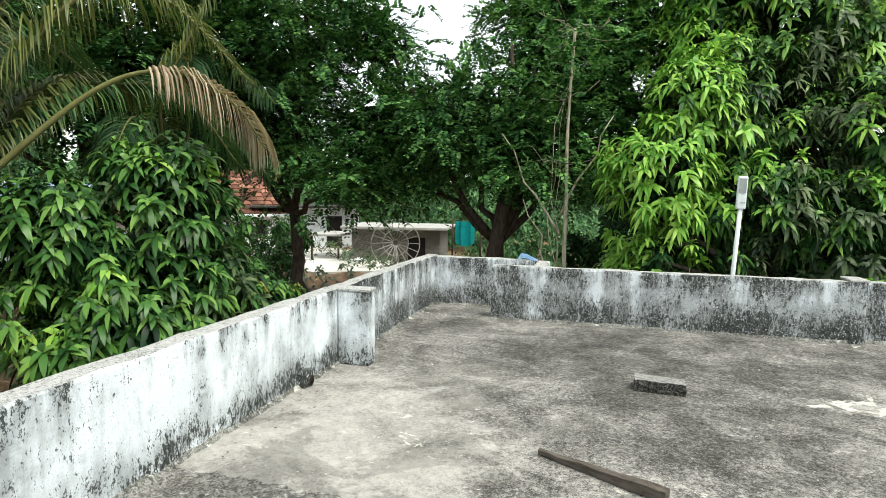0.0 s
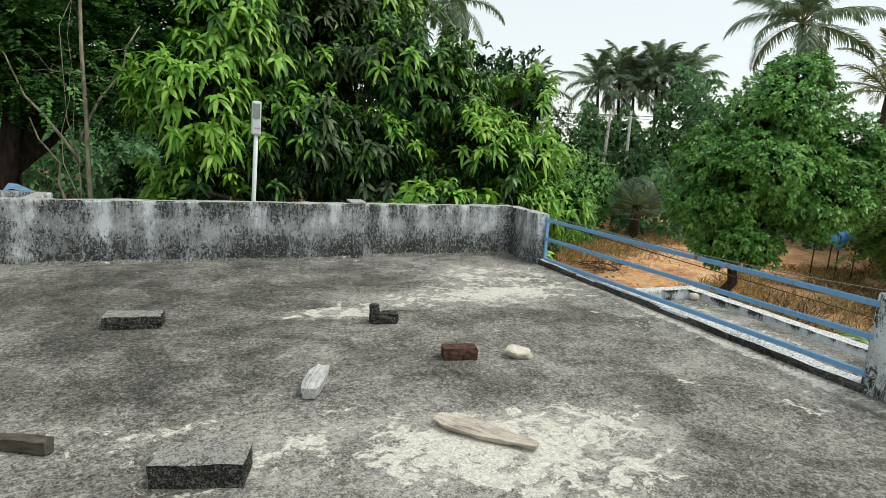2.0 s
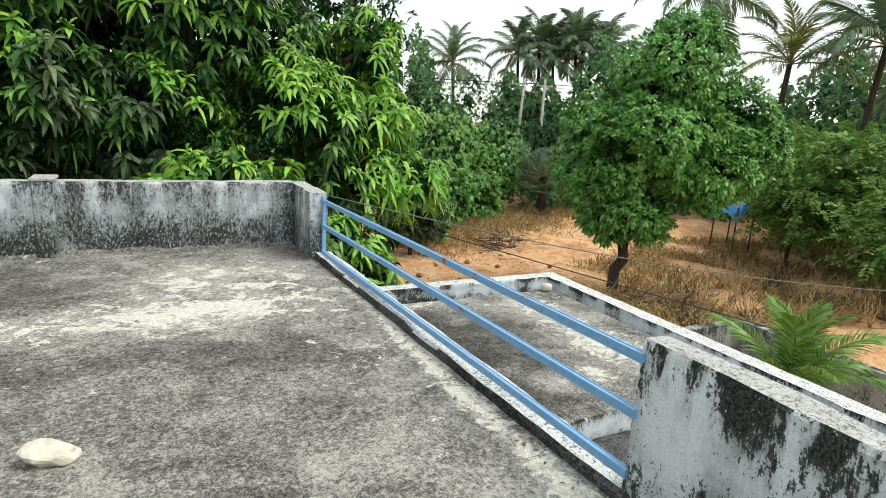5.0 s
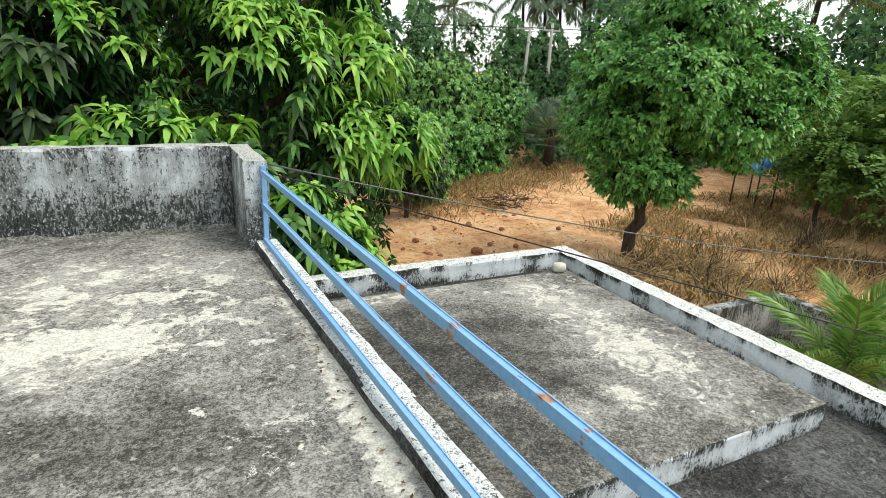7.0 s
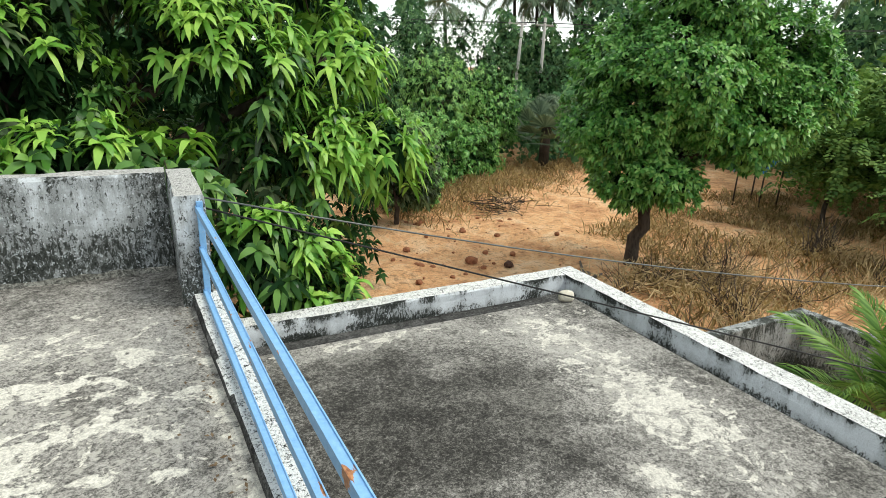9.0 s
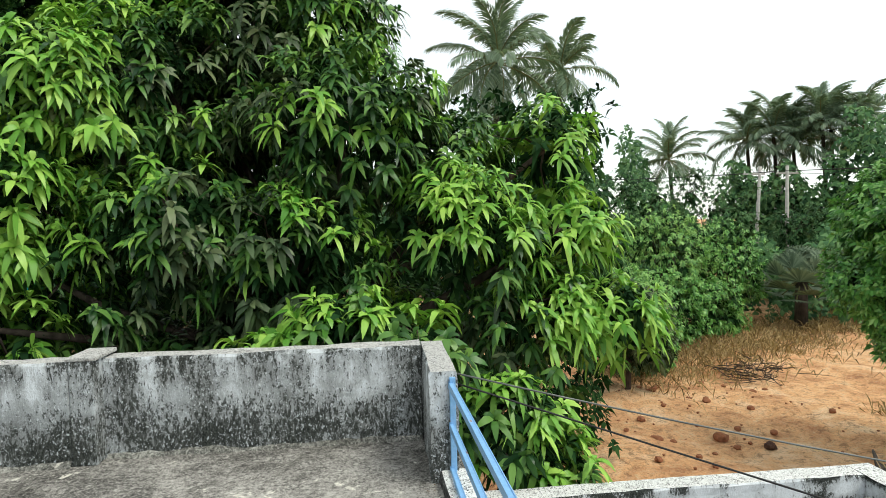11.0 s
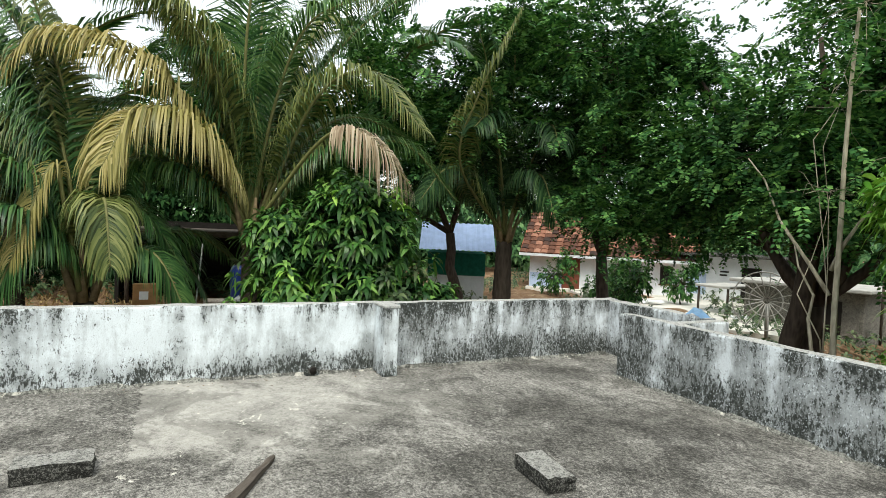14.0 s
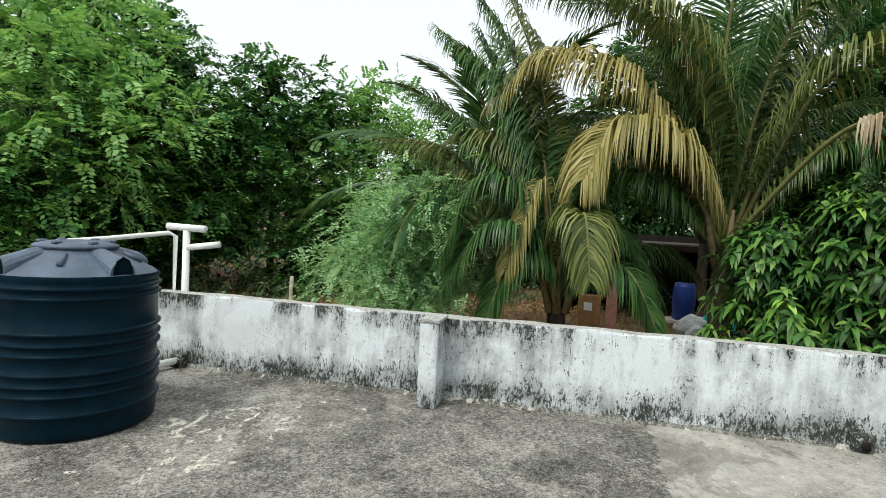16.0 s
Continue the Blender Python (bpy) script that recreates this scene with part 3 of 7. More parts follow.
def ground_z(x, y):
    """The lie of the land: lower on the east, rising to the west and north-west."""
    x, y = np.asarray(x, float), np.asarray(y, float)
    w = np.clip((3.0 - x) / 11.0, 0, 1)
    w = w * w * (3 - 2 * w)
    n = 0.10 * np.sin(x * 0.9 + 0.4 * y) * np.cos(y * 0.7 - 0.3 * x) + 0.05 * np.sin(2.3 * x + 1.1 * y)
    far = np.clip((np.hypot(x, y) - 30) / 60, 0, 1)
    return -3.1 + 2.1 * w + n * (1 - far)


# ---- ground ----
def make_ground():
    ax = np.concatenate([-np.geomspace(900, 42, 14), np.linspace(-40, 45, 171), np.geomspace(47, 900, 14)])
    ay = np.concatenate([-np.geomspace(900, 32, 14), np.linspace(-30, 60, 181), np.geomspace(62, 900, 14)])
    X, Y = np.meshgrid(ax, ay, indexing="ij")
    Z = ground_z(X, Y)
    near = (np.abs(X) < 45) & (Y < 60) & (Y > -30)
    Z = Z + near * rng.normal(0, 0.025, Z.shape)
    v = np.stack([X, Y, Z], -1).reshape(-1, 3)
    n, m = X.shape
    i, j = np.meshgrid(np.arange(n - 1), np.arange(m - 1), indexing="ij")
    q = np.stack([i * m + j, (i + 1) * m + j, (i + 1) * m + j + 1, i * m + j + 1], -1).reshape(-1, 4)
    tagged(new("ground", mesh_of("ground", v, q, EARTH, True)), "red-brown bare soil with straw and litter", "ground", kind="structure")


make_ground()


# ---- roof terrace ----
def wall(name, p, q, thick, z0, z1, mat, label, cap=True, step=0.18, parent=None):
    """A plastered parapet from p to q (inner face), thickness to the left of that way, with a worn coping."""
    p, q = Vector((*p, 0)), Vector((*q, 0))
    d = (q - p).normalized()
    nrm = Vector((-d.y, d.x, 0))
    n = max(2, int((q - p).length / step))
    bm = bmesh.new()
    zs = [z0, z0 + (z1 - z0) * 0.33, z0 + (z1 - z0) * 0.7, z1 - 0.02, z1]
    ring = []
    for i in range(n + 1):
        c = p.lerp(q, i / n)
        row = []
        for k, z in enumerate(zs):
            j = 0.004 if k < 4 else 0.002
            inset = 0.008 if k == 4 else 0.0
            row.append(bm.verts.new(c + nrm * (inset + rng.normal(0, j)) + Vector((0, 0, z + (rng.normal(0, 0.004) if k >= 3 else 0)))))
        for k, z in reversed(list(enumerate(zs))):
            inset = 0.008 if k == 4 else 0.0
            row.append(bm.verts.new(c + nrm * (thick - inset + rng.normal(0, 0.003)) + Vector((0, 0, z + (rng.normal(0, 0.004) if k >= 3 else 0)))))
        ring.append(row)
    m = len(ring[0])
    for a, b in zip(ring, ring[1:]):
        for k in range(m):
            bm.faces.new((a[k], a[(k + 1) % m], b[(k + 1) % m], b[k]))
    bm.faces.new(ring[0])
    bm.faces.new(list(reversed(ring[-1])))
    bmesh.ops.recalc_face_normals(bm, faces=bm.faces)
    ob = part(name, bm, mat, parent)
    ob.data.materials.append(KERB_TOP if mat == WALL_LOW else COPING)
    if cap:
        for f in ob.data.polygons:
            if f.normal.z > 0.8:
                f.material_index = 1
    return tagged(ob, label, "wall", kind="structure")


def pillar(x0, x1, y0, y1, z1, label):
    t = thing("parapet_pillar", (x0 + x1) / 2, (y0 + y1) / 2, 0, label, "pillar", "parapet pillars")
    hx, hy = (x1 - x0) / 2, (y1 - y0) / 2
    part("shaft", box(bmesh.new(), -hx, hx, -hy, hy, 0, z1 - 0.03, 0.012, 2), WALL, t)
    part("cap", box(bmesh.new(), -hx - 0.008, hx + 0.008, -hy - 0.008, hy + 0.008, z1 - 0.03, z1, 0.008, 2), COPING, t)
    return t


def make_terrace():
    bm = bmesh.new()
    box(bm, -2.2, 5.6, -5.2, 8.4, -0.18, 0.0)
    tagged(part("floor", bm, FLOOR), "weathered grey cement roof with pale scoured patches", "floor", kind="structure")
    wall("wall_west", (-2.05, -5.2), (-2.05, 5.12), 0.17, 0.0, 0.72, WALL, "whitewashed parapet with black mould along its foot")
    wall("wall_north_west", (-2.05, 5.123), (-2.05, 8.42), 0.17, 0.0, 0.718, WALL_DARK, "greyed parapet stained with black mould towards the corner")
    wall("wall_north_recess", (-2.05, 8.24), (-0.55, 8.24), 0.18, 0.0, 0.70, WALL_DARK, "mould-streaked parapet of the recessed corner")
    wall("wall_north", (-1.06, 7.53), (3.03, 7.53), 0.18, 0.0, 0.70, WALL_DARK, "grey parapet heavily streaked with black mould")
    wall("wall_north_east", (3.19, 7.65), (5.36, 7.65), 0.18, 0.0, 0.685, WALL_DARK, "grey parapet section set back and streaked with mould")
    wall("wall_north_end", (5.365, 7.83), (5.365, 6.93), 0.17, 0.0, 0.672, WALL_DARK, "short parapet return that carries the rail")
    wall("wall_north_link", (-0.55, 8.42), (-0.55, 7.71), 0.16, 0.0, 0.69, WALL_DARK, "short parapet return behind the niche")
    t = thing("parapet_pilaster", 3.11, 7.62, 0, "flat mould-streaked pilaster where the parapet steps back", "pilaster")
    part("shaft", box(bmesh.new(), -0.078, 0.08, -0.095, 0.2, 0, 0.70, 0.008, 2), WALL_DARK, t)
    part("cap", box(bmesh.new(), -0.095, 0.1, -0.1, 0.22, 0.70, 0.728, 0.008, 2), COPING, t)
    pillar(-2.045, -1.725, 0.99, 1.15, 0.745, "whitewashed square parapet pillar with a cement cap")
    pillar(-2.045, -1.728, 5.04, 5.20, 0.735, "whitewashed square parapet pillar with a cement cap")
    wall("wall_east", (5.60, 2.83), (5.60, -5.2), 0.13, -0.1, 0.70, WALL_STAIN, "whitewashed parapet with large flaking patches")
    wall("wall_south", (-2.05, -5.2), (5.8, -5.2), -0.2, 0.0, 0.7, WALL, "whitewashed parapet that closes the roof")
    # cement fillets along the wall feet
    for nm, a, b in (("west", (-2.05, -5.0), (-2.05, 8.24)), ("north", (-1.06, 7.53), (3.03, 7.53)), ("north_east", (3.2, 7.65), (5.36, 7.65)), ("north_recess", (-2.03, 8.24), (-0.56, 8.24))):
        bm = bmesh.new()
        a, b = Vector((*a, 0)), Vector((*b, 0))
        d = (b - a).normalized()
        nr = Vector((d.y, -d.x, 0))
        n = max(4, int((b - a).length / 0.09))
        rows = []
        for i in range(n + 1):
            c = a.lerp(b, i / n)
            w, h = 0.035 + rng.normal(0, 0.012), 0.03 + rng.normal(0, 0.008)
            rows.append((bm.verts.new(c + Vector((0, 0, max(0.01, h)))), bm.verts.new(c + nr * max(0.012, w) * 0.6 + Vector((0, 0, max(0.004, h * 0.35)))), bm.verts.new(c + nr * max(0.015, w) + Vector((0, 0, -0.004)))))
        for p, q in zip(rows, rows[1:]):
            bm.faces.new((p[0], p[1], q[1], q[0])), bm.faces.new((p[1], p[2], q[2], q[1]))
        tagged(part("trim_" + nm, bm, FILLET), "crumbling pale cement fillet at the parapet foot", "trim", kind="structure")
    # kerb under the rail
    bm = bmesh.new()
    n, prof = 24, ((0.0, -0.15), (0.0, 0.055), (0.012, 0.068), (0.16, 0.07), (0.172, 0.06), (0.172, -0.9))
    rows = []
    for i in range(n + 1):
        f = i / n
        x, y = 5.414 + 0.165 * f, 6.95 - 4.14 * f
        rows.append([bm.verts.new((x + dx + rng.normal(0, 0.003), y, dz + (rng.normal(0, 0.004) if dz > 0 else 0) - 0.02 * f)) for dx, dz in prof])
    for a, b in zip(rows, rows[1:]):
        for k in range(len(prof)):
            bm.faces.new((a[k], a[(k + 1) % len(prof)], b[(k + 1) % len(prof)], b[k]))
    bm.faces.new(rows[0]), bm.faces.new(list(reversed(rows[-1])))
    # faces in the dark screed, top in the paler speckled cement
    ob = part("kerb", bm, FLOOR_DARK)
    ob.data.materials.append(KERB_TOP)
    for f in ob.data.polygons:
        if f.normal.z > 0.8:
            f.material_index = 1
    tagged(ob, "low cement kerb, black on its face, under the rail", "kerb", kind="structure")
    # body of the house below
    bm = bmesh.new()
    box(bm, -2.19, 5.58, -5.15, 8.38, -4.2, -0.19)
    tagged(part("house_wall_below", bm, PLASTER), "whitewashed wall of the storey below", "wall", kind="structure")


make_terrace()


def make_railing():
    t = thing("railing", 5.5, 6.9, 0.07, "sky-blue painted steel railing of three square bars", "railing")
    for z0, z1 in ((0.523, 0.559), (0.276, 0.328), (0.008, 0.068)):
        bm = bmesh.new()
        r = bmesh.ops.create_cube(bm, size=1.0)
        a, b = Vector((-0.01, 0.05, z0)), Vector((0.094, -4.09, z1))
        d = (b - a).normalized()
        s = d.cross(Vector((0, 0, 1))).normalized()
        u = s.cross(d)
        for v in bm.verts:
            c = v.co.copy()
            v.co = (a + b) / 2 + d * c.y * (b - a).length + s * c.x * 0.029 + u * c.z * 0.031
        bmesh.ops.bevel(bm, geom=list(bm.edges), offset=0.004, segments=2, affect="EDGES")
        part("bar", bm, RAIL, t)
    part("end_post", box(bmesh.new(), -0.018, 0.018, 0.004, 0.03, 0.0, 0.57, 0.003), RAIL, t)


make_railing()


def make_lower_roof():
    def flat(name, x0, x1, y0, y1, z0, z1, mat, label, cat):
        bm = bmesh.new()
        box(bm, x0, x1, y0, y1, z0, z1, 0.015, 2)
        return tagged(part(name, bm, mat), label, cat, kind="structure")
    flat("lower_roof_base", 5.58, 9.80, 0.5, 8.68, -1.35, -1.13, FLOOR_DARK, "dark gutter of the lower roof", "floor")
    bm = bmesh.new()
    box(bm, 5.62, 9.19, 4.67, 7.86, -1.14, -0.9, 0.02, 2)
    ob = part("lower_roof_slab", bm, FLOOR_LOW)
    ob.data.materials.append(WALL_LOW)
    for f in ob.data.polygons:
        if abs(f.normal.z) < 0.5:
            f.material_index = 1
    tagged(ob, "raised grey cement slab with pale scoured patches", "floor", kind="structure")
    wall("lower_wall_north", (5.6, 8.44), (9.56, 8.44), 0.22, -1.2, -0.9, WALL_LOW, "low flaking whitewashed parapet of the lower roof")
    wall("lower_wall_east", (9.57, 0.5), (9.57, 8.66), -0.22, -1.2, -0.9, WALL_LOW, "low flaking whitewashed parapet of the lower roof")
    flat("porch_wall", 5.6, 9.75, 0.6, 8.6, -4.0, -1.36, PLASTER, "whitewashed wall under the lower roof", "wall")
    # stub of old pipe in the corner
    t = thing("pipe_stub", 9.03, 7.78, -0.9, "short pale clay pipe stub lying in the roof corner", "pipe")
    tubes("pipe", [([(-0.07, 0.04, 0.06), (-0.055, 0.03, 0.06), (0.0, 0.01, 0.06), (0.055, -0.02, 0.06), (0.07, -0.03, 0.06)], (0.035, 0.055, 0.066, 0.055, 0.035))], STONE, t, sides=14)


make_lower_roof()


# ---- loose things on the roof ----
def rough_block(name, x, y, rz, size, mat, label, category, group="", jitter=0.0035, rx=0.0, cuts=3):
    bm = bmesh.new()
    bmesh.ops.create_cube(bm, size=1.0)
    bmesh.ops.subdivide_edges(bm, edges=list(bm.edges), cuts=cuts, use_grid_fill=True)
    for v in bm.verts:
        c = v.co
        m = sorted((abs(c.x), abs(c.y), abs(c.z)), reverse=True)
        pull = 0.985 if m[1] > 0.45 else 1.0
        v.co = Vector((c.x * size[0] * pull, c.y * size[1] * pull, (c.z + 0.5) * size[2])) + Vector(rng.normal(0, jitter, 3)) * (0.2 if c.z < -0.4 else 1)
    ob = part(name, bm, mat)
    # Faces that point up take the paler concrete, all others the darker.
    if mat == CONCRETE:
        ob.data.materials.append(CONCRETE_TOP)
        for f in ob.data.polygons:
            f.material_index = 1 if f.normal.z > 0.7 else 0
    ob.matrix_world = pose(x, y, 0.002, rx, 0, rz)
    return tagged(ob, label, category, group)


def make_rubble():
    rough_block("concrete_block", 0.86, 5.2, -4, (0.41, 0.2, 0.095), CONCRETE, "grey rough concrete block lying flat on the roof", "block", "concrete blocks")
    rough_block("concrete_block", 1.42, 2.93, -14, (0.40, 0.2, 0.11), CONCRETE, "grey gritty concrete block with a dark face", "block", "concrete blocks")
    rough_block("concrete_block", -0.17, 2.46, 92, (0.41, 0.2, 0.1), CONCRETE, "grey gritty concrete block lying on the roof", "block", "concrete blocks")
    rough_block("brick", 3.1, 4.02, -10, (0.25, 0.115, 0.085), BRICK, "dark red clay brick lying on the roof", "brick", jitter=0.003)
    # angled offcut
    bm = bmesh.new()
    box(bm, -0.08, 0.11, -0.06, 0.06, 0, 0.085, 0.01)
    box(bm, -0.125, -0.05, -0.055, 0.065, 0.0, 0.15, 0.012)
    bmesh.ops.subdivide_edges(bm, edges=list(bm.edges), cuts=1, use_grid_fill=True)
    for v in bm.verts:
        v.co += Vector(rng.normal(0, 0.006, 3)) * (1 if v.co.z > 0.02 else 0.1)
    ob = part("broken_concrete_piece", bm, CONCRETE)
    ob.matrix_world = pose(2.78, 4.92, 0.002, 0, 0, -8)
    tagged(ob, "broken dark concrete corner piece with one raised arm", "rubble")
    # pale stone
    bm = bmesh.new()
    bmesh.ops.create_icosphere(bm, subdivisions=3, radius=1.0)
    for v in bm.verts:
        c = v.co.copy()
        k = 1 + 0.28 * noise.noise(c * 1.5 + Vector((4, 2, 1))) + 0.08 * noise.noise(c * 5)
        v.co = Vector((c.x * 0.115 * k, c.y * 0.07 * k, max(0.0, 0.03 + c.z * 0.05 * k + 0.018 * (-c.x))))
    ob = part("stone", bm, STONE)
    ob.matrix_world = pose(3.55, 3.94, 0.001, 0, 0, -10)
    tagged(ob, "pale cream rubble stone with a wedge shape", "stone")

    def slab(name, outline, thick, mat, x, y, rz, label, category, tilt=0.0):
        """A flat piece of wood from half-widths along its length."""
        bm = bmesh.new()
        rows = []
        for s, (a, b, top) in outline:
            lift = thick * 0.5 * min(1.0, max(0.0, abs(s) - 0.08) / 0.2) * (1.0 if mat == GREY_WOOD else 0.12)
            rows.append([bm.verts.new((s, a * 0.75, lift)), bm.verts.new((s, b * 0.75, lift)), bm.verts.new((s, b, lift + thick * top)), bm.verts.new((s, a, lift + thick * top))])
        for p, q in zip(rows, rows[1:]):
            for k in range(4):
                bm.faces.new((p[k], p[(k + 1) % 4], q[(k + 1) % 4], q[k]))
        bm.faces.new(rows[0]), bm.faces.new(list(reversed(rows[-1])))
        bmesh.ops.subdivide_edges(bm, edges=list(bm.edges), cuts=2, use_grid_fill=True)
        for v in bm.verts:
            if v.co.z > 0.003:
                v.co.z += rng.normal(0, thick * 0.07)
        ob = part(name, bm, mat)
        ob.matrix_world = pose(x, y, 0.004, 0, tilt, rz)
        return tagged(ob, label, category)

    slab("driftwood_board", [(-0.29, (-0.05, 0.04, 0.9)), (-0.2, (-0.085, 0.08, 1)), (0.0, (-0.075, 0.085, 1)), (0.15, (-0.05, 0.05, 0.9)), (0.29, (-0.04, 0.02, 0.8))], 0.03, GREY_WOOD,
         2.81, 2.93, -46, "flat sun-bleached grey board with one broad end", "board")
    slab("wood_chunk", [(-0.2, (-0.045, 0.05, 0.8)), (-0.1, (-0.06, 0.065, 1)), (0.05, (-0.05, 0.06, 1)), (0.2, (-0.035, 0.04, 0.7))], 0.075, PALE_WOOD,
         2.05, 3.77, 68, "whitened chunk of weathered wood lying on the roof", "wood")
    slab("old_plank", [(-0.42, (-0.018, 0.015, 0.5)), (-0.2, (-0.025, 0.02, 0.7)), (0.1, (-0.03, 0.026, 0.9)), (0.3, (-0.036, 0.032, 1.1)), (0.4, (-0.034, 0.03, 1.15))], 0.06, DARK_WOOD,
         0.4, 3.48, -28, "dark rotten length of timber lying on the roof", "timber")


make_rubble()


def make_litter():
    """Dry leaves and crumbs of plaster swept against the kerb and walls."""
    n = 200
    u = rng.random(n)
    x = np.where(u < 0.6, 5.36 + 0.03 * rng.normal(size=n) + 0.16 * (6.9 - (6.9 - 3.9 * rng.random(n))) / 4.1, -1.95 + 0.1 * np.abs(rng.normal(size=n)))
    y = np.where(u < 0.6, 6.9 - 4.0 * rng.random(n), -1 + 8.5 * rng.random(n))
    x = np.where(u < 0.6, 5.38 + 0.04 * (6.95 - y) - 0.06 * np.abs(rng.normal(size=n)), x)
    p = np.stack([x, y, 0.006 + 0.008 * rng.random(n)], 1)
    out = np.stack([rng.normal(size=n), rng.normal(size=n), 0.12 * rng.random(n)], 1)
    me = leaf_mesh("leaf_litter", p, out, np.tile([0.0, 0.0, 1.0], (n, 1)) + rng.normal(0, 0.2, (n, 3)), 0.018 + 0.022 * rng.random(n), 0.011, 0.05, DEAD_LEAF)
    tagged(new("leaf_litter", me), "scattered dry brown leaves along the kerb", "litter", kind="stuff")


make_litter()


# ---- water tank and pipes ----
def make_tank():
    t = thing("water_tank", -0.59, -1.27, 0, "black ribbed plastic water tank with a domed lid", "water tank", rz=-8)
    r, h = 0.53, 1.08
    prof = [(0.0, 0.0), (r - 0.04, 0.0), (r - 0.005, 0.02), (r, 0.05)]
    for z in (0.18, 0.305, 0.372, 0.445, 0.568, 0.635, 0.708, 0.935, 1.0):
        prof += [(r, z - 0.022), (r + 0.003, z - 0.019), (r + 0.021, z - 0.007), (r + 0.022, z + 0.004), (r + 0.018, z + 0.009), (r + 0.002, z + 0.013), (r, z + 0.015)]
    prof += [(r, h - 0.04), (r + 0.01, h - 0.02), (r + 0.004, h)]

    def lathe(name, prof, mat, parent, n=64, label=""):
        p = np.array(prof)
        th = np.linspace(0, 2 * np.pi, n, endpoint=False)
        v = np.stack([p[:, :1] * np.cos(th), p[:, :1] * np.sin(th), np.repeat(p[:, 1:], n, 1)], -1).reshape(-1, 3)
        i, j = np.meshgrid(np.arange(len(p) - 1), np.arange(n), indexing="ij")
        q = np.stack([i * n + j, i * n + (j + 1) % n, (i + 1) * n + (j + 1) % n, (i + 1) * n + j], -1).reshape(-1, 4)
        me = mesh_of(name, v, q, mat, False)
        me.polygons.foreach_set("use_smooth", np.ones(len(q), dtype=bool))
        return mesh_part(name, me, parent, label)

    lathe("body", prof, TANK, t)
    lathe("shoulder", [(r - 0.004, h - 0.012), (r - 0.03, h + 0.012), (0.28, h + 0.125), (0.26, h + 0.15), (0.0, h + 0.15)], TANK_TOP, t, label="dusty sloping shoulder with sky sheen in its colour")
    lathe("lid", [(0.25, h + 0.152), (0.27, h + 0.165), (0.265, h + 0.18), (0.2, h + 0.20), (0.0, h + 0.215)], TANK_TOP, t, label="round screw lid")
    for k in range(4):
        a = radians(-5 + 90 * k)
        ca, sa = math.cos(a), math.sin(a)
        bm = bmesh.new()
        ends = []
        for d, half, rise in ((0.24, 0.07, 0.05), (0.46, 0.088, 0.085), (0.505, 0.088, 0.08)):
            low, spring = h - 0.02, h + 0.125 - 0.11 * (d - 0.24) / 0.265
            ring = [(-half, low), *((-half * math.cos(q * math.pi / 8), spring + rise * math.sin(q * math.pi / 8)) for q in range(9)), (half, low)]
            ends.append([bm.verts.new((d * ca - w * sa, d * sa + w * ca, z)) for w, z in ring])
        for p, q in zip(ends, ends[1:]):
            for m in range(len(p) - 1):
                bm.faces.new((p[m], p[m + 1], q[m + 1], q[m]))
        bm.faces.new(ends[-1])
        part("lug", bm, TANK_TOP, t)
        # Darker end plate: the shade of a sideways face put into its material.
        lf = bmesh.new()
        face = [lf.verts.new((0.508 * ca - 0.07 * w * sa, 0.508 * sa + 0.07 * w * ca, h - 0.015 + 0.15 * z)) for w, z in ((-1, 0), (-1, 0.35), (-0.7, 0.75), (0, 0.95), (0.7, 0.75), (1, 0.35), (1, 0))]
        lf.faces.new(face)
        bmesh.ops.solidify(lf, geom=list(lf.faces), thickness=0.006)
        part("lug_face", lf, TANK, t, "flat lug end coloured dark for its sideways shade")
    for k in range(4):
        a = radians(40 + 90 * k)
        pts = [(0.29 * math.cos(a), 0.29 * math.sin(a), h + 0.125), (0.42 * math.cos(a), 0.42 * math.sin(a), h + 0.07)]
        tubes("rib", [(pts, (0.018, 0.02))], TANK_TOP, t, sides=8)
    for k in range(6):
        a = radians(20 + 60 * k)
        part("lid_grip", box(bmesh.new(), 0.21 * math.cos(a) - 0.03, 0.21 * math.cos(a) + 0.03, 0.21 * math.sin(a) - 0.02, 0.21 * math.sin(a) + 0.02, h + 0.19, h + 0.212, 0.006), TANK_TOP, t)
    v = thing("pvc_vent_pipe", -2.3, -1.7, -0.02, "white plastic riser pipes with a tee at the top", "pipe")
    tubes("riser", [([(0, 0.04, -0.9), (0, 0.04, 1.34)], 0.036)], PVC, v, sides=14)
    tubes("tee", [([(0.0, -0.18, 1.375), (0, 0.26, 1.365)], 0.036)], PVC, v, sides=14)
    tubes("branch", [([(0, 0.06, 1.17), (0, 0.42, 1.22)], 0.033)], PVC, v, sides=14)
    tubes("thin_riser", [([(0.05, -0.05, 0.0), (0.05, -0.05, 1.28), (0.09, -0.1, 1.31), (0.6, -0.35, 1.25), (1.0, -0.5, 1.22), (1.12, -0.42, 1.16), (1.16, -0.35, 1.0)], 0.024)], PVC, v, sides=12)
    o = thing("outlet_pipe", -1.72, -1.52, 0.0, "white plastic outlet pipe at the parapet foot", "pipe")
    tubes("pipe", [([(-0.28, 0.03, 0.07), (0.1, -0.12, 0.06), (0.62, -0.1, 0.09)], 0.035)], PVC, o, sides=12)
    tubes("elbow", [([(0.1, -0.12, 0.0), (0.1, -0.12, 0.1)], 0.045)], PVC, o, sides=12)
    for y in (4.38, -1.5):
        d = thing("drain_spout", -2.03, y, 0.035, "small round drain hole in the parapet foot", "drain")
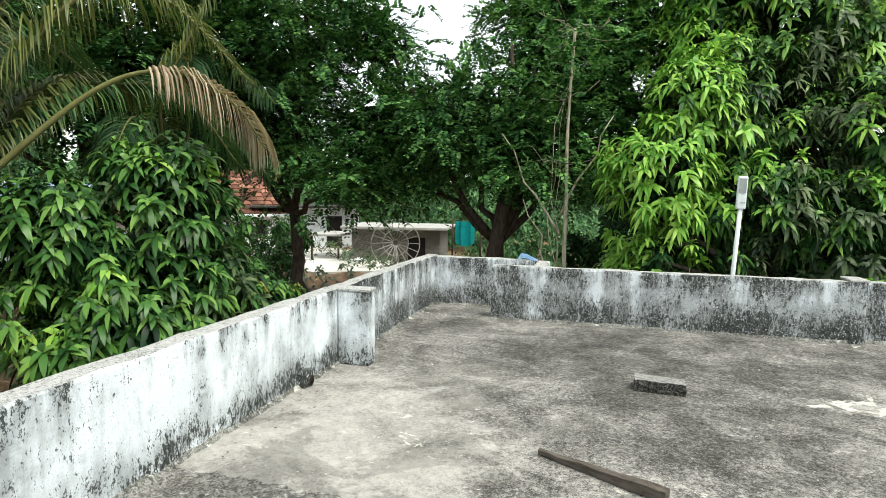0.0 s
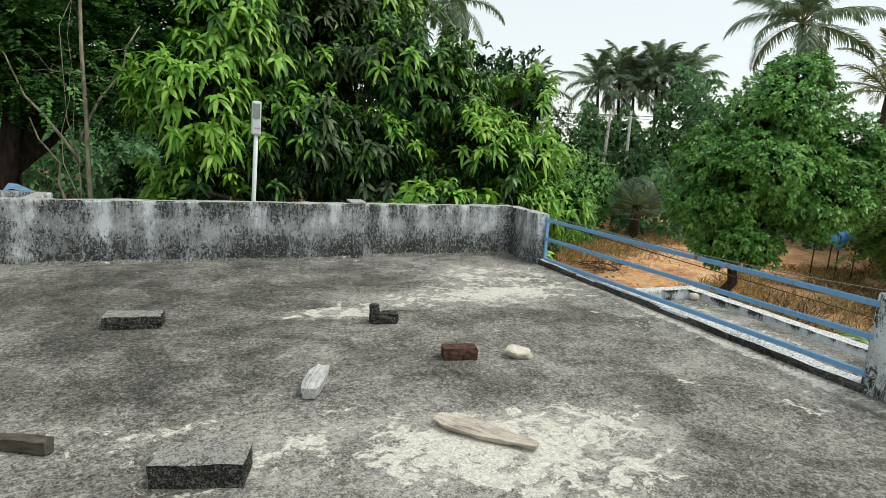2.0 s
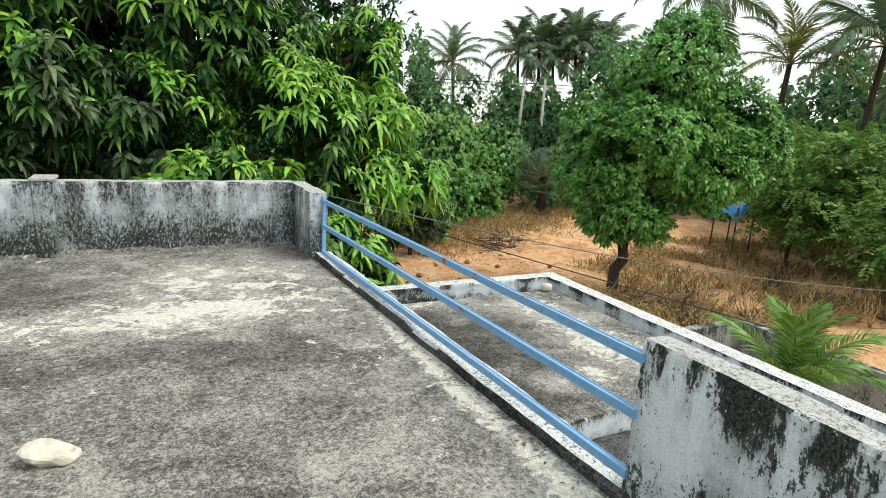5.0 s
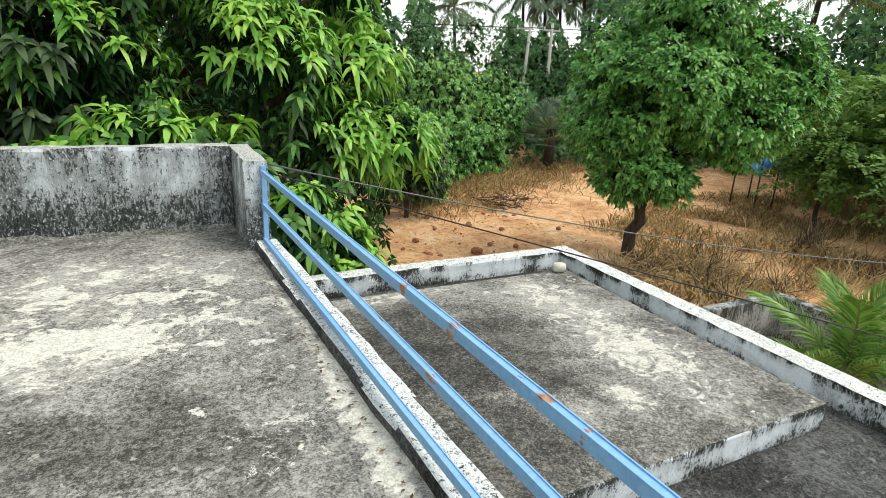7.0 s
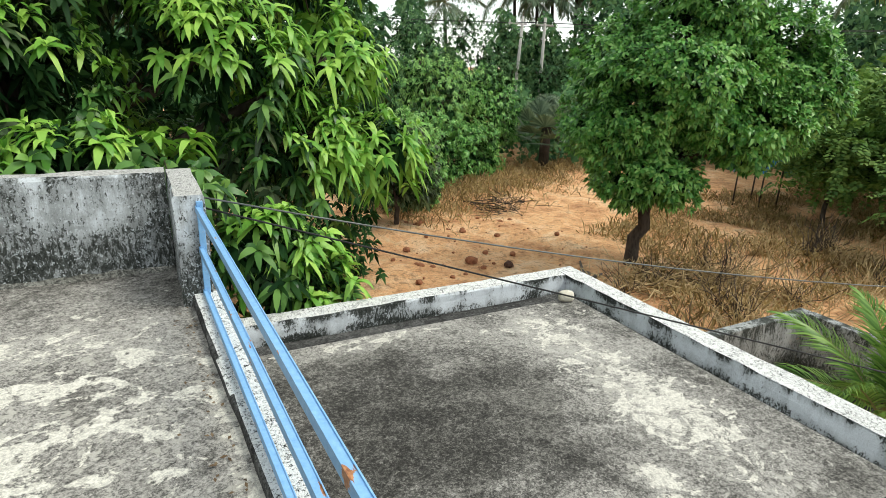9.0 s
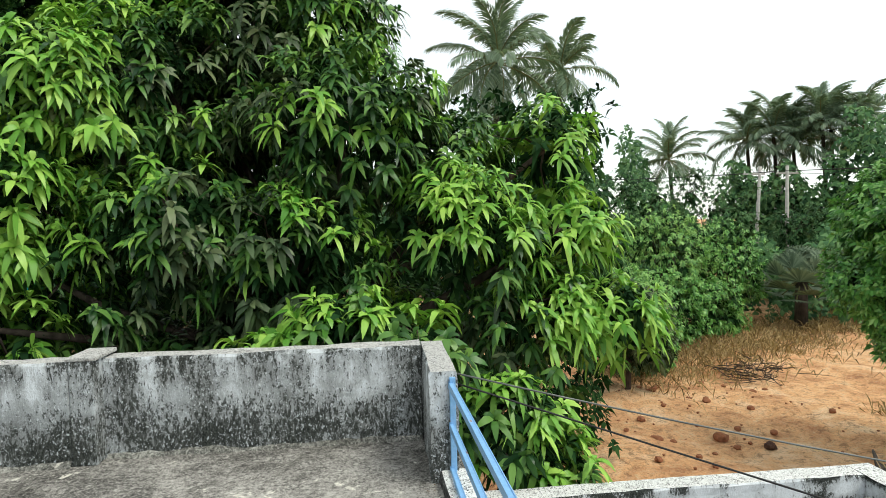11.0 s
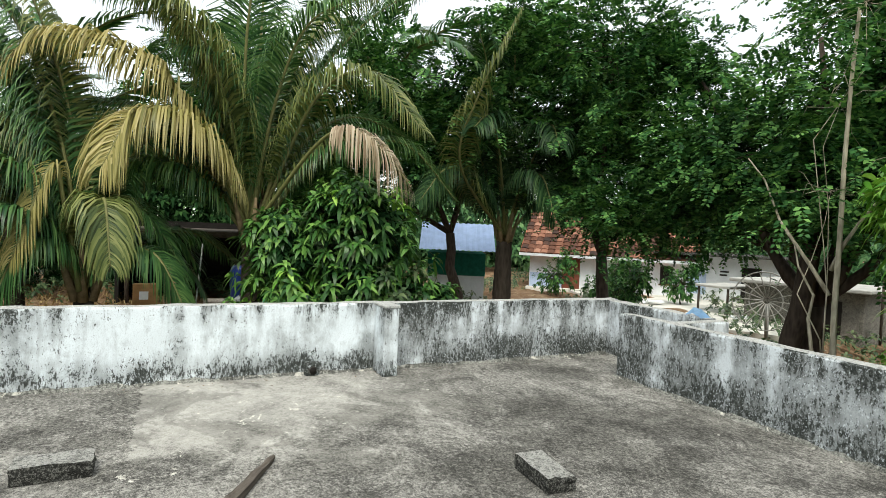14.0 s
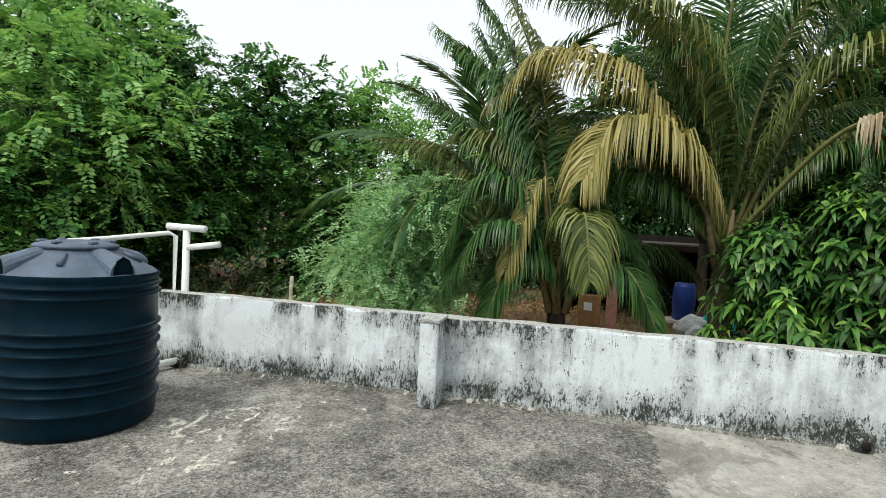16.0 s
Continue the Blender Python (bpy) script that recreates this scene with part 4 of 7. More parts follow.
        part("collar", box(bmesh.new(), -0.03, 0.05, -0.075, 0.075, -0.035, 0.1, 0.012, 2), WALL_DARK, d, "rough cement collar")
        tubes("spout", [([(-0.03, 0, 0.02), (0.07, 0, 0.02)], 0.045)], CONCRETE, d, sides=14)
        # flat dark disc painted for the shade in the hole
        tubes("hole", [([(0.065, 0, 0.02), (0.074, 0, 0.02)], 0.034)], DARK_ROOM, d, sides=14)


make_tank()


def make_lamp():
    t = thing("street_lamp", 1.858, 7.745, 0.0, "white solar street lamp on a slim leaning pole", "street lamp")
    foot = -2.6
    tubes("pole", [([(-0.01, 0.01, foot), (0.0, 0.0, 0.7), (0.034, -0.035, 1.56)], 0.026)], LAMP_WHITE, t, sides=12)
    bm = bmesh.new()
    box(bm, -0.055, 0.055, -0.03, 0.02, 1.53, 1.92, 0.018, 2)
    head = part("head", bm, LAMP_WHITE, t)
    head.matrix_local = pose(-0.012, -0.02, -0.04, 1, 1.5, 0)
    p = part("panel", box(bmesh.new(), -0.04, 0.04, -0.036, -0.031, 1.72, 1.89, 0.0), LAMP_PANEL, head, "grey panel grille")
    for k in range(3):
        part("rivet", box(bmesh.new(), -0.012 + 0.02 * k, 0.0 + 0.02 * k, -0.036, -0.03, 1.60, 1.615, 0.0), LAMP_PANEL, head)
    c = thing("blue_tarpaulin_scrap", -0.72, 8.33, 0.70, "pale blue folded plastic scrap on the parapet", "scrap")
    bm = bmesh.new()
    vs = [bm.verts.new(p) for p in ((-0.12, -0.06, 0.0), (0.14, -0.1, 0.0), (-0.08, 0.03, 0.09), (0.0, 0.05, 0.08), (0.16, 0.01, 0.01), (-0.03, -0.04, 0.03))]
    for f in ((0, 5, 2), (5, 1, 3), (5, 3, 2), (1, 4, 3)):
        bm.faces.new([vs[k] for k in f])
    bmesh.ops.solidify(bm, geom=list(bm.faces), thickness=0.008)
    part("sheet", bm, SCRAP_BLUE, c)


make_lamp()


# ---- plants ----
def shell_tips(blobs, count, inner=0.55, low=-1.0):
    """Points scattered through ellipsoids (x, y, z, rx, ry, rz, share), thick towards the outside, with gaps; and the way outwards."""
    share = np.array([b[3] * b[4] + b[4] * b[5] for b in blobs])
    share = share / share.sum()
    P, N = [], []
    for b, s in zip(blobs, share):
        n = int(count * s * 1.35)
        d = unit(rng.normal(size=(n, 3)))
        r = (inner + (1 - inner) * rng.random((n, 1)) ** 0.6) * (1 + 0.16 * np.sin(5 * d[:, :1] + 3 * d[:, 2:] + b[0]) * np.cos(4 * d[:, 1:2] + b[1]))
        p = np.array(b[:3]) + d * r * np.array(b[3:6])
        keep = (d[:, 2] > low) & (np.sin(p[:, 0] * 2.1 + b[2]) * np.cos(p[:, 2] * 2.4) * np.sin(p[:, 1] * 1.9) < 0.42)
        P.append(p[keep]), N.append(d[keep])
    P, N = np.vstack(P), np.vstack(N)
    k = rng.permutation(len(P))[:count]
    return P[k], N[k]


def limbs(parent, base, blobs, r0, mat=None, tips=None):
    """Trunk, one limb to each bough, and thin twigs to some tips."""
    mat = mat or BARK
    c = np.array([b[:3] for b in blobs])
    fork = np.array([base[0] * 0.7 + c[:, 0].mean() * 0.3, base[1] * 0.7 + c[:, 1].mean() * 0.3, base[2] + 0.45 * (c[:, 2].mean() - base[2])])
    path = bend(base, fork, 7, 0.06)
    path[0, 2] -= 0.3
    tubes("trunk", [(path, np.linspace(r0, r0 * 0.7, 7))], mat, parent, sides=10)
    for b in c:
        tubes("limb", [(bend(fork, b, 6, 0.16), np.linspace(r0 * 0.5, r0 * 0.12, 6))], mat, parent, sides=6)
    if tips is not None:
        runs = []
        for k in range(0, len(tips), max(1, len(tips) // 90)):
            q = c[np.argmin(np.linalg.norm(c - tips[k], axis=1))]
            runs.append((bend(q, tips[k], 4, 0.07), np.linspace(r0 * 0.07, 0.005, 4)))
        tagged(tubes("twig", runs, mat, parent, sides=4), kind="stuff")


def whorls(P, N, per, length, width, spread=1.15, droop=1.0, upness=0.5):
    """Leaves set in whorls at branch tips."""
    n = len(P)
    axis = unit(N + np.array([0, 0, upness]) + rng.normal(0, 0.25, (n, 3)))
    a = unit(np.cross(axis, rng.normal(size=(n, 3))))
    b = np.cross(axis, a)
    k = np.tile(np.arange(per), n)
    i = np.repeat(np.arange(n), per)
    th = k * 2.399 + rng.normal(0, 0.3, n * per)
    el = spread * (0.45 + 0.75 * (k + 0.5) / per) + rng.normal(0, 0.12, n * per)
    out = axis[i] * np.cos(el)[:, None] + (a[i] * np.cos(th)[:, None] + b[i] * np.sin(th)[:, None]) * np.sin(el)[:, None]
    base = P[i] - axis[i] * ((k / per) * 0.07)[:, None]
    L = length * (0.7 + 0.5 * rng.random(n * per))
    return base, out, axis[i], L, width * (0.8 + 0.4 * rng.random(n * per)), droop * (0.6 + 0.8 * rng.random(n * per))


def mango_tree(base, blobs, tips, label, leaf=0.19, new_share=0.2, old_share=0.15, per=11, yellow=0, r0=0.2, bright_side=None, inner=0.6):
    t = thing("mango_tree", base[0], base[1], base[2], label, "tree", "mango trees")
    off = np.array(base)
    bl = [(b[0] - off[0], b[1] - off[1], b[2] - off[2], *b[3:]) for b in blobs]
    C, M = shell_tips(bl, max(6, tips // 8), inner)
    i = np.repeat(np.arange(len(C)), 8)
    f = rng.normal(size=(len(i), 3)) * 0.27
    f -= M[i] * np.sum(f * M[i], 1, keepdims=True) * 0.7
    P = C[i] + f - (M[i] * 0.7 + np.array([0, 0, 0.9])) * (np.sum(f * f, 1, keepdims=True) * 0.9)
    N = unit(M[i] + f * 1.4)
    limbs(t, (0, 0, 0), bl, r0, None, C)
    # Young leaf also stands in for sunlit brightness on tips facing up or bright_side.
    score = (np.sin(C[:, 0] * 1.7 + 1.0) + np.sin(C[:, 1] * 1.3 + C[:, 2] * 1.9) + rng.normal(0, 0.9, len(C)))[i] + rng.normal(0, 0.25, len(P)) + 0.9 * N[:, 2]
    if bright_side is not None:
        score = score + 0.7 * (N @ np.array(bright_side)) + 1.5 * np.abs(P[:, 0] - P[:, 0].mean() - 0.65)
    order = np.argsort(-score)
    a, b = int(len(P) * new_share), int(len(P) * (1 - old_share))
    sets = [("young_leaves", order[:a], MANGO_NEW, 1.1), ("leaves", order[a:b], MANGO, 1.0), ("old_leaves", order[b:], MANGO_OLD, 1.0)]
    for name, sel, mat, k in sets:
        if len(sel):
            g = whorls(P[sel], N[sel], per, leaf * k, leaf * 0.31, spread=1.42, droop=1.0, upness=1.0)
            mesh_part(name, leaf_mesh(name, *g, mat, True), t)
    # leaves inside the crown, their shade painted as a darker leaf colour
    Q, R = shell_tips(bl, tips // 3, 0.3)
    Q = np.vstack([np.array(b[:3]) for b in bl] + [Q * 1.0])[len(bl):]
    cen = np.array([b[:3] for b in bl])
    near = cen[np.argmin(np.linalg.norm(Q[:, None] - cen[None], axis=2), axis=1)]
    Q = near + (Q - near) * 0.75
    mesh_part("inner_leaves", leaf_mesh("inner_leaves", *whorls(Q, R, per, leaf, leaf * 0.3, droop=0.9), MANGO_DEEP), t, "leaves inside the crown, coloured dark for shade")
    if yellow:
        sel = order[rng.integers(0, len(P), yellow)]
        mesh_part("yellow_leaves", leaf_mesh("yellow_leaves", *whorls(P[sel] + N[sel] * 0.08, N[sel], 9, leaf, leaf * 0.25, droop=1.8), MANGO_YEL), t, "yellowing leaf tufts")
    return t


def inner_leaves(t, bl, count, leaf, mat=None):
    """Leaves deep inside the crown, in a dark colour that stands in for shade."""
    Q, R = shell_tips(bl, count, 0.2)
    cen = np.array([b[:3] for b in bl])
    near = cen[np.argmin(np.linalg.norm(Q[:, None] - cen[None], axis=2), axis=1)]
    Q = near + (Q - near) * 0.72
    mesh_part("inner_leaves", leaf_mesh("inner_leaves", *whorls(Q, R, 9, leaf, leaf * 0.45, droop=0.9), mat or MANGO_DEEP), t, "leaves deep in the crown, shade put into their colour")


def fine_tree(name, base, blobs, sprays, label, mat, leaflet=0.045, per=14, reach=0.34, r0=0.16, barkmat=None, inner=0.35, group="feathery trees", category="tree", clump=16, puff=0.34, deep=0, deep_leaf=0.13):
    """A tree of feathery compound leaves: sprays of small leaflets along thin stalks, gathered in flat tufts with gaps between."""
    t = thing(name, base[0], base[1], base[2], label, category, group)
    off = np.array(base)
    bl = [(b[0] - off[0], b[1] - off[1], b[2] - off[2], *b[3:]) for b in blobs]
    C, M = shell_tips(bl, max(8, sprays // clump), inner)
    limbs(t, (0, 0, 0), bl, r0, barkmat, C)
    i = np.repeat(np.arange(len(C)), clump)
    spread = rng.normal(0, 1, (len(i), 3)) * np.array([puff, puff, puff * 0.55])
    spread[:, 2] -= 0.35 * (spread[:, 0] ** 2 + spread[:, 1] ** 2)
    P, N = C[i] + spread, unit(M[i] * 0.6 + spread * 1.2)
    n = len(P)
    ax = unit(N * np.array([1, 1, 0.5]) + rng.normal(0, 0.55, (n, 3)))
    side = unit(np.cross(ax, np.array([0, 0, 1.0]) + rng.normal(0, 0.25, (n, 3))))
    k, i = np.tile(np.arange(per), n), np.repeat(np.arange(n), per)
    s = (k // 2 + 0.5) / (per / 2)
    sg = np.where(k % 2 == 0, 1.0, -1.0)
    base_p = P[i] + ax[i] * (s * reach)[:, None] + np.array([0, 0, -1.0]) * (0.3 * s * s * reach)[:, None]
    out = side[i] * sg[:, None] + ax[i] * 0.45 + rng.normal(0, 0.15, (n * per, 3))
    up = unit(np.cross(side[i], ax[i])) + rng.normal(0, 0.2, (n * per, 3))
    L = leaflet * (1.2 - 0.5 * s) * (0.8 + 0.5 * rng.random(n * per)) * 1.6
    mesh_part("leaves", diamond_mesh("leaves", base_p, out, up, L, L * 0.66, mat), t)
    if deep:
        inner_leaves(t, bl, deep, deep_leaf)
    return t


def diamond_mesh(name, base, out, up, L, W, mat):
    """Small leaflets of two triangles."""
    out = unit(out)
    side = unit(np.cross(out, up))
    mid, tip = base + out * (L * 0.55)[:, None], base + out * L[:, None] - np.array([0, 0, 1.0]) * (L * 0.15)[:, None]
    v = np.stack([base, mid + side * (W * 0.5)[:, None], tip, mid - side * (W * 0.5)[:, None]], 1).reshape(-1, 3)
    q = np.arange(len(base))[:, None] * 4 + np.array([[0, 1, 2, 3]])
    return mesh_of(name, v, q, mat)


def broad_tree(name, base, blobs, tips, label, mat, leaf=0.11, per=8, r0=0.16, barkmat=None, droop=0.9, category="tree", group="", width=0.42, inner=0.6, deep=0, deep_leaf=0.2):
    t = thing(name, base[0], base[1], base[2], label, category, group)
    off = np.array(base)
    bl = [(b[0] - off[0], b[1] - off[1], b[2] - off[2], *b[3:]) for b in blobs]
    P, N = shell_tips(bl, tips, inner)
    limbs(t, (0, 0, 0), bl, r0, barkmat, P)
    mesh_part("leaves", leaf_mesh("leaves", *whorls(P, N, per, leaf, leaf * width, droop=droop), mat), t)
    if deep:
        inner_leaves(t, bl, deep, deep_leaf)
    return t


def frond_arrays(length, curl, pairs=62, leaflet=0.62, hang=0.9, seed=0, base_bare=0.16, arch=0.55, kink=None, wide=1.0):
    """One coconut frond in its own space: the stalk leaves the origin along +x and arches over; leaflets hang to both sides."""
    r = np.random.default_rng(seed)
    n = 28
    s = np.linspace(0, 1, n)
    ang = arch - curl * s ** 1.35
    if kink is not None:
        ang = np.where(s > kink, ang - 1.25 * np.clip((s - kink) / 0.08, 0, 1), ang)
    step = length / (n - 1)
    x = np.concatenate([[0], np.cumsum(np.cos(ang[:-1]) * step)])
    z = np.concatenate([[0], np.cumsum(np.sin(ang[:-1]) * step)])
    y = 0.05 * length * s ** 2 * r.normal()
    pts = np.stack([x, y, z], 1)
    rad = 0.034 * (1 - s) ** 0.7 + 0.005
    rv, rq, rt = tube_arrays(pts, rad * min(1.0, length / 3.5 + 0.2), 5)
    u = np.linspace(base_bare, 0.995, pairs)
    u = np.repeat(u, 2) + r.normal(0, 0.004, pairs * 2)
    u = np.clip(u, 0, 0.999)
    sg = np.tile([1.0, -1.0], pairs)
    pos = np.stack([np.interp(u, s, pts[:, k]) for k in range(3)], 1)
    a = np.interp(u, s, ang)
    tang = np.stack([np.cos(a), np.zeros_like(a), np.sin(a)], 1)
    up = np.stack([-np.sin(a), np.zeros_like(a), np.cos(a)], 1)
    side = np.array([0, 1.0, 0]) * sg[:, None]
    L = leaflet * np.clip(np.sin(np.pi * (0.12 + 0.82 * (u - base_bare) / (1 - base_bare))), 0.12, 1) ** 0.7 * (0.85 + 0.3 * r.random(len(u)))
    d0 = unit(side * (0.95 - 0.45 * u[:, None]) + tang * (0.35 + 0.75 * u[:, None]) + up * 0.25 + r.normal(0, 0.06, (len(u), 3)))
    down = np.array([0, 0, -1.0])
    h = hang * (0.7 + 0.6 * r.random((len(u), 1)))
    d1, d2 = unit(d0 + down * 0.55 * h), unit(d0 * 0.7 + down * 1.25 * h)
    p0 = pos
    p1 = p0 + d0 * (L * 0.3)[:, None]
    p2 = p1 + d1 * (L * 0.35)[:, None]
    p3 = p2 + d2 * (L * 0.38)[:, None]
    w = unit(np.cross(d0, up + side * 0.4)) * 0.5
    W = 0.045 * wide * np.clip(L / 0.5, 0.5, 1.2)
    v = np.stack([p0 + w * (W * 0.4)[:, None], p0 - w * (W * 0.4)[:, None], p1 + w * W[:, None], p1 - w * W[:, None], p2 + w * (W * 0.8)[:, None], p2 - w * (W * 0.8)[:, None], p3], 1).reshape(-1, 3)
    o = np.arange(len(u))[:, None] * 7
    q = np.vstack([o + np.array([[0, 2, 3, 1]]), o + np.array([[2, 4, 5, 3]])])
    t = o + np.array([[4, 6, 5]])
    return (rv, rq, rt), (v, q, t)


def frond_meshes(tag, leaf_mat, stalk_mat=None, **kw):
    (rv, rq, rt), (v, q, t) = frond_arrays(**kw)
    return mesh_of(tag + "_stalk", rv, [rq, rt], stalk_mat or RACHIS, True), mesh_of(tag + "_leaflets", v, [q, t], leaf_mat)


def add_frond(parent, meshes, m, label=""):
    f = mesh_part("frond", meshes[1], parent, label)
    f.matrix_basis = m
    s = mesh_part("stalk", meshes[0], f)
    return f


def palm(base, crown, r0, fronds, label, group="coconut palms", nuts=0):
    """A coconut palm: ringed trunk and fronds given as (meshes, azimuth, pitch, roll, scale)."""
    t = thing("coconut_palm", base[0], base[1], base[2], label, "palm", group)
    c = np.array(crown) - np.array(base)
    n = 26
    s = np.linspace(0, 1, n)
    path = np.stack([c[0] * s ** 1.3, c[1] * s ** 1.3, c[2] * s - 0.25 * (s == 0)], 1)
    rad = r0 * (1.25 - 0.45 * s ** 0.5) * (1 + 0.05 * (np.arange(n) % 2))
    tubes("trunk", [(path, rad)], PALM_BARK, t, sides=12)
    for k, (me, az, pitch, roll, sc) in enumerate(fronds):
        add_frond(t, me, pose(c[0], c[1], c[2] + 0.05 * (k % 3), 0, 0, az) @ pose(0, 0, 0, roll, -pitch, 0) @ Matrix.Diagonal((sc, sc, sc, 1)))
    for k in range(nuts):
        a = k * 2.4
        bm = bmesh.new()
        bmesh.ops.create_icosphere(bm, subdivisions=2, radius=0.11)
        ob = part("coconut", bm, ROUND, t)
        ob.location = (c[0] + 0.25 * math.cos(a), c[1] + 0.25 * math.sin(a), c[2] - 0.22 - 0.1 * (k % 2))
    return t


FR = {
    "green": [frond_meshes("green_frond", PALM_GREEN, length=3.9, curl=1.5, seed=k, hang=0.8 + 0.2 * k, arch=0.25, leaflet=0.72) for k in range(4)],
    "droop": [frond_meshes("drooping_frond", PALM_GREEN, length=3.6, curl=2.1, seed=10 + k, hang=1.3, arch=0.3, leaflet=0.72) for k in range(2)],
    "yellow": [frond_meshes("yellowing_frond", PALM_YEL, length=3.4, curl=1.9, seed=20 + k, hang=1.6, arch=0.35, leaflet=0.75, pairs=74) for k in range(2)],
    "bent": [frond_meshes("bent_frond", PALM_YEL, length=3.0, curl=1.2, seed=30, hang=1.7, arch=0.2, kink=0.55, pairs=70)],
    "dry": [frond_meshes("dead_frond", PALM_DRY, length=2.6, curl=1.6, seed=40 + k, hang=1.9, arch=0.25, kink=0.5, leaflet=0.6, pairs=66) for k in range(2)],
    "yellowfar": [frond_meshes("yellow_green_frond", PALM_YELFAR, length=3.6, curl=1.2, seed=60 + k, hang=0.8, arch=0.2, pairs=40, leaflet=0.8) for k in range(2)],
    "young": [frond_meshes("young_frond", PALM_YOUNG, length=3.4, curl=1.1, seed=70 + k, hang=0.7, arch=0.2, pairs=56, leaflet=1.0) for k in range(3)],
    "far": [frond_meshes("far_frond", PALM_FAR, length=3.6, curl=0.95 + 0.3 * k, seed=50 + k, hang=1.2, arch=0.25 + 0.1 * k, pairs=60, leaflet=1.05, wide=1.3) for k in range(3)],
}


def round_crown(kind, n, scale=1.0, seed=0, lift=60, spread=100):
    """A full head of fronds: the young stand, the old hang."""
    r = np.random.default_rng(seed)
    return [(FR[kind][k % len(FR[kind])], k * 137.5 + r.normal(0, 8), lift - spread * (k / n) + r.normal(0, 6), r.normal(0, 18), scale * (0.85 + 0.25 * r.random())) for k in range(n)]


def gz(x, y):
    return float(ground_z(x, y))


def frond_along(pts, leaf_mat, parent, label="", leaflet=0.85, pairs=140, hang=1.2, bare=0.14, seed=0, rad=0.034, width=0.025):
    """A frond whose stalk follows a smooth curve through the given places (in the parent's space); leaflets fall from both sides."""
    r = np.random.default_rng(seed)
    c = np.asarray(pts, float)
    c = np.vstack([2 * c[0] - c[1], c, 2 * c[-1] - c[-2]])
    path = []
    for i in range(len(c) - 3):
        p0, p1, p2, p3 = c[i:i + 4]
        for u in np.linspace(0, 1, 9)[:-1]:
            path.append(0.5 * (2 * p1 + (p2 - p0) * u + (2 * p0 - 5 * p1 + 4 * p2 - p3) * u * u + (3 * p1 - p0 - 3 * p2 + p3) * u ** 3))
    path = np.array(path + [c[-2]])
    seg = np.concatenate([[0], np.cumsum(np.linalg.norm(np.diff(path, axis=0), axis=1))])
    s = seg / seg[-1]
    rv, rq, rt = tube_arrays(path, rad * (1 - s) ** 0.7 + 0.005, 6)
    u = np.clip(np.repeat(np.linspace(bare, 0.995, pairs), 2) + r.normal(0, 0.003, pairs * 2), 0, 0.999)
    sg = np.tile([1.0, -1.0], pairs)
    pos = np.stack([np.interp(u, s, path[:, k]) for k in range(3)], 1)
    tg = unit(np.gradient(path, axis=0))
    tang = unit(np.stack([np.interp(u, s, tg[:, k]) for k in range(3)], 1))
    side = unit(np.cross(tang, np.array([0.05, 0.03, 1.0])))
    up = np.cross(side, tang)
    side = side * sg[:, None]
    L = leaflet * np.clip(np.sin(np.pi * (0.14 + 0.8 * (u - bare) / (1 - bare))), 0.12, 1) ** 0.7 * (0.85 + 0.3 * r.random(len(u)))
    d0 = unit(side * 0.85 + tang * (0.4 + 0.5 * u[:, None]) + up * 0.3 + r.normal(0, 0.07, (len(u), 3)))
    down = np.array([0, 0, -1.0])
    h = hang * 0.7 * (0.75 + 0.5 * r.random((len(u), 1)))
    d1, d2, d3 = unit(d0 + down * 0.45 * h), unit(d0 * 0.75 + down * 1.1 * h), unit(d0 * 0.4 + down * 1.5 * h)
    p1 = pos + d0 * (L * 0.22)[:, None]
    p2 = p1 + d1 * (L * 0.27)[:, None]
    p3 = p2 + d2 * (L * 0.27)[:, None]
    p4 = p3 + d3 * (L * 0.26)[:, None]
    w = unit(np.cross(d1, up + tang * 0.3)) * 0.5
    W = (width * np.clip(L / 0.5, 0.5, 1.2))[:, None]
    v = np.stack([pos + w * W * 0.4, pos - w * W * 0.4, p1 + w * W, p1 - w * W, p2 + w * W * 0.9, p2 - w * W * 0.9, p3 + w * W * 0.6, p3 - w * W * 0.6, p4], 1).reshape(-1, 3)
    o = np.arange(len(u))[:, None] * 9
    q = np.vstack([o + np.array([[0, 2, 3, 1]]), o + np.array([[2, 4, 5, 3]]), o + np.array([[4, 6, 7, 5]])])
    f = mesh_part("frond", mesh_of("frond", v, [q, o + np.array([[6, 8, 7]])], leaf_mat), parent, label)
    mesh_part("stalk", mesh_of("stalk", rv, [rq, rt], RACHIS, True), f)
    return f


def near_palm(base, label, fronds, r0=0.15, top=None):
    """A palm close by: its trunk, and each frond along its own curve."""
    t = thing("coconut_palm", base[0], base[1], base[2], label, "palm", "coconut palms")
    b = np.array(base)
    head = np.array(top) - b
    n = 22
    u = np.linspace(0, 1, n)[:, None]
    path = u ** 1.2 * head
    path[0, 2] -= 0.3
    tubes("trunk", [(path, r0 * (1.3 - 0.4 * u[:, 0]) * (1 + 0.06 * (np.arange(n) % 2)))], PALM_BARK, t, sides=12)
    for k, (pts, mat, kw) in enumerate(fronds):
        frond_along([np.array(p) - b for p in pts], mat, t, seed=100 + k, **kw)
    for k in range(5):
        a, el = k * 1.3, 0.5
        v = head + np.array([0.1 * math.cos(a), 0.1 * math.sin(a), -0.1])
        tubes("leaf_sheath", [([v, v + np.array([0.12 * math.cos(a), 0.12 * math.sin(a), 0.35]), v + np.array([0.25 * math.cos(a), 0.25 * math.sin(a), 0.8])], (0.07, 0.05, 0.02))], SHEATH, t, sides=7)
    return t


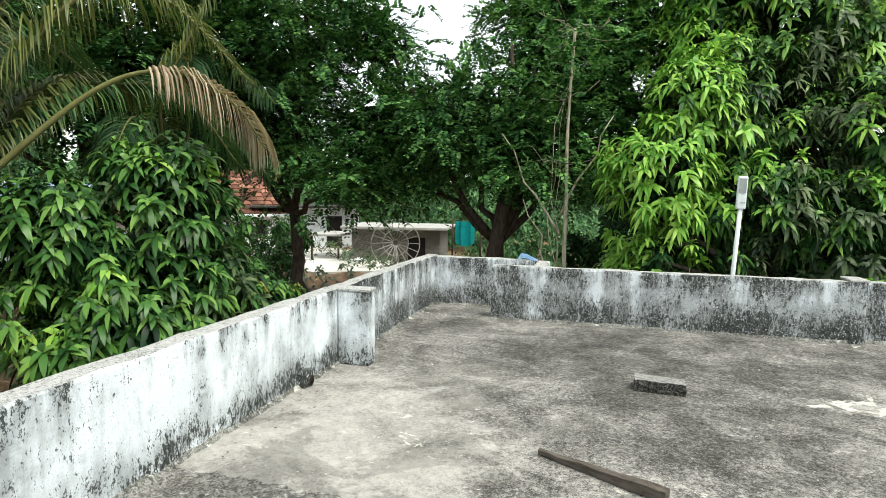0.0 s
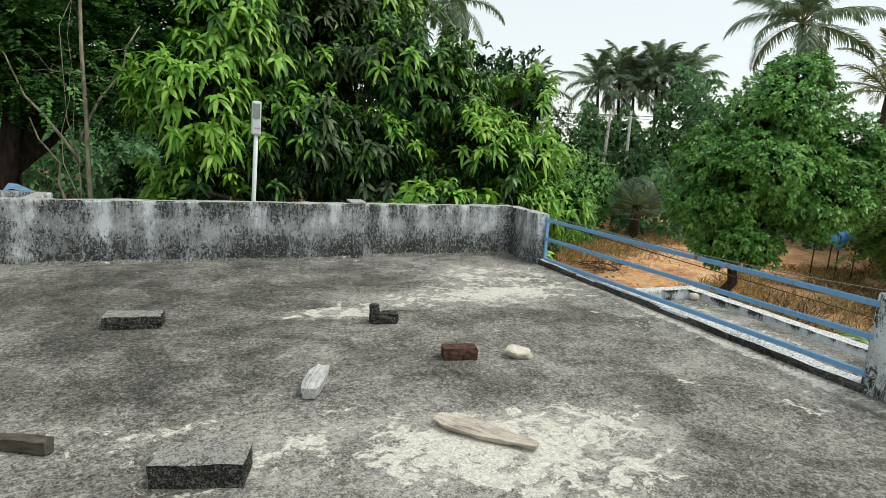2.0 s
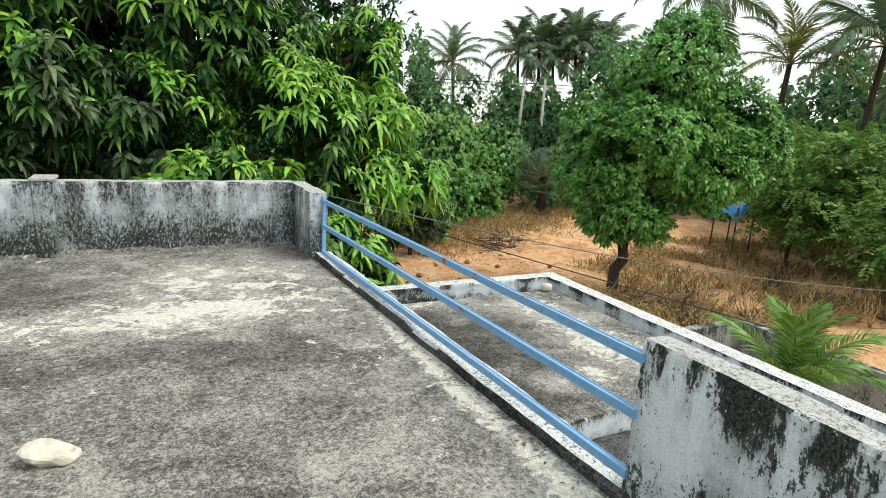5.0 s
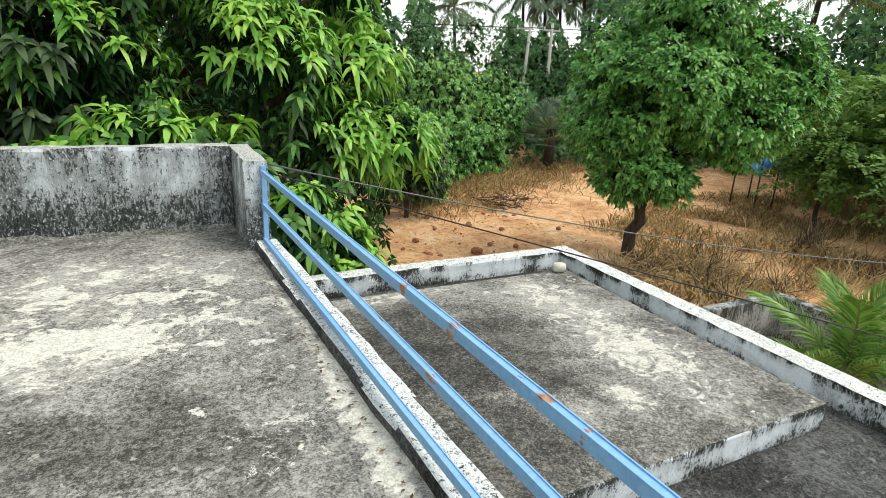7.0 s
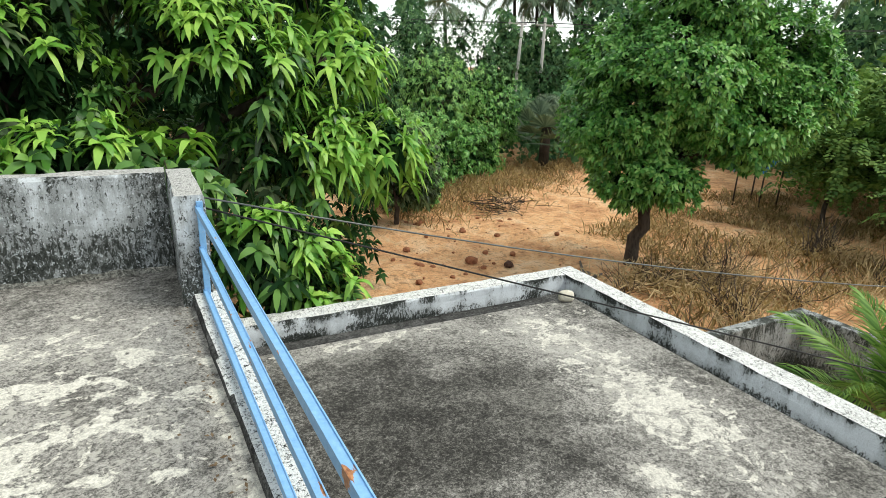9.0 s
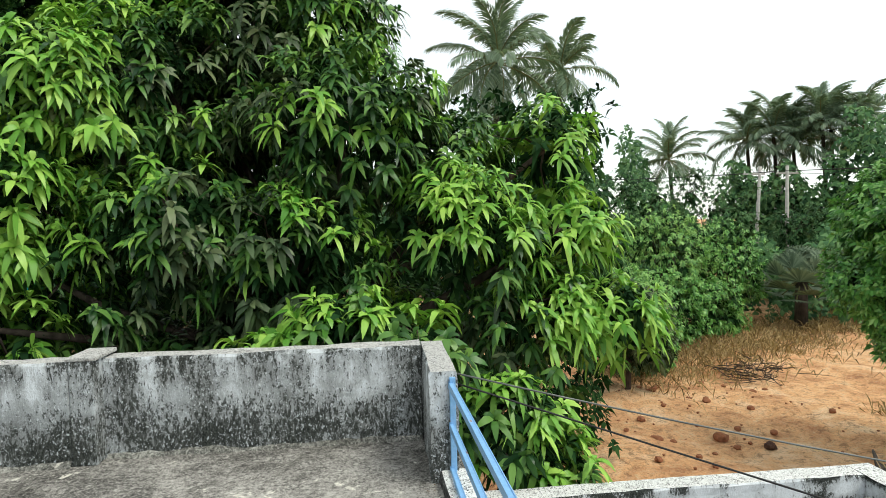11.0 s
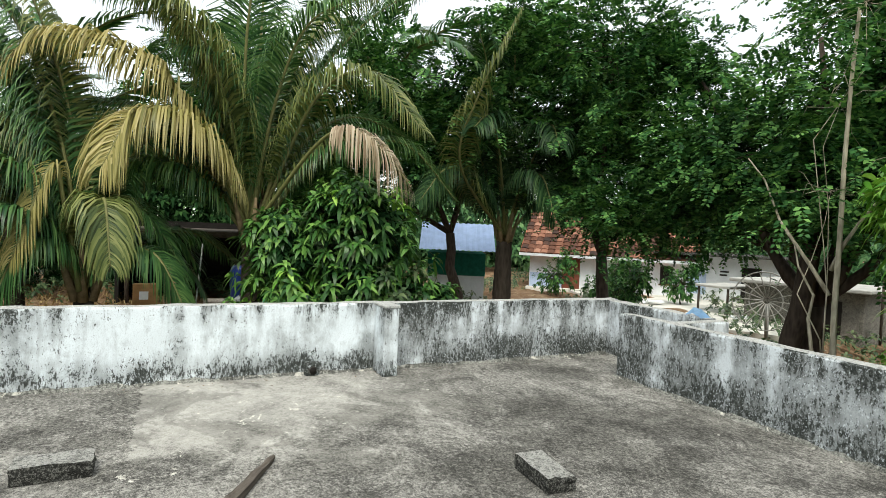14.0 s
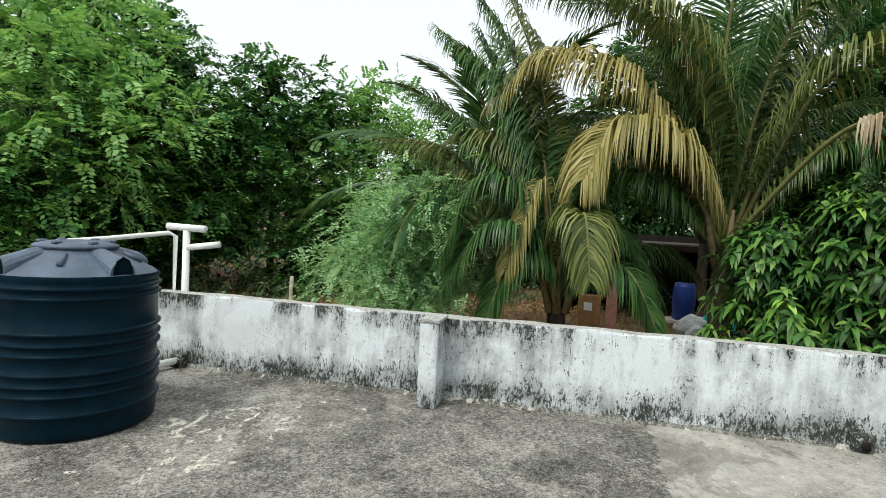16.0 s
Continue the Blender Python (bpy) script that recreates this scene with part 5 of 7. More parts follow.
def leaf_cloud(name, P, N, size, mat, label, category, per=5, width=0.5):
    """Countless leaves, as one mass."""
    g = whorls(P, N, per, size, size * width, spread=1.3, droop=0.9)
    return tagged(new(name, leaf_mesh(name, *g, mat)), label, category, kind="stuff")


def make_woods():
    """The tree line all round, past the gardens and fields."""
    sectors = ((-62, 62, 54, 10.4, 6, WOODS, 14000, 0.55), (62, 122, 38, 8.5, 6, WOODS, 5200, 0.46), (122, 168, 34, 7.6, 6, WOODS, 4800, 0.42), (168, 246, 30, 8.6, 6, WOODS, 3600, 0.42), (246, 300, 40, 6.5, 6, WOODS, 1500, 0.5))
    for a0, a1, dist, tall, deep, mat, n, size in sectors:
        a = np.radians(a0 + (a1 - a0) * rng.random(n))
        d = dist + deep * rng.random(n) + 3 * np.sin(a * 9)
        x, y = d * np.cos(a), 4 + d * np.sin(a)
        top = tall * (0.62 + 0.25 * np.sin(a * 17 + 1) + 0.2 * np.sin(a * 41 + 2) + 0.12 * np.sin(a * 90))
        z = ground_z(x, y) + (top + 2.2) * rng.random(n) ** 0.9
        N = np.stack([-np.cos(a), -np.sin(a), 0.4 + 0 * a], 1) + rng.normal(0, 0.5, (n, 3))
        leaf_cloud("far_woods", np.stack([x, y, z], 1), unit(N), size, mat, "belt of mixed trees along the horizon, haze in their leaf colour", "woods", 4, 0.5)
        # back rows in the shade-darkened leaf close the gaps
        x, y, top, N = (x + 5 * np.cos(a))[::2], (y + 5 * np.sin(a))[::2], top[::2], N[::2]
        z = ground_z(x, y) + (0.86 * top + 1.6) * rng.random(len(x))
        leaf_cloud("far_woods", np.stack([x, y, z], 1), unit(N), size * 1.7, WOODS_DEEP, "rows of trees deep in the belt, shade in their leaf colour", "woods", 4, 0.55)


make_woods()


def make_scrub():
    """Low scrub before the eastern tree line."""
    n = 5200
    a = np.radians(18 + 62 * rng.random(n))
    d = 31 + 9 * rng.random(n) + 2 * np.sin(a * 13)
    x, y = 4 + d * np.cos(a), 3 + d * np.sin(a)
    h = 2.2 + 1.6 * np.sin(a * 23) + 1.0 * np.sin(a * 61)
    z = ground_z(x, y) + np.maximum(0.7, h) * rng.random(n)
    N = unit(np.stack([-np.cos(a), -np.sin(a), 0.6 + 0 * a], 1) + rng.normal(0, 0.4, (n, 3)))
    leaf_cloud("scrub", np.stack([x, y, z], 1), N, 0.4, WOODS, "low green scrub before the tree line", "scrub", 4, 0.55)


make_scrub()


def make_plants():
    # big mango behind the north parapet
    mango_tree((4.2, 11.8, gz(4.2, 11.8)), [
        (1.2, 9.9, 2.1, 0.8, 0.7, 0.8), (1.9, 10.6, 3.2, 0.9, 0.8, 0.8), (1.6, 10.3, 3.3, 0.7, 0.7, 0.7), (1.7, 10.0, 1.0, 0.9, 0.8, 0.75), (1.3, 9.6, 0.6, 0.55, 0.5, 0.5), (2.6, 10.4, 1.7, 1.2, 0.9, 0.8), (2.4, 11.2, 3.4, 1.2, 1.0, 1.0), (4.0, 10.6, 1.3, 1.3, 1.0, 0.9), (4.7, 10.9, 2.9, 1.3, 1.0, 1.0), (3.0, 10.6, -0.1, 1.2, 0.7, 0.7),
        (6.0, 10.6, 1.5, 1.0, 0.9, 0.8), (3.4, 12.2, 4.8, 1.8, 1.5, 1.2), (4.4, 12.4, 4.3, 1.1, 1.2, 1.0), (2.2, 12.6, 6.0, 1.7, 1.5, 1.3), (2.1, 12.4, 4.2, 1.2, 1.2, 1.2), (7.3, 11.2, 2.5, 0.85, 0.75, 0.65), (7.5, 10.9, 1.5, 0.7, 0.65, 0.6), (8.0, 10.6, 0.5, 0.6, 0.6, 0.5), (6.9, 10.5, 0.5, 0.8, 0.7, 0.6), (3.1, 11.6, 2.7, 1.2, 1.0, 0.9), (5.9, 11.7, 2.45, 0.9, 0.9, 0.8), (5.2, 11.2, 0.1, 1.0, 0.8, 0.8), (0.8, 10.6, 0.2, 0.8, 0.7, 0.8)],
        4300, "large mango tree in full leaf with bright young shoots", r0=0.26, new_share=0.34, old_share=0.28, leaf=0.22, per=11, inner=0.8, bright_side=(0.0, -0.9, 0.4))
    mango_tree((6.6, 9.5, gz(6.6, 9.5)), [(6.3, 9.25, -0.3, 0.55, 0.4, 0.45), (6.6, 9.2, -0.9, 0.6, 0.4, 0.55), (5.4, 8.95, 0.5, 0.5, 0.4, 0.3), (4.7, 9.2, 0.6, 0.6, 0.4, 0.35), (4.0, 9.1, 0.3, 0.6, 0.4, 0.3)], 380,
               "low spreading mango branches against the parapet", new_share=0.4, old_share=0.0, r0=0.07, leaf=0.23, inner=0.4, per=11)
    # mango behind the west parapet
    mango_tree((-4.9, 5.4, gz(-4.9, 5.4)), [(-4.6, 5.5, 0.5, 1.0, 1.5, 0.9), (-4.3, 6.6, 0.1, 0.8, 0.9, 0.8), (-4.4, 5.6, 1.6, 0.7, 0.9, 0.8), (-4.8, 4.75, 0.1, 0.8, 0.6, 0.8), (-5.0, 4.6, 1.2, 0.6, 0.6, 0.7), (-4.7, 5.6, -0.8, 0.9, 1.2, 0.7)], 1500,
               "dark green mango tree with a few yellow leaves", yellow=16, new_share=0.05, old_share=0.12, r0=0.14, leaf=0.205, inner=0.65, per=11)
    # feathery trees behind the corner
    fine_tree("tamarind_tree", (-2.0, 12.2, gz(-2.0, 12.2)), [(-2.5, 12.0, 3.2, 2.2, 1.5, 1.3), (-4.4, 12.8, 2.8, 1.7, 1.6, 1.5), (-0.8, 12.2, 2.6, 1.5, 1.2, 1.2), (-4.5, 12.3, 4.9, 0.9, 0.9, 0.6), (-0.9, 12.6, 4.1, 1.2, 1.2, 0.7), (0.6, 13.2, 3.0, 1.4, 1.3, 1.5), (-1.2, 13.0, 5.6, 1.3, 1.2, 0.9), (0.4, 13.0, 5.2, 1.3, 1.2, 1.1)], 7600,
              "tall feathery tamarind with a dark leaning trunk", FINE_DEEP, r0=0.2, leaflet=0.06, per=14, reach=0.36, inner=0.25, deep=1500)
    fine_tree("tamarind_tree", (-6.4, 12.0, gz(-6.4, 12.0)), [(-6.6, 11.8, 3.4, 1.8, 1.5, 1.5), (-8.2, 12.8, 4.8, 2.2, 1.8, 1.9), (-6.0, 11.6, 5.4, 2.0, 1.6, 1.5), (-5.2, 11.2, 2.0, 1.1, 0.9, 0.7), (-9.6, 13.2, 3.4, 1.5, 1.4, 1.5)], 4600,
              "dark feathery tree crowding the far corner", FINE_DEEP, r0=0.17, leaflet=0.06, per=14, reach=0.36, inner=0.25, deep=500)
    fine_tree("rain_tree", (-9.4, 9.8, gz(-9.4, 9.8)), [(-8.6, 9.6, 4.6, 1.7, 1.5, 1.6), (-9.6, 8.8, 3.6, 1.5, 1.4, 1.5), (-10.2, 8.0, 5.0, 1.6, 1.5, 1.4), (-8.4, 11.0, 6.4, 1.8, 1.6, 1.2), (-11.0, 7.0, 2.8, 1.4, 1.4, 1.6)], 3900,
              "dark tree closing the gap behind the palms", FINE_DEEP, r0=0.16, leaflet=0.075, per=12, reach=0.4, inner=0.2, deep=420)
    leaner = thing("leaning_tree", -2.35, 12.06, gz(-2.35, 12.06), "dark leaning trunk that forks below the canopy", "tree")
    foot, knee = np.array((0.0, 0.0, -0.3)), np.array((0.71, -0.29, 1.74 - gz(-2.35, 12.06)))
    tubes("trunk", [(bend(foot, knee, 8, 0.03), np.linspace(0.19, 0.13, 8))], BARK, leaner, sides=10)
    for q in ((0.5, 0.2, 2.4), (-0.5, 0.5, 2.0), (0.1, -0.3, 2.8)):
        tubes("limb", [(bend(knee, knee + np.array(q), 7, 0.08), np.linspace(0.1, 0.03, 7))], BARK, leaner, sides=8)
    sapling = fine_tree("sapling", (-0.5, 10.2, gz(-0.5, 10.2)), [(-0.4, 10.1, 3.2, 0.9, 0.7, 0.8), (-0.5, 10.2, 2.2, 0.8, 0.6, 0.5), (-0.3, 10.3, 4.4, 1.0, 0.8, 0.9)], 300,
              "slender pale-barked sapling with feathery leaves", FINE, r0=0.018, barkmat=BARK_PALE, inner=0.1, leaflet=0.045, clump=8)
    tubes("leader", [(bend((0, 0, -0.2), (0.25, -0.1, 7.0), 9, 0.04), np.linspace(0.05, 0.018, 9))], BARK_PALE, sapling, sides=8)
    for q in ((-0.9, -0.3, 5.3), (0.9, 0.1, 5.6), (-0.6, 0.3, 4.2)):
        tubes("branch", [(bend((0.08, -0.03, q[2] - 1.7), q, 6, 0.06), np.linspace(0.028, 0.008, 6))], BARK_PALE, sapling, sides=6)
    # coconut palms to the west
    near_palm((-5.95, 4.3, gz(-5.95, 4.3)), "coconut palm with yellowing and dead fronds", [
        ([(-5.98, 4.24, 1.3), (-5.56, 3.41, 2.7), (-5.17, 2.64, 2.95), (-4.85, 2.23, 2.15)], PALM_YEL, dict(leaflet=1.25, hang=2.0, pairs=190, bare=0.2, width=0.03)),
        ([(-5.98, 4.19, 1.4), (-5.87, 2.98, 3.54), (-5.59, 1.66, 3.96), (-5.26, 0.93, 3.21)], PALM_YEL, dict(leaflet=1.1, hang=1.7, pairs=190, bare=0.18, width=0.028)),
        ([(-5.98, 4.21, 1.3), (-6.0, 4.08, 3.28), (-5.8, 4.08, 4.76), (-5.27, 4.25, 6.28)], PALM_GREEN, dict(leaflet=1.0, hang=1.0, bare=0.16)),
        ([(-5.99, 4.17, 1.4), (-6.35, 3.6, 3.85), (-6.67, 2.5, 5.16), (-6.69, 0.92, 5.43)], PALM_OLIVE, dict(leaflet=0.95, hang=1.4, bare=0.18)),
        ([(-5.97, 4.29, 1.3), (-5.32, 5.0, 3.39), (-4.61, 5.66, 3.83), (-3.73, 6.26, 2.89)], PALM_OLIVE, dict(leaflet=0.9, hang=1.5, bare=0.18, label="frond turning brown along its edge")),
        ([(-5.8, 4.3, 1.5), (-4.7, 4.9, 2.62), (-3.95, 5.2, 2.84), (-3.5, 5.55, 2.55), (-3.35, 5.9, 2.1)], PALM_DRY, dict(leaflet=0.85, hang=4.0, bare=0.6, pairs=80, label="dead pale brown hanging frond")),
        ([(-5.97, 4.3, 1.4), (-5.95, 4.96, 3.55), (-5.79, 5.93, 4.94), (-5.45, 7.07, 5.85)], PALM_GREEN, dict(leaflet=0.95, hang=1.1, bare=0.16)),
        ([(-6.0, 4.2, 1.4), (-6.6, 4.7, 3.6), (-7.4, 5.4, 5.0), (-8.4, 6.2, 5.6)], PALM_GREEN, dict(leaflet=0.95, hang=1.1, bare=0.16)),
        ([(-6.0, 4.2, 1.4), (-6.7, 3.8, 3.4), (-7.8, 3.2, 4.6), (-9.0, 2.6, 4.6)], PALM_GREEN, dict(leaflet=0.95, hang=1.2, bare=0.16)),
        ([(-6.0, 4.3, 1.3), (-5.5, 5.2, 2.6), (-5.0, 6.4, 2.9), (-4.7, 7.3, 2.0)], PALM_GREEN, dict(leaflet=0.85, hang=1.4, bare=0.18)),
        ([(-6.0, 4.2, 1.3), (-6.3, 3.4, 2.6), (-6.4, 2.6, 3.2), (-6.4, 1.6, 3.2)], PALM_GREEN, dict(leaflet=0.9, hang=1.4, bare=0.18)),
        ([(-6.0, 4.2, 1.4), (-6.2, 4.3, 3.8), (-6.6, 4.4, 5.4), (-7.6, 4.6, 6.4)], PALM_GREEN, dict(leaflet=1.0, hang=1.1, bare=0.16)),
        ([(-6.0, 4.2, 1.4), (-6.1, 4.7, 3.6), (-6.2, 5.5, 5.2), (-6.3, 6.8, 6.0)], PALM_OLIVE, dict(leaflet=1.0, hang=1.2, bare=0.16)),
        ([(-6.0, 4.2, 1.4), (-6.2, 3.6, 3.6), (-6.3, 2.9, 4.8), (-6.4, 1.8, 5.0)], PALM_GREEN, dict(leaflet=1.0, hang=1.4, bare=0.16)),
        ([(-6.0, 4.2, 1.4), (-6.6, 5.2, 3.0), (-7.0, 6.2, 3.6), (-7.4, 7.4, 3.4)], PALM_GREEN, dict(leaflet=0.95, hang=1.4, bare=0.16)),
        ([(-6.0, 4.2, 1.3), (-5.8, 4.9, 2.4), (-5.6, 5.5, 2.9), (-5.4, 6.3, 2.8)], PALM_OLIVE, dict(leaflet=0.85, hang=1.5, bare=0.18)),
        ([(-5.98, 4.2, 1.4), (-5.8, 3.5, 3.6), (-5.6, 2.7, 4.9), (-5.4, 1.6, 5.3)], PALM_OLIVE, dict(leaflet=0.95, hang=1.4, bare=0.16)),
        ([(-5.98, 4.2, 1.4), (-5.6, 3.8, 3.2), (-5.3, 3.3, 4.3), (-5.0, 2.6, 4.6)], PALM_OLIVE, dict(leaflet=0.95, hang=1.5, bare=0.18)),
        ([(-5.98, 4.2, 1.4), (-5.7, 4.5, 3.4), (-5.3, 4.9, 4.6), (-4.8, 5.6, 5.0)], PALM_GREEN, dict(leaflet=0.95, hang=1.3, bare=0.16)),
        ([(-5.98, 4.2, 1.4), (-5.9, 4.0, 3.0), (-5.7, 3.6, 3.9), (-5.5, 3.0, 4.0)], PALM_GREEN, dict(leaflet=0.9, hang=1.5, bare=0.18)),
        ([(-6.0, 4.2, 1.3), (-5.8, 3.3, 2.2), (-5.7, 2.5, 2.3), (-5.6, 1.9, 1.6)], PALM_GREEN, dict(leaflet=0.85, hang=1.7, bare=0.16))], 0.16, (-5.98, 4.25, 1.2))
    near_palm((-5.5, 2.0, gz(-5.5, 2.0)), "smaller coconut palm crowding beside its neighbour", [
        ([(-5.43, 1.98, 0.5), (-5.59, 1.68, 2.0), (-5.63, 1.24, 3.09), (-5.69, 0.57, 4.41)], PALM_GREEN, dict(leaflet=0.9, hang=1.1, bare=0.18)),
        ([(-5.43, 1.98, 0.5), (-5.57, 1.49, 2.23), (-5.53, 0.78, 2.83), (-5.39, -0.09, 2.46)], PALM_OLIVE, dict(leaflet=0.85, hang=1.4, bare=0.18)),
        ([(-5.43, 1.95, 0.5), (-5.14, 1.35, 1.99), (-4.92, 0.81, 2.05), (-4.71, 0.42, 0.97)], PALM_GREEN, dict(leaflet=0.8, hang=1.6, bare=0.16)),
        ([(-5.23, 1.97, 0.5), (-5.01, 1.81, 1.66), (-4.89, 1.69, 2.12), (-4.63, 1.33, 0.92)], PALM_YEL, dict(leaflet=0.6, hang=2.2, bare=0.5, pairs=70)),
        ([(-5.43, 2.02, 0.5), (-5.36, 2.34, 1.46), (-5.27, 2.72, 1.56), (-5.17, 3.22, 0.85)], PALM_GREEN, dict(leaflet=0.75, hang=1.7, bare=0.16)),
        ([(-5.63, 2.0, 0.5), (-5.96, 2.37, 2.07), (-6.17, 2.84, 2.83), (-6.35, 3.63, 3.01)], PALM_GREEN, dict(leaflet=0.85, hang=1.3, bare=0.16)),
        ([(-5.5, 2.0, 0.5), (-6.3, 1.9, 2.2), (-7.2, 1.8, 3.2), (-8.2, 1.7, 3.4)], PALM_GREEN, dict(leaflet=0.9, hang=1.2, bare=0.16)),
        ([(-5.45, 2.0, 0.5), (-5.1, 1.5, 1.4), (-4.8, 1.0, 1.5), (-4.6, 0.5, 0.6)], PALM_GREEN, dict(leaflet=0.8, hang=1.7, bare=0.16)),
        ([(-5.45, 2.0, 0.5), (-5.0, 2.2, 1.5), (-4.6, 2.3, 1.7), (-4.3, 2.4, 0.9)], PALM_OLIVE, dict(leaflet=0.75, hang=1.8, bare=0.16)),
        ([(-5.45, 2.0, 0.5), (-5.9, 1.6, 1.6), (-6.0, 1.2, 1.8), (-6.1, 0.7, 1.2)], PALM_GREEN, dict(leaflet=0.85, hang=1.6, bare=0.16)),
        ([(-5.45, 2.0, 0.5), (-5.2, 1.7, 1.1), (-4.9, 1.4, 1.1), (-4.7, 1.1, 0.3)], PALM_GREEN, dict(leaflet=0.75, hang=1.8, bare=0.16)),
        ([(-5.45, 2.0, 0.5), (-5.1, 2.5, 1.0), (-4.8, 2.9, 1.0), (-4.6, 3.3, 0.2)], PALM_GREEN, dict(leaflet=0.75, hang=1.8, bare=0.16)),
        ([(-5.45, 2.0, 0.5), (-5.8, 1.7, 2.6), (-6.1, 1.3, 3.9), (-6.6, 0.6, 4.6)], PALM_GREEN, dict(leaflet=0.95, hang=1.2, bare=0.16)),
        ([(-5.45, 2.0, 0.5), (-5.6, 1.5, 2.3), (-5.7, 0.9, 3.6), (-5.7, 0.0, 4.4)], PALM_GREEN, dict(leaflet=1.0, hang=1.3, bare=0.18, pairs=140)),
        ([(-5.45, 2.0, 0.5), (-5.6, 1.7, 2.4), (-5.8, 1.2, 3.9), (-5.8, 0.5, 5.0)], PALM_GREEN, dict(leaflet=1.0, hang=1.2, bare=0.18, pairs=140)),
        ([(-5.45, 2.0, 0.5), (-5.5, 1.3, 2.0), (-5.6, 0.5, 3.0), (-5.7, -0.4, 3.5)], PALM_GREEN, dict(leaflet=0.9, hang=1.4, bare=0.18, pairs=140)),
        ([(-5.45, 2.0, 0.5), (-5.8, 1.8, 2.6), (-6.0, 1.4, 4.1), (-6.1, 0.9, 5.2)], PALM_OLIVE, dict(leaflet=0.95, hang=1.2, bare=0.18)),
        ([(-5.45, 2.0, 0.5), (-5.6, 1.2, 1.7), (-5.8, 0.2, 2.6), (-6.0, -1.0, 2.8)], PALM_OLIVE, dict(leaflet=0.8, hang=1.5, bare=0.2)),
        ([(-5.5, 2.0, 0.5), (-5.9, 2.8, 1.2), (-6.2, 3.4, 1.3), (-6.5, 4.0, 0.9)], PALM_GREEN, dict(leaflet=0.7, hang=1.5, bare=0.16))], 0.13, (-5.45, 2.0, 0.45))
    # most fronds carry the shade-darkened leaf colour
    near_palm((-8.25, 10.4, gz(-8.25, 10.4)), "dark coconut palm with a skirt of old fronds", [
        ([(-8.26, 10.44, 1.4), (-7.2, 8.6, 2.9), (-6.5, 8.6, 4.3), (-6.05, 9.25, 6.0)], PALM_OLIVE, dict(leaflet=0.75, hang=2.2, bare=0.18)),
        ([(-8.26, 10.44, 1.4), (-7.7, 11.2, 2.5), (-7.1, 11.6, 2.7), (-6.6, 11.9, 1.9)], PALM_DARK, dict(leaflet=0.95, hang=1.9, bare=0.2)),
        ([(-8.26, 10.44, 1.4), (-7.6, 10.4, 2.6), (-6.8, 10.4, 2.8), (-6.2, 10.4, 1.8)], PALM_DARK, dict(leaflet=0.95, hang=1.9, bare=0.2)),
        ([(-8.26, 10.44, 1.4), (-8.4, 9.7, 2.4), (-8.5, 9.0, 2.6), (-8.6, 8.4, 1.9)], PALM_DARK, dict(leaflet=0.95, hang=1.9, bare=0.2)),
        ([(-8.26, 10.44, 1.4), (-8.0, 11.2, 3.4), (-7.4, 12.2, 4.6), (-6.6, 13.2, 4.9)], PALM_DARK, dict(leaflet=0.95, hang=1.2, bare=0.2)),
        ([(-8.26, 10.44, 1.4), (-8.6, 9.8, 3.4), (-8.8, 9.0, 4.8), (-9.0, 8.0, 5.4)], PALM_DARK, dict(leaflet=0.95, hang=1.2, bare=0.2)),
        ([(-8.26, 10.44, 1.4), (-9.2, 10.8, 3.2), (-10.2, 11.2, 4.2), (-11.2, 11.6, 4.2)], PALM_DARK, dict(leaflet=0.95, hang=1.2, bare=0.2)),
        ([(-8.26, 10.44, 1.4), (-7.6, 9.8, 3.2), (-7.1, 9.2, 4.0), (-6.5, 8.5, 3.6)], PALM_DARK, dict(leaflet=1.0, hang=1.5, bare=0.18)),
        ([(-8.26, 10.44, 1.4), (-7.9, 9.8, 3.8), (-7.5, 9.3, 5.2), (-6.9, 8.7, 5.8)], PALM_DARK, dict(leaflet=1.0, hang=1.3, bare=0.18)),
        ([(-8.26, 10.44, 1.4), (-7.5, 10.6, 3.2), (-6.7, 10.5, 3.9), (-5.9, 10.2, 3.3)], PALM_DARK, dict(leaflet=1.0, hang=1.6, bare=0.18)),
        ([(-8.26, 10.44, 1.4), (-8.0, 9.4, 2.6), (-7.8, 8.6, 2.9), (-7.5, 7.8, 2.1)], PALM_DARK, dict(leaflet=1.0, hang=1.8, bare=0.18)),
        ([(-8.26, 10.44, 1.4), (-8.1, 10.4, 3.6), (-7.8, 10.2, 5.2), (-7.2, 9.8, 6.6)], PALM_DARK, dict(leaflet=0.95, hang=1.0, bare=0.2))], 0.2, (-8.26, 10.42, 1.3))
    fine_tree("rain_tree", (-12.4, 5.4, gz(-12.4, 5.4)), [(-11.8, 5.2, 4.2, 1.6, 1.8, 1.3), (-12.4, 3.4, 3.6, 1.6, 1.7, 1.4), (-11.6, 6.8, 3.0, 1.5, 1.6, 1.2), (-12.6, 4.6, 5.8, 1.4, 1.6, 0.9)], 3000,
              "dark tree standing close behind the palms", FINE_DEEP, r0=0.16, leaflet=0.085, per=12, reach=0.4, inner=0.2, deep=900)
    palm((-11.5, 8.0, gz(-11.5, 8.0)), (-11.3, 8.1, 5.0), 0.15, round_crown("green", 14, 1.15, 4, 70, 100), "tall coconut palm behind the garden")
    palm((-8.8, 0.6, gz(-8.8, 0.6)), (-8.7, 0.5, 1.4), 0.15, round_crown("green", 20, 1.15, 5, 80, 85), "tall coconut palm behind the garden")
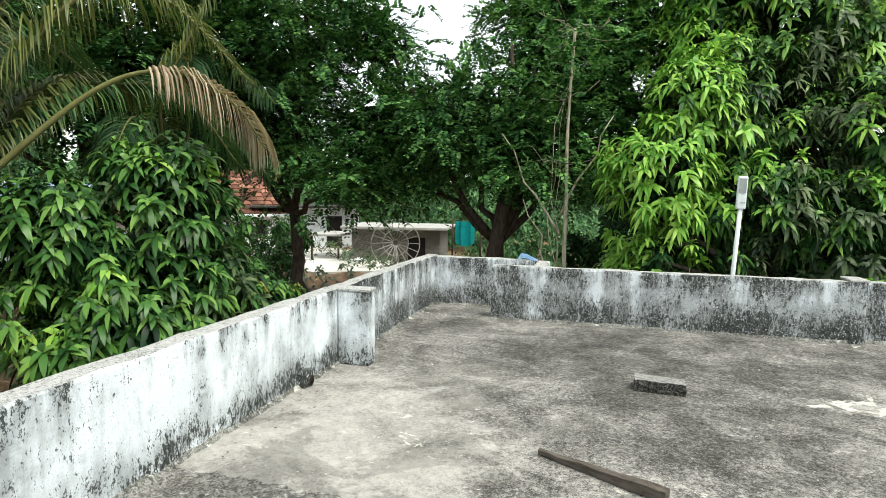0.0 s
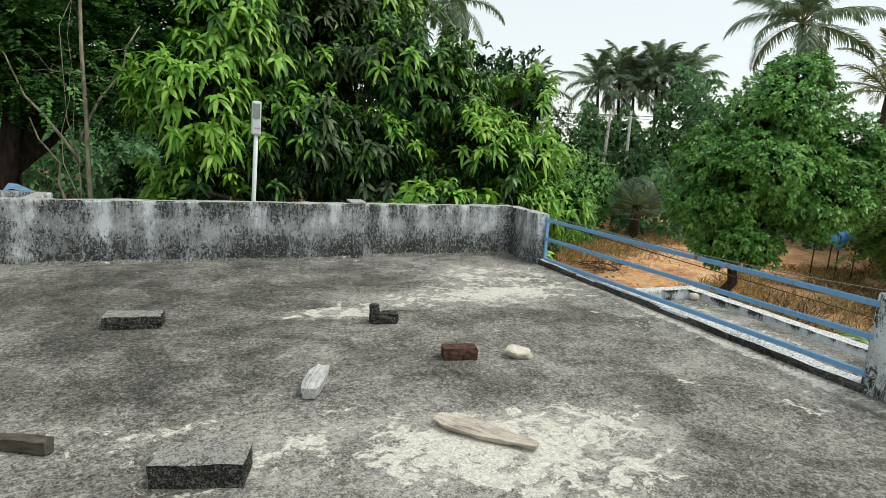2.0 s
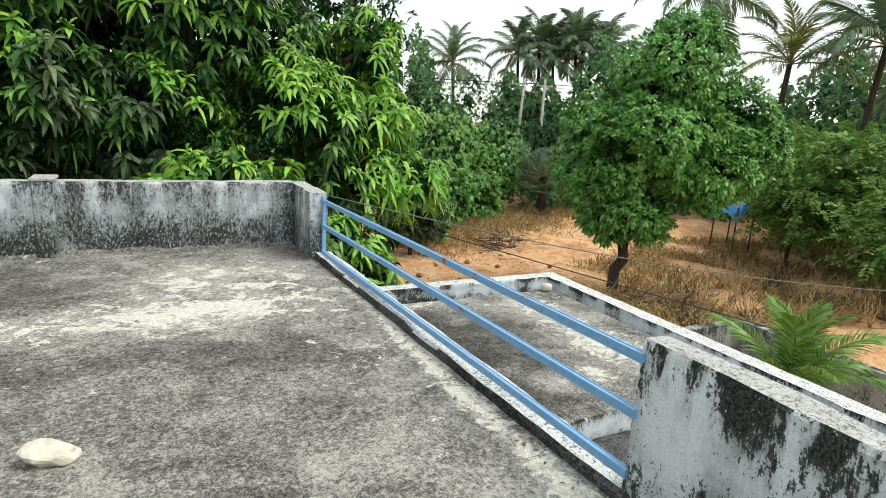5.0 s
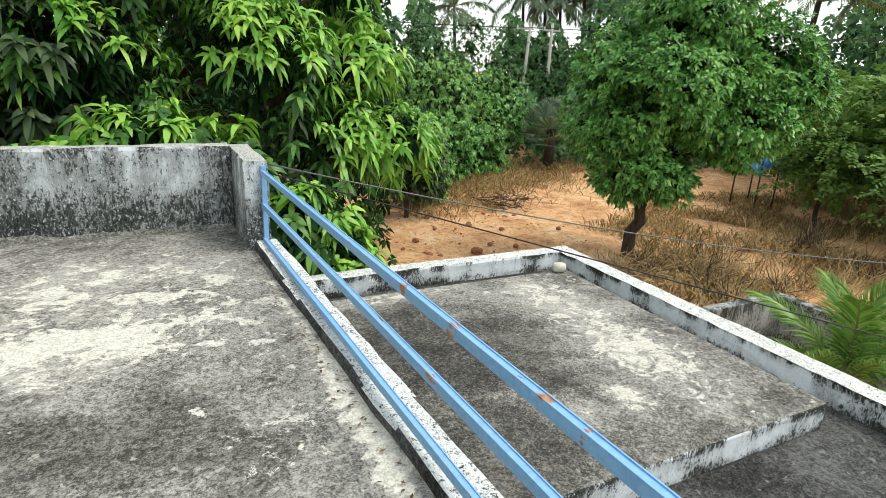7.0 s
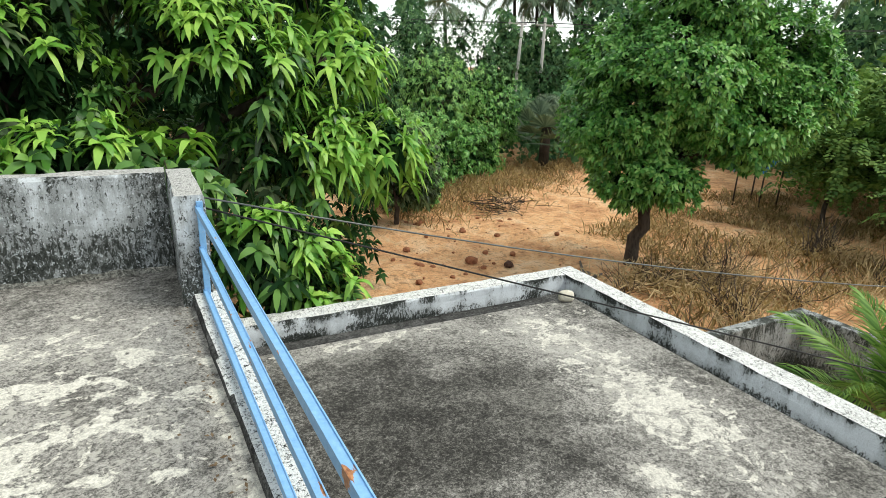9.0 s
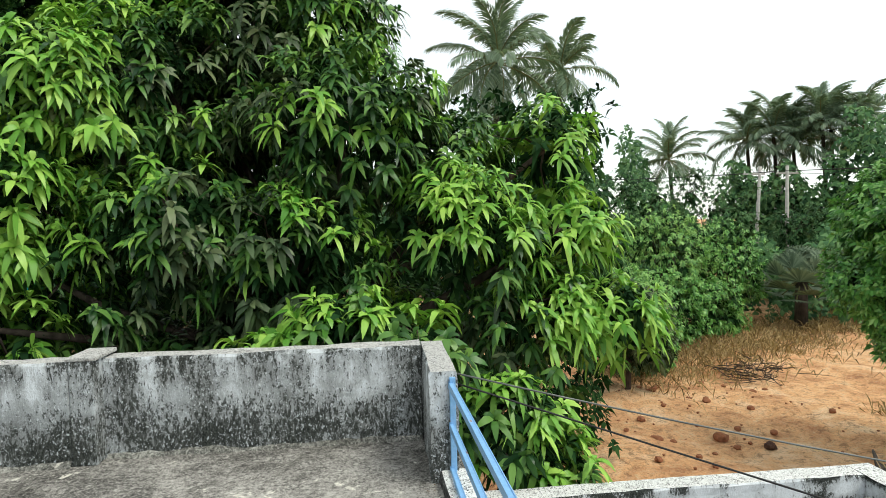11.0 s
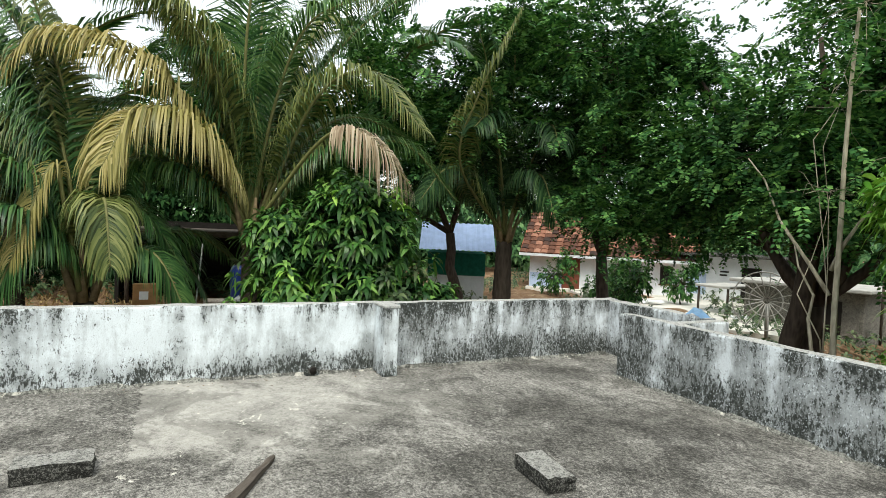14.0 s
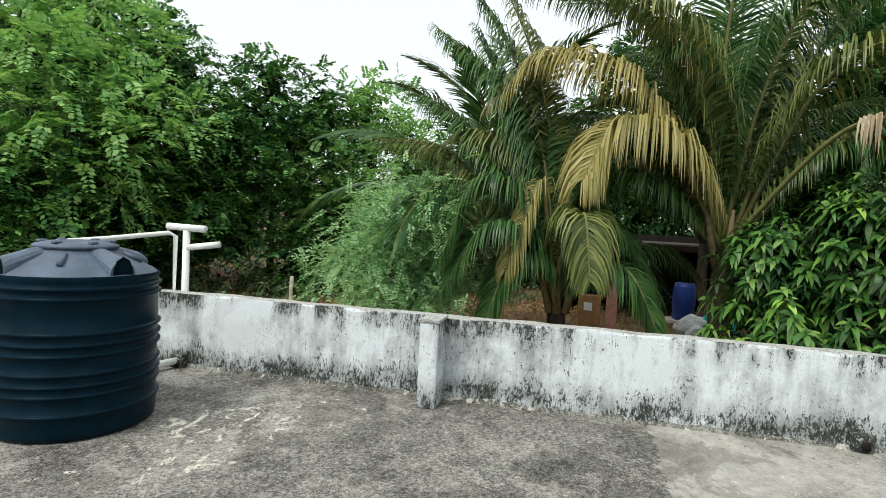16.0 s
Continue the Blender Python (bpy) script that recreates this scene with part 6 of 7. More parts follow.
    # the round tree in the field
    broad_tree("almond_tree", (15.5, 13.1, gz(15.5, 13.1)), [(15.8, 12.8, 1.3, 2.0, 2.0, 1.4), (16.1, 12.6, 2.9, 1.5, 1.5, 1.2), (14.9, 13.5, 0.2, 1.4, 1.4, 0.9), (17.0, 11.9, 0.5, 1.5, 1.5, 1.1), (15.6, 13.0, -0.8, 1.4, 1.4, 0.8), (16.3, 12.4, 3.8, 0.9, 0.9, 0.7), (17.4, 11.6, 2.0, 1.1, 1.1, 0.9), (17.1, 11.9, 1.5, 1.1, 1.1, 1.0), (17.9, 11.1, 1.2, 0.9, 0.9, 0.9), (14.7, 13.7, 1.6, 1.0, 1.0, 0.9)],
               8600, "full rounded tree with glossy green leaves in the field", ROUND, leaf=0.155, per=9, r0=0.17, inner=0.6, width=0.4, droop=0.55, deep=1100, deep_leaf=0.17)
    # bushes and far growth on the east
    for k, (x, y, z, r, mat) in enumerate(((16.5, 25.2, 0.0, 1.9, FINE_PALE), (20.4, 27.6, -0.4, 1.7, ROUND), (15.2, 23.6, -1.8, 1.5, ROUND), (13.4, 22.0, -1.5, 1.4, FINE_PALE), (17.6, 24.4, -1.9, 1.2, ROUND), (11.4, 18.0, -1.2, 1.2, MANGO_OLD), (12.8, 20.0, -2.1, 0.9, ROUND), (24.0, 35.0, 1.8, 2.8, WOODS), (27.5, 31.5, 0.0, 2.0, WOODS), (14.0, 28.0, 1.2, 2.4, WOODS), (9.6, 19.5, 0.2, 1.6, WOODS), (20.5, 36.0, 1.6, 2.8, WOODS))):
        broad_tree("bush", (x, y, gz(x, y)), [(x, y, z, r, r, r * 1.1), (x + 0.6 * r, y + 0.3, z - 0.5 * r, r * 0.7, r * 0.7, r * 0.7), (x - 0.5 * r, y, z + 0.4 * r, r * 0.6, r * 0.6, r * 0.7)], 700,
                   "rounded green bush at the edge of the field", mat, leaf=0.16, per=8, r0=0.08, category="bush", group="field bushes", inner=0.4, deep=110, deep_leaf=0.26)
    for x, y, z, r in ((24.2, 13.6, -0.4, 1.5), (26.0, 12.2, 0.4, 2.1), (28.0, 10.0, 0.2, 2.2), (28.5, 15.5, 0.2, 2.0), (23.0, 9.0, -1.0, 1.2), (31.0, 12.5, 1.0, 2.4), (31.0, 18.0, 0.6, 2.0)):
        fine_tree("thorn_tree", (x, y, gz(x, y)), [(x, y, z, r, r, r * 0.7), (x + 0.8, y - 0.5, z - 0.6, r * 0.7, r * 0.7, r * 0.5), (x - 0.7, y + 0.4, z + 0.7, r * 0.6, r * 0.6, r * 0.5)], 880,
                  "open thorny tree with fine olive foliage", THORN, leaflet=0.1, per=12, reach=0.5, r0=0.08, group="thorn trees", inner=0.2, clump=12, puff=0.5, deep=30, deep_leaf=0.22)
    # west woodland
    for k, (x, y, z, r, mat) in enumerate(((-8.6, -9.6, 3.2, 2.2, FINE_PALE), (-12.5, -9.5, 3.4, 2.6, FINE), (-9.4, -11.8, 5.4, 2.6, FINE_PALE), (-14.5, -7.6, 4.3, 2.4, FINE), (-16.5, -5.0, 3.6, 2.3, FINE_PALE), (-13.0, -9.5, 1.0, 1.8, FINE), (-17.5, -2.5, 2.0, 2.2, FINE), (-8.0, -10.6, 1.2, 1.8, FINE), (-15.4, -5.6, 1.0, 1.6, FINE), (-10.6, -9.4, 1.4, 1.6, FINE), (-13.0, -12.5, 6.0, 2.6, FINE))):
        fine_tree("woodland_tree", (x, y, gz(x, y)), [(x, y, z, r, r, r * 0.8), (x + 1.0, y - 0.8, z - 1.0, r * 0.7, r * 0.7, r * 0.8), (x - 1.0, y + 1.0, z + 0.6, r * 0.65, r * 0.65, r * 0.6), (x, y, z + r * 0.7, r * 0.6, r * 0.6, r * 0.5)], 1150,
                  "tall dense woodland tree with small leaves", mat, leaflet=0.1, per=12, reach=0.55, r0=0.12, group="woodland trees", inner=0.15, clump=14, puff=0.5, deep=80 if mat == FINE_PALE else 200, deep_leaf=0.24)
    fine_tree("acacia_bush", (-5.5, -0.5, gz(-5.5, -0.5)), [(-5.5, -0.45, 1.35, 0.55, 0.6, 0.55), (-5.5, -0.9, 0.8, 0.5, 0.4, 0.45), (-5.4, 0.0, 1.85, 0.5, 0.5, 0.35), (-5.4, -0.2, 0.5, 0.6, 0.7, 0.5), (-5.6, 0.4, 1.2, 0.5, 0.5, 0.5)], 2600, "pale feathery acacia bush behind the parapet", ACACIA, leaflet=0.028, per=20, reach=0.34, r0=0.045, category="bush", inner=0.1)
    for x, y, r in ((-11.5, 16.5, 0.8), (-13.2, 18.4, 0.9), (-9.8, 15.6, 0.7), (-15.2, 17.2, 0.9), (-8.2, 14.2, 0.7), (-12.0, 20.6, 0.7)):
        broad_tree("shrub", (x, y, gz(x, y)), [(x, y, gz(x, y) + 0.8, r, r, r * 0.9), (x + 0.4, y + 0.2, gz(x, y) + 1.5, r * 0.6, r * 0.6, r * 0.6)], 170, "loose dark shrub before the houses", FINE_DEEP, leaf=0.16, per=7, r0=0.04, category="bush", group="shrubs", inner=0.2)
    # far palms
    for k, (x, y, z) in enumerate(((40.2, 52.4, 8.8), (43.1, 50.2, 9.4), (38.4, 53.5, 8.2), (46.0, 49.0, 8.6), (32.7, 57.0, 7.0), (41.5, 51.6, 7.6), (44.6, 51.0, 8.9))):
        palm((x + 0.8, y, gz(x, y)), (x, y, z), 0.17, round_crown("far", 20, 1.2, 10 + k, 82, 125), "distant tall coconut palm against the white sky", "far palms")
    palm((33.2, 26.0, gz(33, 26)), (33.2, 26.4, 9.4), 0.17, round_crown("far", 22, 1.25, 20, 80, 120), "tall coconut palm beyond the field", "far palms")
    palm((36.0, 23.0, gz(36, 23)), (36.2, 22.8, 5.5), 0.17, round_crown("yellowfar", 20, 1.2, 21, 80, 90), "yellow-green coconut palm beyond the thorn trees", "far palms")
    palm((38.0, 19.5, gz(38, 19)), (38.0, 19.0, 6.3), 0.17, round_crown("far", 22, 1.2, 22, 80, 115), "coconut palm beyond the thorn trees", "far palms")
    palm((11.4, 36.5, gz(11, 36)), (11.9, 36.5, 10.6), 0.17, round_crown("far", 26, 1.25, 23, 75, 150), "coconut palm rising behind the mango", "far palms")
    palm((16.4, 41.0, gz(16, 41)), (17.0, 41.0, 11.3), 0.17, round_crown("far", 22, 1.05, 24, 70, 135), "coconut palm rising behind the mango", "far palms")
    palm((12.7, 6.2, gz(12.7, 6.2)), (12.65, 6.2, -2.4), 0.12, round_crown("young", 15, 0.46, 30, 82, 66), "young coconut palm beside the boundary wall", "young palms")
    # fan palm at the field's edge
    t = thing("palmyra_palm", 21.75, 25.0, gz(21.75, 25), "young fan palm with stiff grey-green leaves", "palm")
    tubes("trunk", [([(0, 0, -0.3), (0, 0, 2.1)], (0.26, 0.22))], PALM_BARK, t, sides=10)
    bl, fn = [], []
    for k in range(34):
        a, el = k * 2.399, 1.4 - 2.4 * k / 34
        d = np.array([math.cos(a) * math.cos(el), math.sin(a) * math.cos(el), math.sin(el)])
        c = np.array([0, 0, 2.0]) + d * 0.95
        sd = unit(np.cross(d, np.array([0, 0, 1.0])))
        upv = np.cross(sd, d)
        th = np.linspace(-1.25, 1.25, 17)
        base = np.repeat(c[None], 17, 0)
        out = np.cos(th)[:, None] * (0.45 * d + 0.9 * upv) + np.sin(th)[:, None] * sd
        f = mesh_part("fan", leaf_mesh("fan", base, out, np.repeat((0.9 * d - 0.45 * upv)[None], 17, 0), 0.95, 0.12, 0.25, FAN), t)
        tubes("stalk", [([np.array([0, 0, 2.0]), c], 0.025)], RACHIS, f, sides=5)


make_plants()


def make_grass():
    """Dry grass, weeds and undergrowth that nobody could count."""
    def blades(name, x, y, tall, mat, label):
        n = len(x)
        p = np.stack([x, y, ground_z(x, y) - 0.05], 1)
        out = unit(np.stack([rng.normal(0, 0.45, n), rng.normal(0, 0.45, n), np.ones(n)], 1))
        L = tall * (0.5 + rng.random(n))
        me = leaf_mesh(name, p, out, rng.normal(size=(n, 3)), L, 0.02 + 0.02 * rng.random(n), 0.5 + 0.8 * rng.random(n), mat)
        tagged(new(name, me), label, "grass", kind="stuff")
    n = 34000
    u, w = rng.random(n), rng.random(n)
    x, y = 12.5 + 19 * u, 7.5 + 12 * w + 2 * np.sin(6 * u)
    k = (np.hypot(x - 13.5, y - 14.5) > 2.6) & (np.sin(x * 1.3) * np.cos(y * 1.1) > -0.35) & (y < 8.2 + 0.45 * x)
    blades("dry_grass", x[k], y[k], 0.68, DRY_GRASS, "tall dry brown grass over the field")
    n = 9000
    a = rng.random(n)
    blades("field_edge_grass", 12 + 14 * a + rng.normal(0, 0.6, n), 20.0 + 7 * a + rng.normal(0, 1.3, n), 0.75, DRY_GRASS, "tall dry weeds along the field edge")
    # undergrowth to the west and north
    n = 5200
    x, y = -24 + 21 * rng.random(n), -15 + 40 * rng.random(n)
    k = (x < -3.2) & ~((x < -8) & (y > 7.5) & (y < 24) & (np.sin(x + y) > -0.4)) & ~((x < -7) & (x > -15) & (y > -5) & (y < 4)) & ~((x > -14) & (y > 2) & (y < 5.5) & (x < -8.5))
    x, y = x[k], y[k]
    P = np.stack([x, y, ground_z(x, y) + 0.1 + 0.5 * rng.random(len(x))], 1)
    leaf_cloud("undergrowth", P, unit(np.stack([0.4 + 0 * x, 0 * x, 1 + 0 * x], 1)), 0.2, MANGO_OLD, "tangled low undergrowth between the trees", "undergrowth", 7, 0.4)
    n = 7000
    x, y = -20 + 13 * rng.random(n), -14 + 18 * rng.random(n)
    blades("dry_undergrowth", x, y, 0.5, DRY_GRASS, "dry brown stalks on the wood's floor")
    n = 2600
    x, y = -15 + 18 * rng.random(n), 25.5 + 6 * rng.random(n)
    P = np.stack([x, y, ground_z(x, y) + 3.0 * rng.random(n) ** 1.2], 1)
    leaf_cloud("hedge", P, unit(rng.normal(size=(n, 3)) + np.array([0.2, -1.0, 0.4])), 0.32, WOODS, "unkempt green hedge beyond the yard", "hedge", 6, 0.45)
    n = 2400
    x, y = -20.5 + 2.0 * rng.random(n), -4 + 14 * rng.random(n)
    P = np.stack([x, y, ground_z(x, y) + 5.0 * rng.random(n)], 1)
    leaf_cloud("thicket", P, unit(rng.normal(size=(n, 3)) + np.array([1.0, 0, 0.3])), 0.34, MANGO_DEEP, "dense thicket behind the palm garden, leaf colour darkened for shade", "thicket", 7, 0.4)
    # thicket behind the northern trees, its shade put into the dark leaf colour
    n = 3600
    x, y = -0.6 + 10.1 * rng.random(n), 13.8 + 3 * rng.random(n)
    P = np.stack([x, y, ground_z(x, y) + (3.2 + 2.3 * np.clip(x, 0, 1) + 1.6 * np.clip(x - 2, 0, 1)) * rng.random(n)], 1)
    leaf_cloud("thicket", P, unit(rng.normal(size=(n, 3)) + np.array([0, -1.0, 0.3])), 0.24, MANGO_DEEP, "dense thicket behind the mango trees, leaf colour darkened for shade", "thicket", 7, 0.35)


make_grass()


# ---- village to the north-west ----
def make_village():
    g = -1.0
    # tiled house: local x runs along its front
    A, B = Vector((-18.3, 18.0, g)), Vector((-13.6, 22.9, g))
    L = (B - A).length
    t = new("tiled_house")
    t.matrix_world = pose(A.x, A.y, A.z, 0, 0, math.degrees(math.atan2(B.y - A.y, B.x - A.x)))
    tagged(t, "small whitewashed house with a red clay-tile roof", "house")
    part("wall", box(bmesh.new(), 0, L, 0.0, 4.4, -0.4, 1.75), PLASTER, t)
    part("plinth", box(bmesh.new(), -0.1, L + 0.1, -0.35, 0.0, -0.4, 0.12, 0.02), YARD, t)
    part("dado", box(bmesh.new(), 0.02, 1.55, -0.012, 0.0, 0.12, 0.75), BLUE_PLASTER, t, "pale blue wash below")
    d = part("door", box(bmesh.new(), 1.55, 2.25, -0.03, 0.01, 0.12, 1.6, 0.01), DOOR_BROWN, t, "brown painted double door")
    part("door_frame", box(bmesh.new(), 1.48, 1.55, -0.05, 0.02, 0.12, 1.66), DOOR_BROWN, d)
    for x0 in (5.6,):
        w = part("window", box(bmesh.new(), x0, x0 + 0.5, -0.02, 0.01, 0.6, 1.35), DARK_ROOM, t)
        part("window_frame", box(bmesh.new(), x0 - 0.05, x0 + 0.55, -0.035, -0.021, 0.54, 0.6), DOOR_BROWN, w)
    part("eave_board", box(bmesh.new(), -0.4, L + 0.4, -0.62, -0.56, 1.52, 1.64), PLASTER, t)
    bm = bmesh.new()
    vs = [bm.verts.new(p) for p in ((-0.4, -0.6, 1.6), (L + 0.4, -0.6, 1.6), (L + 0.4, 2.2, 3.5), (-0.4, 2.2, 3.5), (-0.4, 5.0, 1.6), (L + 0.4, 5.0, 1.6))]
    for f in ((0, 1, 2, 3), (3, 2, 5, 4), (0, 3, 4), (1, 5, 2), (0, 4, 5, 1)):
        bm.faces.new([vs[k] for k in f])
    roof = part("roof", bm, TILE, t)
    # tiles in courses
    tile = bmesh.new()
    n = 6
    for k in range(n):
        a0, a1 = math.pi * k / n, math.pi * (k + 1) / n
        p = [(0.155 * math.cos(a), 0.055 * math.sin(a)) for a in (a0, a1)]
        q = [tile.verts.new((p[0][0], 0, p[0][1] + 0.03)), tile.verts.new((p[1][0], 0, p[1][1] + 0.03)), tile.verts.new((p[1][0], 0.34, p[1][1])), tile.verts.new((p[0][0], 0.34, p[0][1]))]
        tile.faces.new(q)
        tile.faces.new([tile.verts.new((p[0][0], 0, 0)), tile.verts.new((p[1][0], 0, 0)), q[1], q[0]])
    tm = bpy.data.meshes.new("roof_tile")
    tile.to_mesh(tm)
    tile.free()
    tm.materials.append(TILE_ONE)
    slope = math.degrees(math.atan2(1.9, 2.8))
    rows, cols = 11, int((L + 0.7) / 0.3)
    for i in range(rows):
        for j in range(cols):
            ob = new("roof_tile", tm)
            ob.parent = roof
            f = (i + 0.05) / rows
            ob.matrix_basis = pose(-0.22 + j * 0.305 + rng.normal(0, 0.012), -0.62 + 2.8 * f, 1.62 + 1.9 * f, slope + rng.normal(0, 1.5), 0, rng.normal(0, 1.5))
    # hut with a tin roof
    h = thing("tin_roof_hut", -13.5, 11.8, -1.0, "white hut with a pale blue tin roof and a green net", "hut", rz=64)
    part("wall", box(bmesh.new(), -0.95, 0.95, 0.0, 2.0, -0.4, 1.0), PLASTER, h)
    part("net_band", box(bmesh.new(), -0.97, 0.97, -0.02, 2.02, 1.0, 1.75), GREEN_CLOTH, h, "dark green netting")
    bm = bmesh.new()
    n = 26
    prev = None
    for k in range(n + 1):
        x, zz = -1.25 + 2.5 * k / n, 0.025 * (k % 2)
        row = [bm.verts.new((x, -0.55, 1.85 + zz)), bm.verts.new((x, 1.0, 2.75 + zz)), bm.verts.new((x, 2.5, 1.85 + zz))]
        if prev:
            bm.faces.new((prev[0], row[0], row[1], prev[1])), bm.faces.new((prev[1], row[1], row[2], prev[2]))
        prev = row
    part("roof", bm, TIN, h, "corrugated pale blue sheets")
    # pale yard and its rubbish
    bm = bmesh.new()
    vs = [bm.verts.new(p) for p in ((-20.5, 20.3, -0.93), (-8.5, 16.5, -0.93), (-5.6, 18.2, -0.93), (-9.4, 23.0, -0.93), (-14.6, 25.0, -0.93))]
    bm.faces.new(vs)
    r = bmesh.ops.extrude_face_region(bm, geom=list(bm.faces))
    for v in r["geom"]:
        if isinstance(v, bmesh.types.BMVert):
            v.co.z -= 0.9
    tagged(part("yard", bm, YARD), "pale swept concrete yard before the houses", "pavement", kind="structure")
    # second house with a stencilled wall
    b = thing("white_house", -12.6, 23.6, -1.0, "low white house with open dark doorway", "house", rz=35)
    part("wall", box(bmesh.new(), -2.2, 2.2, 0.0, 3.0, -0.5, 1.9), PLASTER, b)
    # thin black panel for the unlit room behind the opening
    part("doorway", box(bmesh.new(), 0.7, 1.4, -0.02, 0.02, -0.1, 1.5), DARK_ROOM, b)
    part("blue_band", box(bmesh.new(), -2.2, -0.6, -0.015, 0.0, 0.3, 1.2), BLUE_PLASTER, b, "pale blue painted panel")
    for k, w in enumerate((0.34, 0.28)):
        part("stencil_bar", box(bmesh.new(), -0.1, -0.1 + w, -0.012, 0.0, 1.25 - 0.14 * k, 1.32 - 0.14 * k), WIRE, b, "dark unreadable lettering")
    bm = bmesh.new()
    box(bm, -2.6, 2.6, -0.9, 3.4, 1.9, 2.0, 0.02)
    part("roof", bm, CONCRETE, b)
    # rubble hut with a slab roof
    r = thing("stone_hut", -7.3, 20.4, -1.0, "low grey rubble-stone hut under a grey slab roof", "hut", rz=8)
    part("wall", box(bmesh.new(), -1.7, 1.7, 0.0, 2.2, -0.3, 1.25, 0.03, 2), RUBBLE, r)
    # opening drawn as a panel in the colour of shade
    part("doorway", box(bmesh.new(), 0.5, 1.15, -0.02, 0.03, -0.2, 0.95, 0.01), DARK_ROOM, r)
    part("roof", box(bmesh.new(), -2.0, 2.0, -0.45, 2.5, 1.25, 1.36, 0.03, 2), POLE, r)
    part("lean_to_roof", box(bmesh.new(), -3.3, -2.02, -0.3, 1.6, 0.95, 1.03, 0.02), POLE, r, "grey sheet lean-to")
    for px in (-3.2, -2.15):
        tubes("post", [([(px, -0.2, -0.3), (px, -0.2, 0.95)], 0.04)], BARK, r, sides=7)
    # dish aerial
    d = thing("dish_aerial", -6.0, 17.0, -0.95, "old grey mesh satellite dish on a short post", "satellite dish", rz=20)
    tubes("post", [([(0, 0.2, 0), (0, 0.15, 0.9)], 0.05)], POLE, d)
    ring = []
    for k in range(18):
        a = k * math.tau / 18
        tubes("rib", [([(0.08 * math.cos(a), 0.05, 1.0 + 0.08 * math.sin(a)), (0.4 * math.cos(a), -0.04, 1.0 + 0.4 * math.sin(a)), (0.75 * math.cos(a), -0.22, 1.0 + 0.75 * math.sin(a))], 0.014)], POLE, d, sides=5)
    for rr, yy in ((0.4, -0.04), (0.75, -0.22)):
        a = np.linspace(0, math.tau, 37)
        tubes("hoop", [(np.stack([rr * np.cos(a), np.full(37, yy), 1.0 + rr * np.sin(a)], 1), 0.016)], POLE, d, sides=5)
    # cloth on a line
    c = thing("turquoise_cloth", -5.0, 20.5, -0.9, "turquoise cloth hung between dark posts", "cloth")
    bm = bmesh.new()
    gridv = [[bm.verts.new((0.12 * i, 0.05 * math.sin(2.2 * i), 1.5 - 0.11 * j * (1 + 0.12 * i * (6 - i) / 6))) for j in range(8)] for i in range(7)]
    for i in range(6):
        for j in range(7):
            bm.faces.new((gridv[i][j], gridv[i + 1][j], gridv[i + 1][j + 1], gridv[i][j + 1]))
    bmesh.ops.solidify(bm, geom=list(bm.faces), thickness=0.01)
    part("cloth", bm, TURQUOISE, c)
    for x0 in (-0.1, 0.95):
        tubes("post", [([(x0, 0, -0.2), (x0, 0, 1.6)], 0.035)], BARK, c, sides=7)
    # white sheets on the ground
    for k, (x, y, w) in enumerate(((-8.4, 14.4, 0.9), (-9.6, 15.2, 1.1), (-12.2, 19.4, 0.8), (-8.2, 19.0, 0.5))):
        bm = bmesh.new()
        bmesh.ops.create_grid(bm, x_segments=8, y_segments=6, size=0.5)
        for v in bm.verts:
            v.co = Vector((v.co.x * w, v.co.y * w * 0.6, 0.16 + 0.13 * noise.noise(v.co * 4 + Vector((k, 0, 0)))))
        bmesh.ops.solidify(bm, geom=list(bm.faces), thickness=0.02)
        ob = part("white_sheet", bm, PLASTER)
        ob.matrix_world = pose(x, y, gz(x, y) + 0.05, 0, 0, 25 * k)
        tagged(ob, "crumpled white sheet lying on the ground", "sheet", "white sheets")
    # open shed under the palms
    sh = thing("shed", -14.6, 4.4, -1.0, "dark open shed with a thatched roof", "shed", rz=92)
    # walls coloured nearly black to imitate the shade within
    part("back_wall", box(bmesh.new(), -2.6, 2.6, 3.0, 3.2, -0.4, 2.4), DARK_ROOM, sh)
    part("side_wall", box(bmesh.new(), -2.7, -2.6, 0.2, 3.2, -0.4, 2.4), DARK_ROOM, sh)
    part("side_wall", box(bmesh.new(), 2.6, 2.7, 0.2, 3.2, -0.4, 2.4), DARK_ROOM, sh)
    bm = bmesh.new()
    box(bm, -3.0, 3.0, -0.5, 3.5, 2.0, 2.2, 0.03)
    part("roof", bm, DARK_WOOD, sh)
    for x0 in (-2.4, 2.4):
        tubes("post", [([(x0, 0, -0.3), (x0, 0, 2.0)], 0.06)], BARK, sh)
    p = thing("pink_door_leaf", -10.47, 3.08, -1.0, "faded pink door leaf standing upright", "door", rz=90)
    part("leaf", box(bmesh.new(), -0.12, 0.12, -0.02, 0.02, -0.05, 1.75, 0.006), PINK, p)
    part("rail", box(bmesh.new(), -0.1, 0.1, -0.03, -0.021, 0.8, 0.9, 0.004), PINK, p)
    y = thing("ochre_wall_stub", -10.5, 2.6, -1.0, "short ochre painted wall with a white notice", "wall stub", rz=90)
    part("wall", box(bmesh.new(), -0.25, 0.25, -0.08, 0.08, -0.3, 1.05, 0.02), YELLOW, y)
    part("notice", box(bmesh.new(), -0.12, 0.06, -0.088, -0.081, 0.7, 0.88), PLASTER, y)
    br = thing("plastic_barrel", -10.6, 4.6, -0.35, "dark blue plastic drum on a low plank table", "barrel")
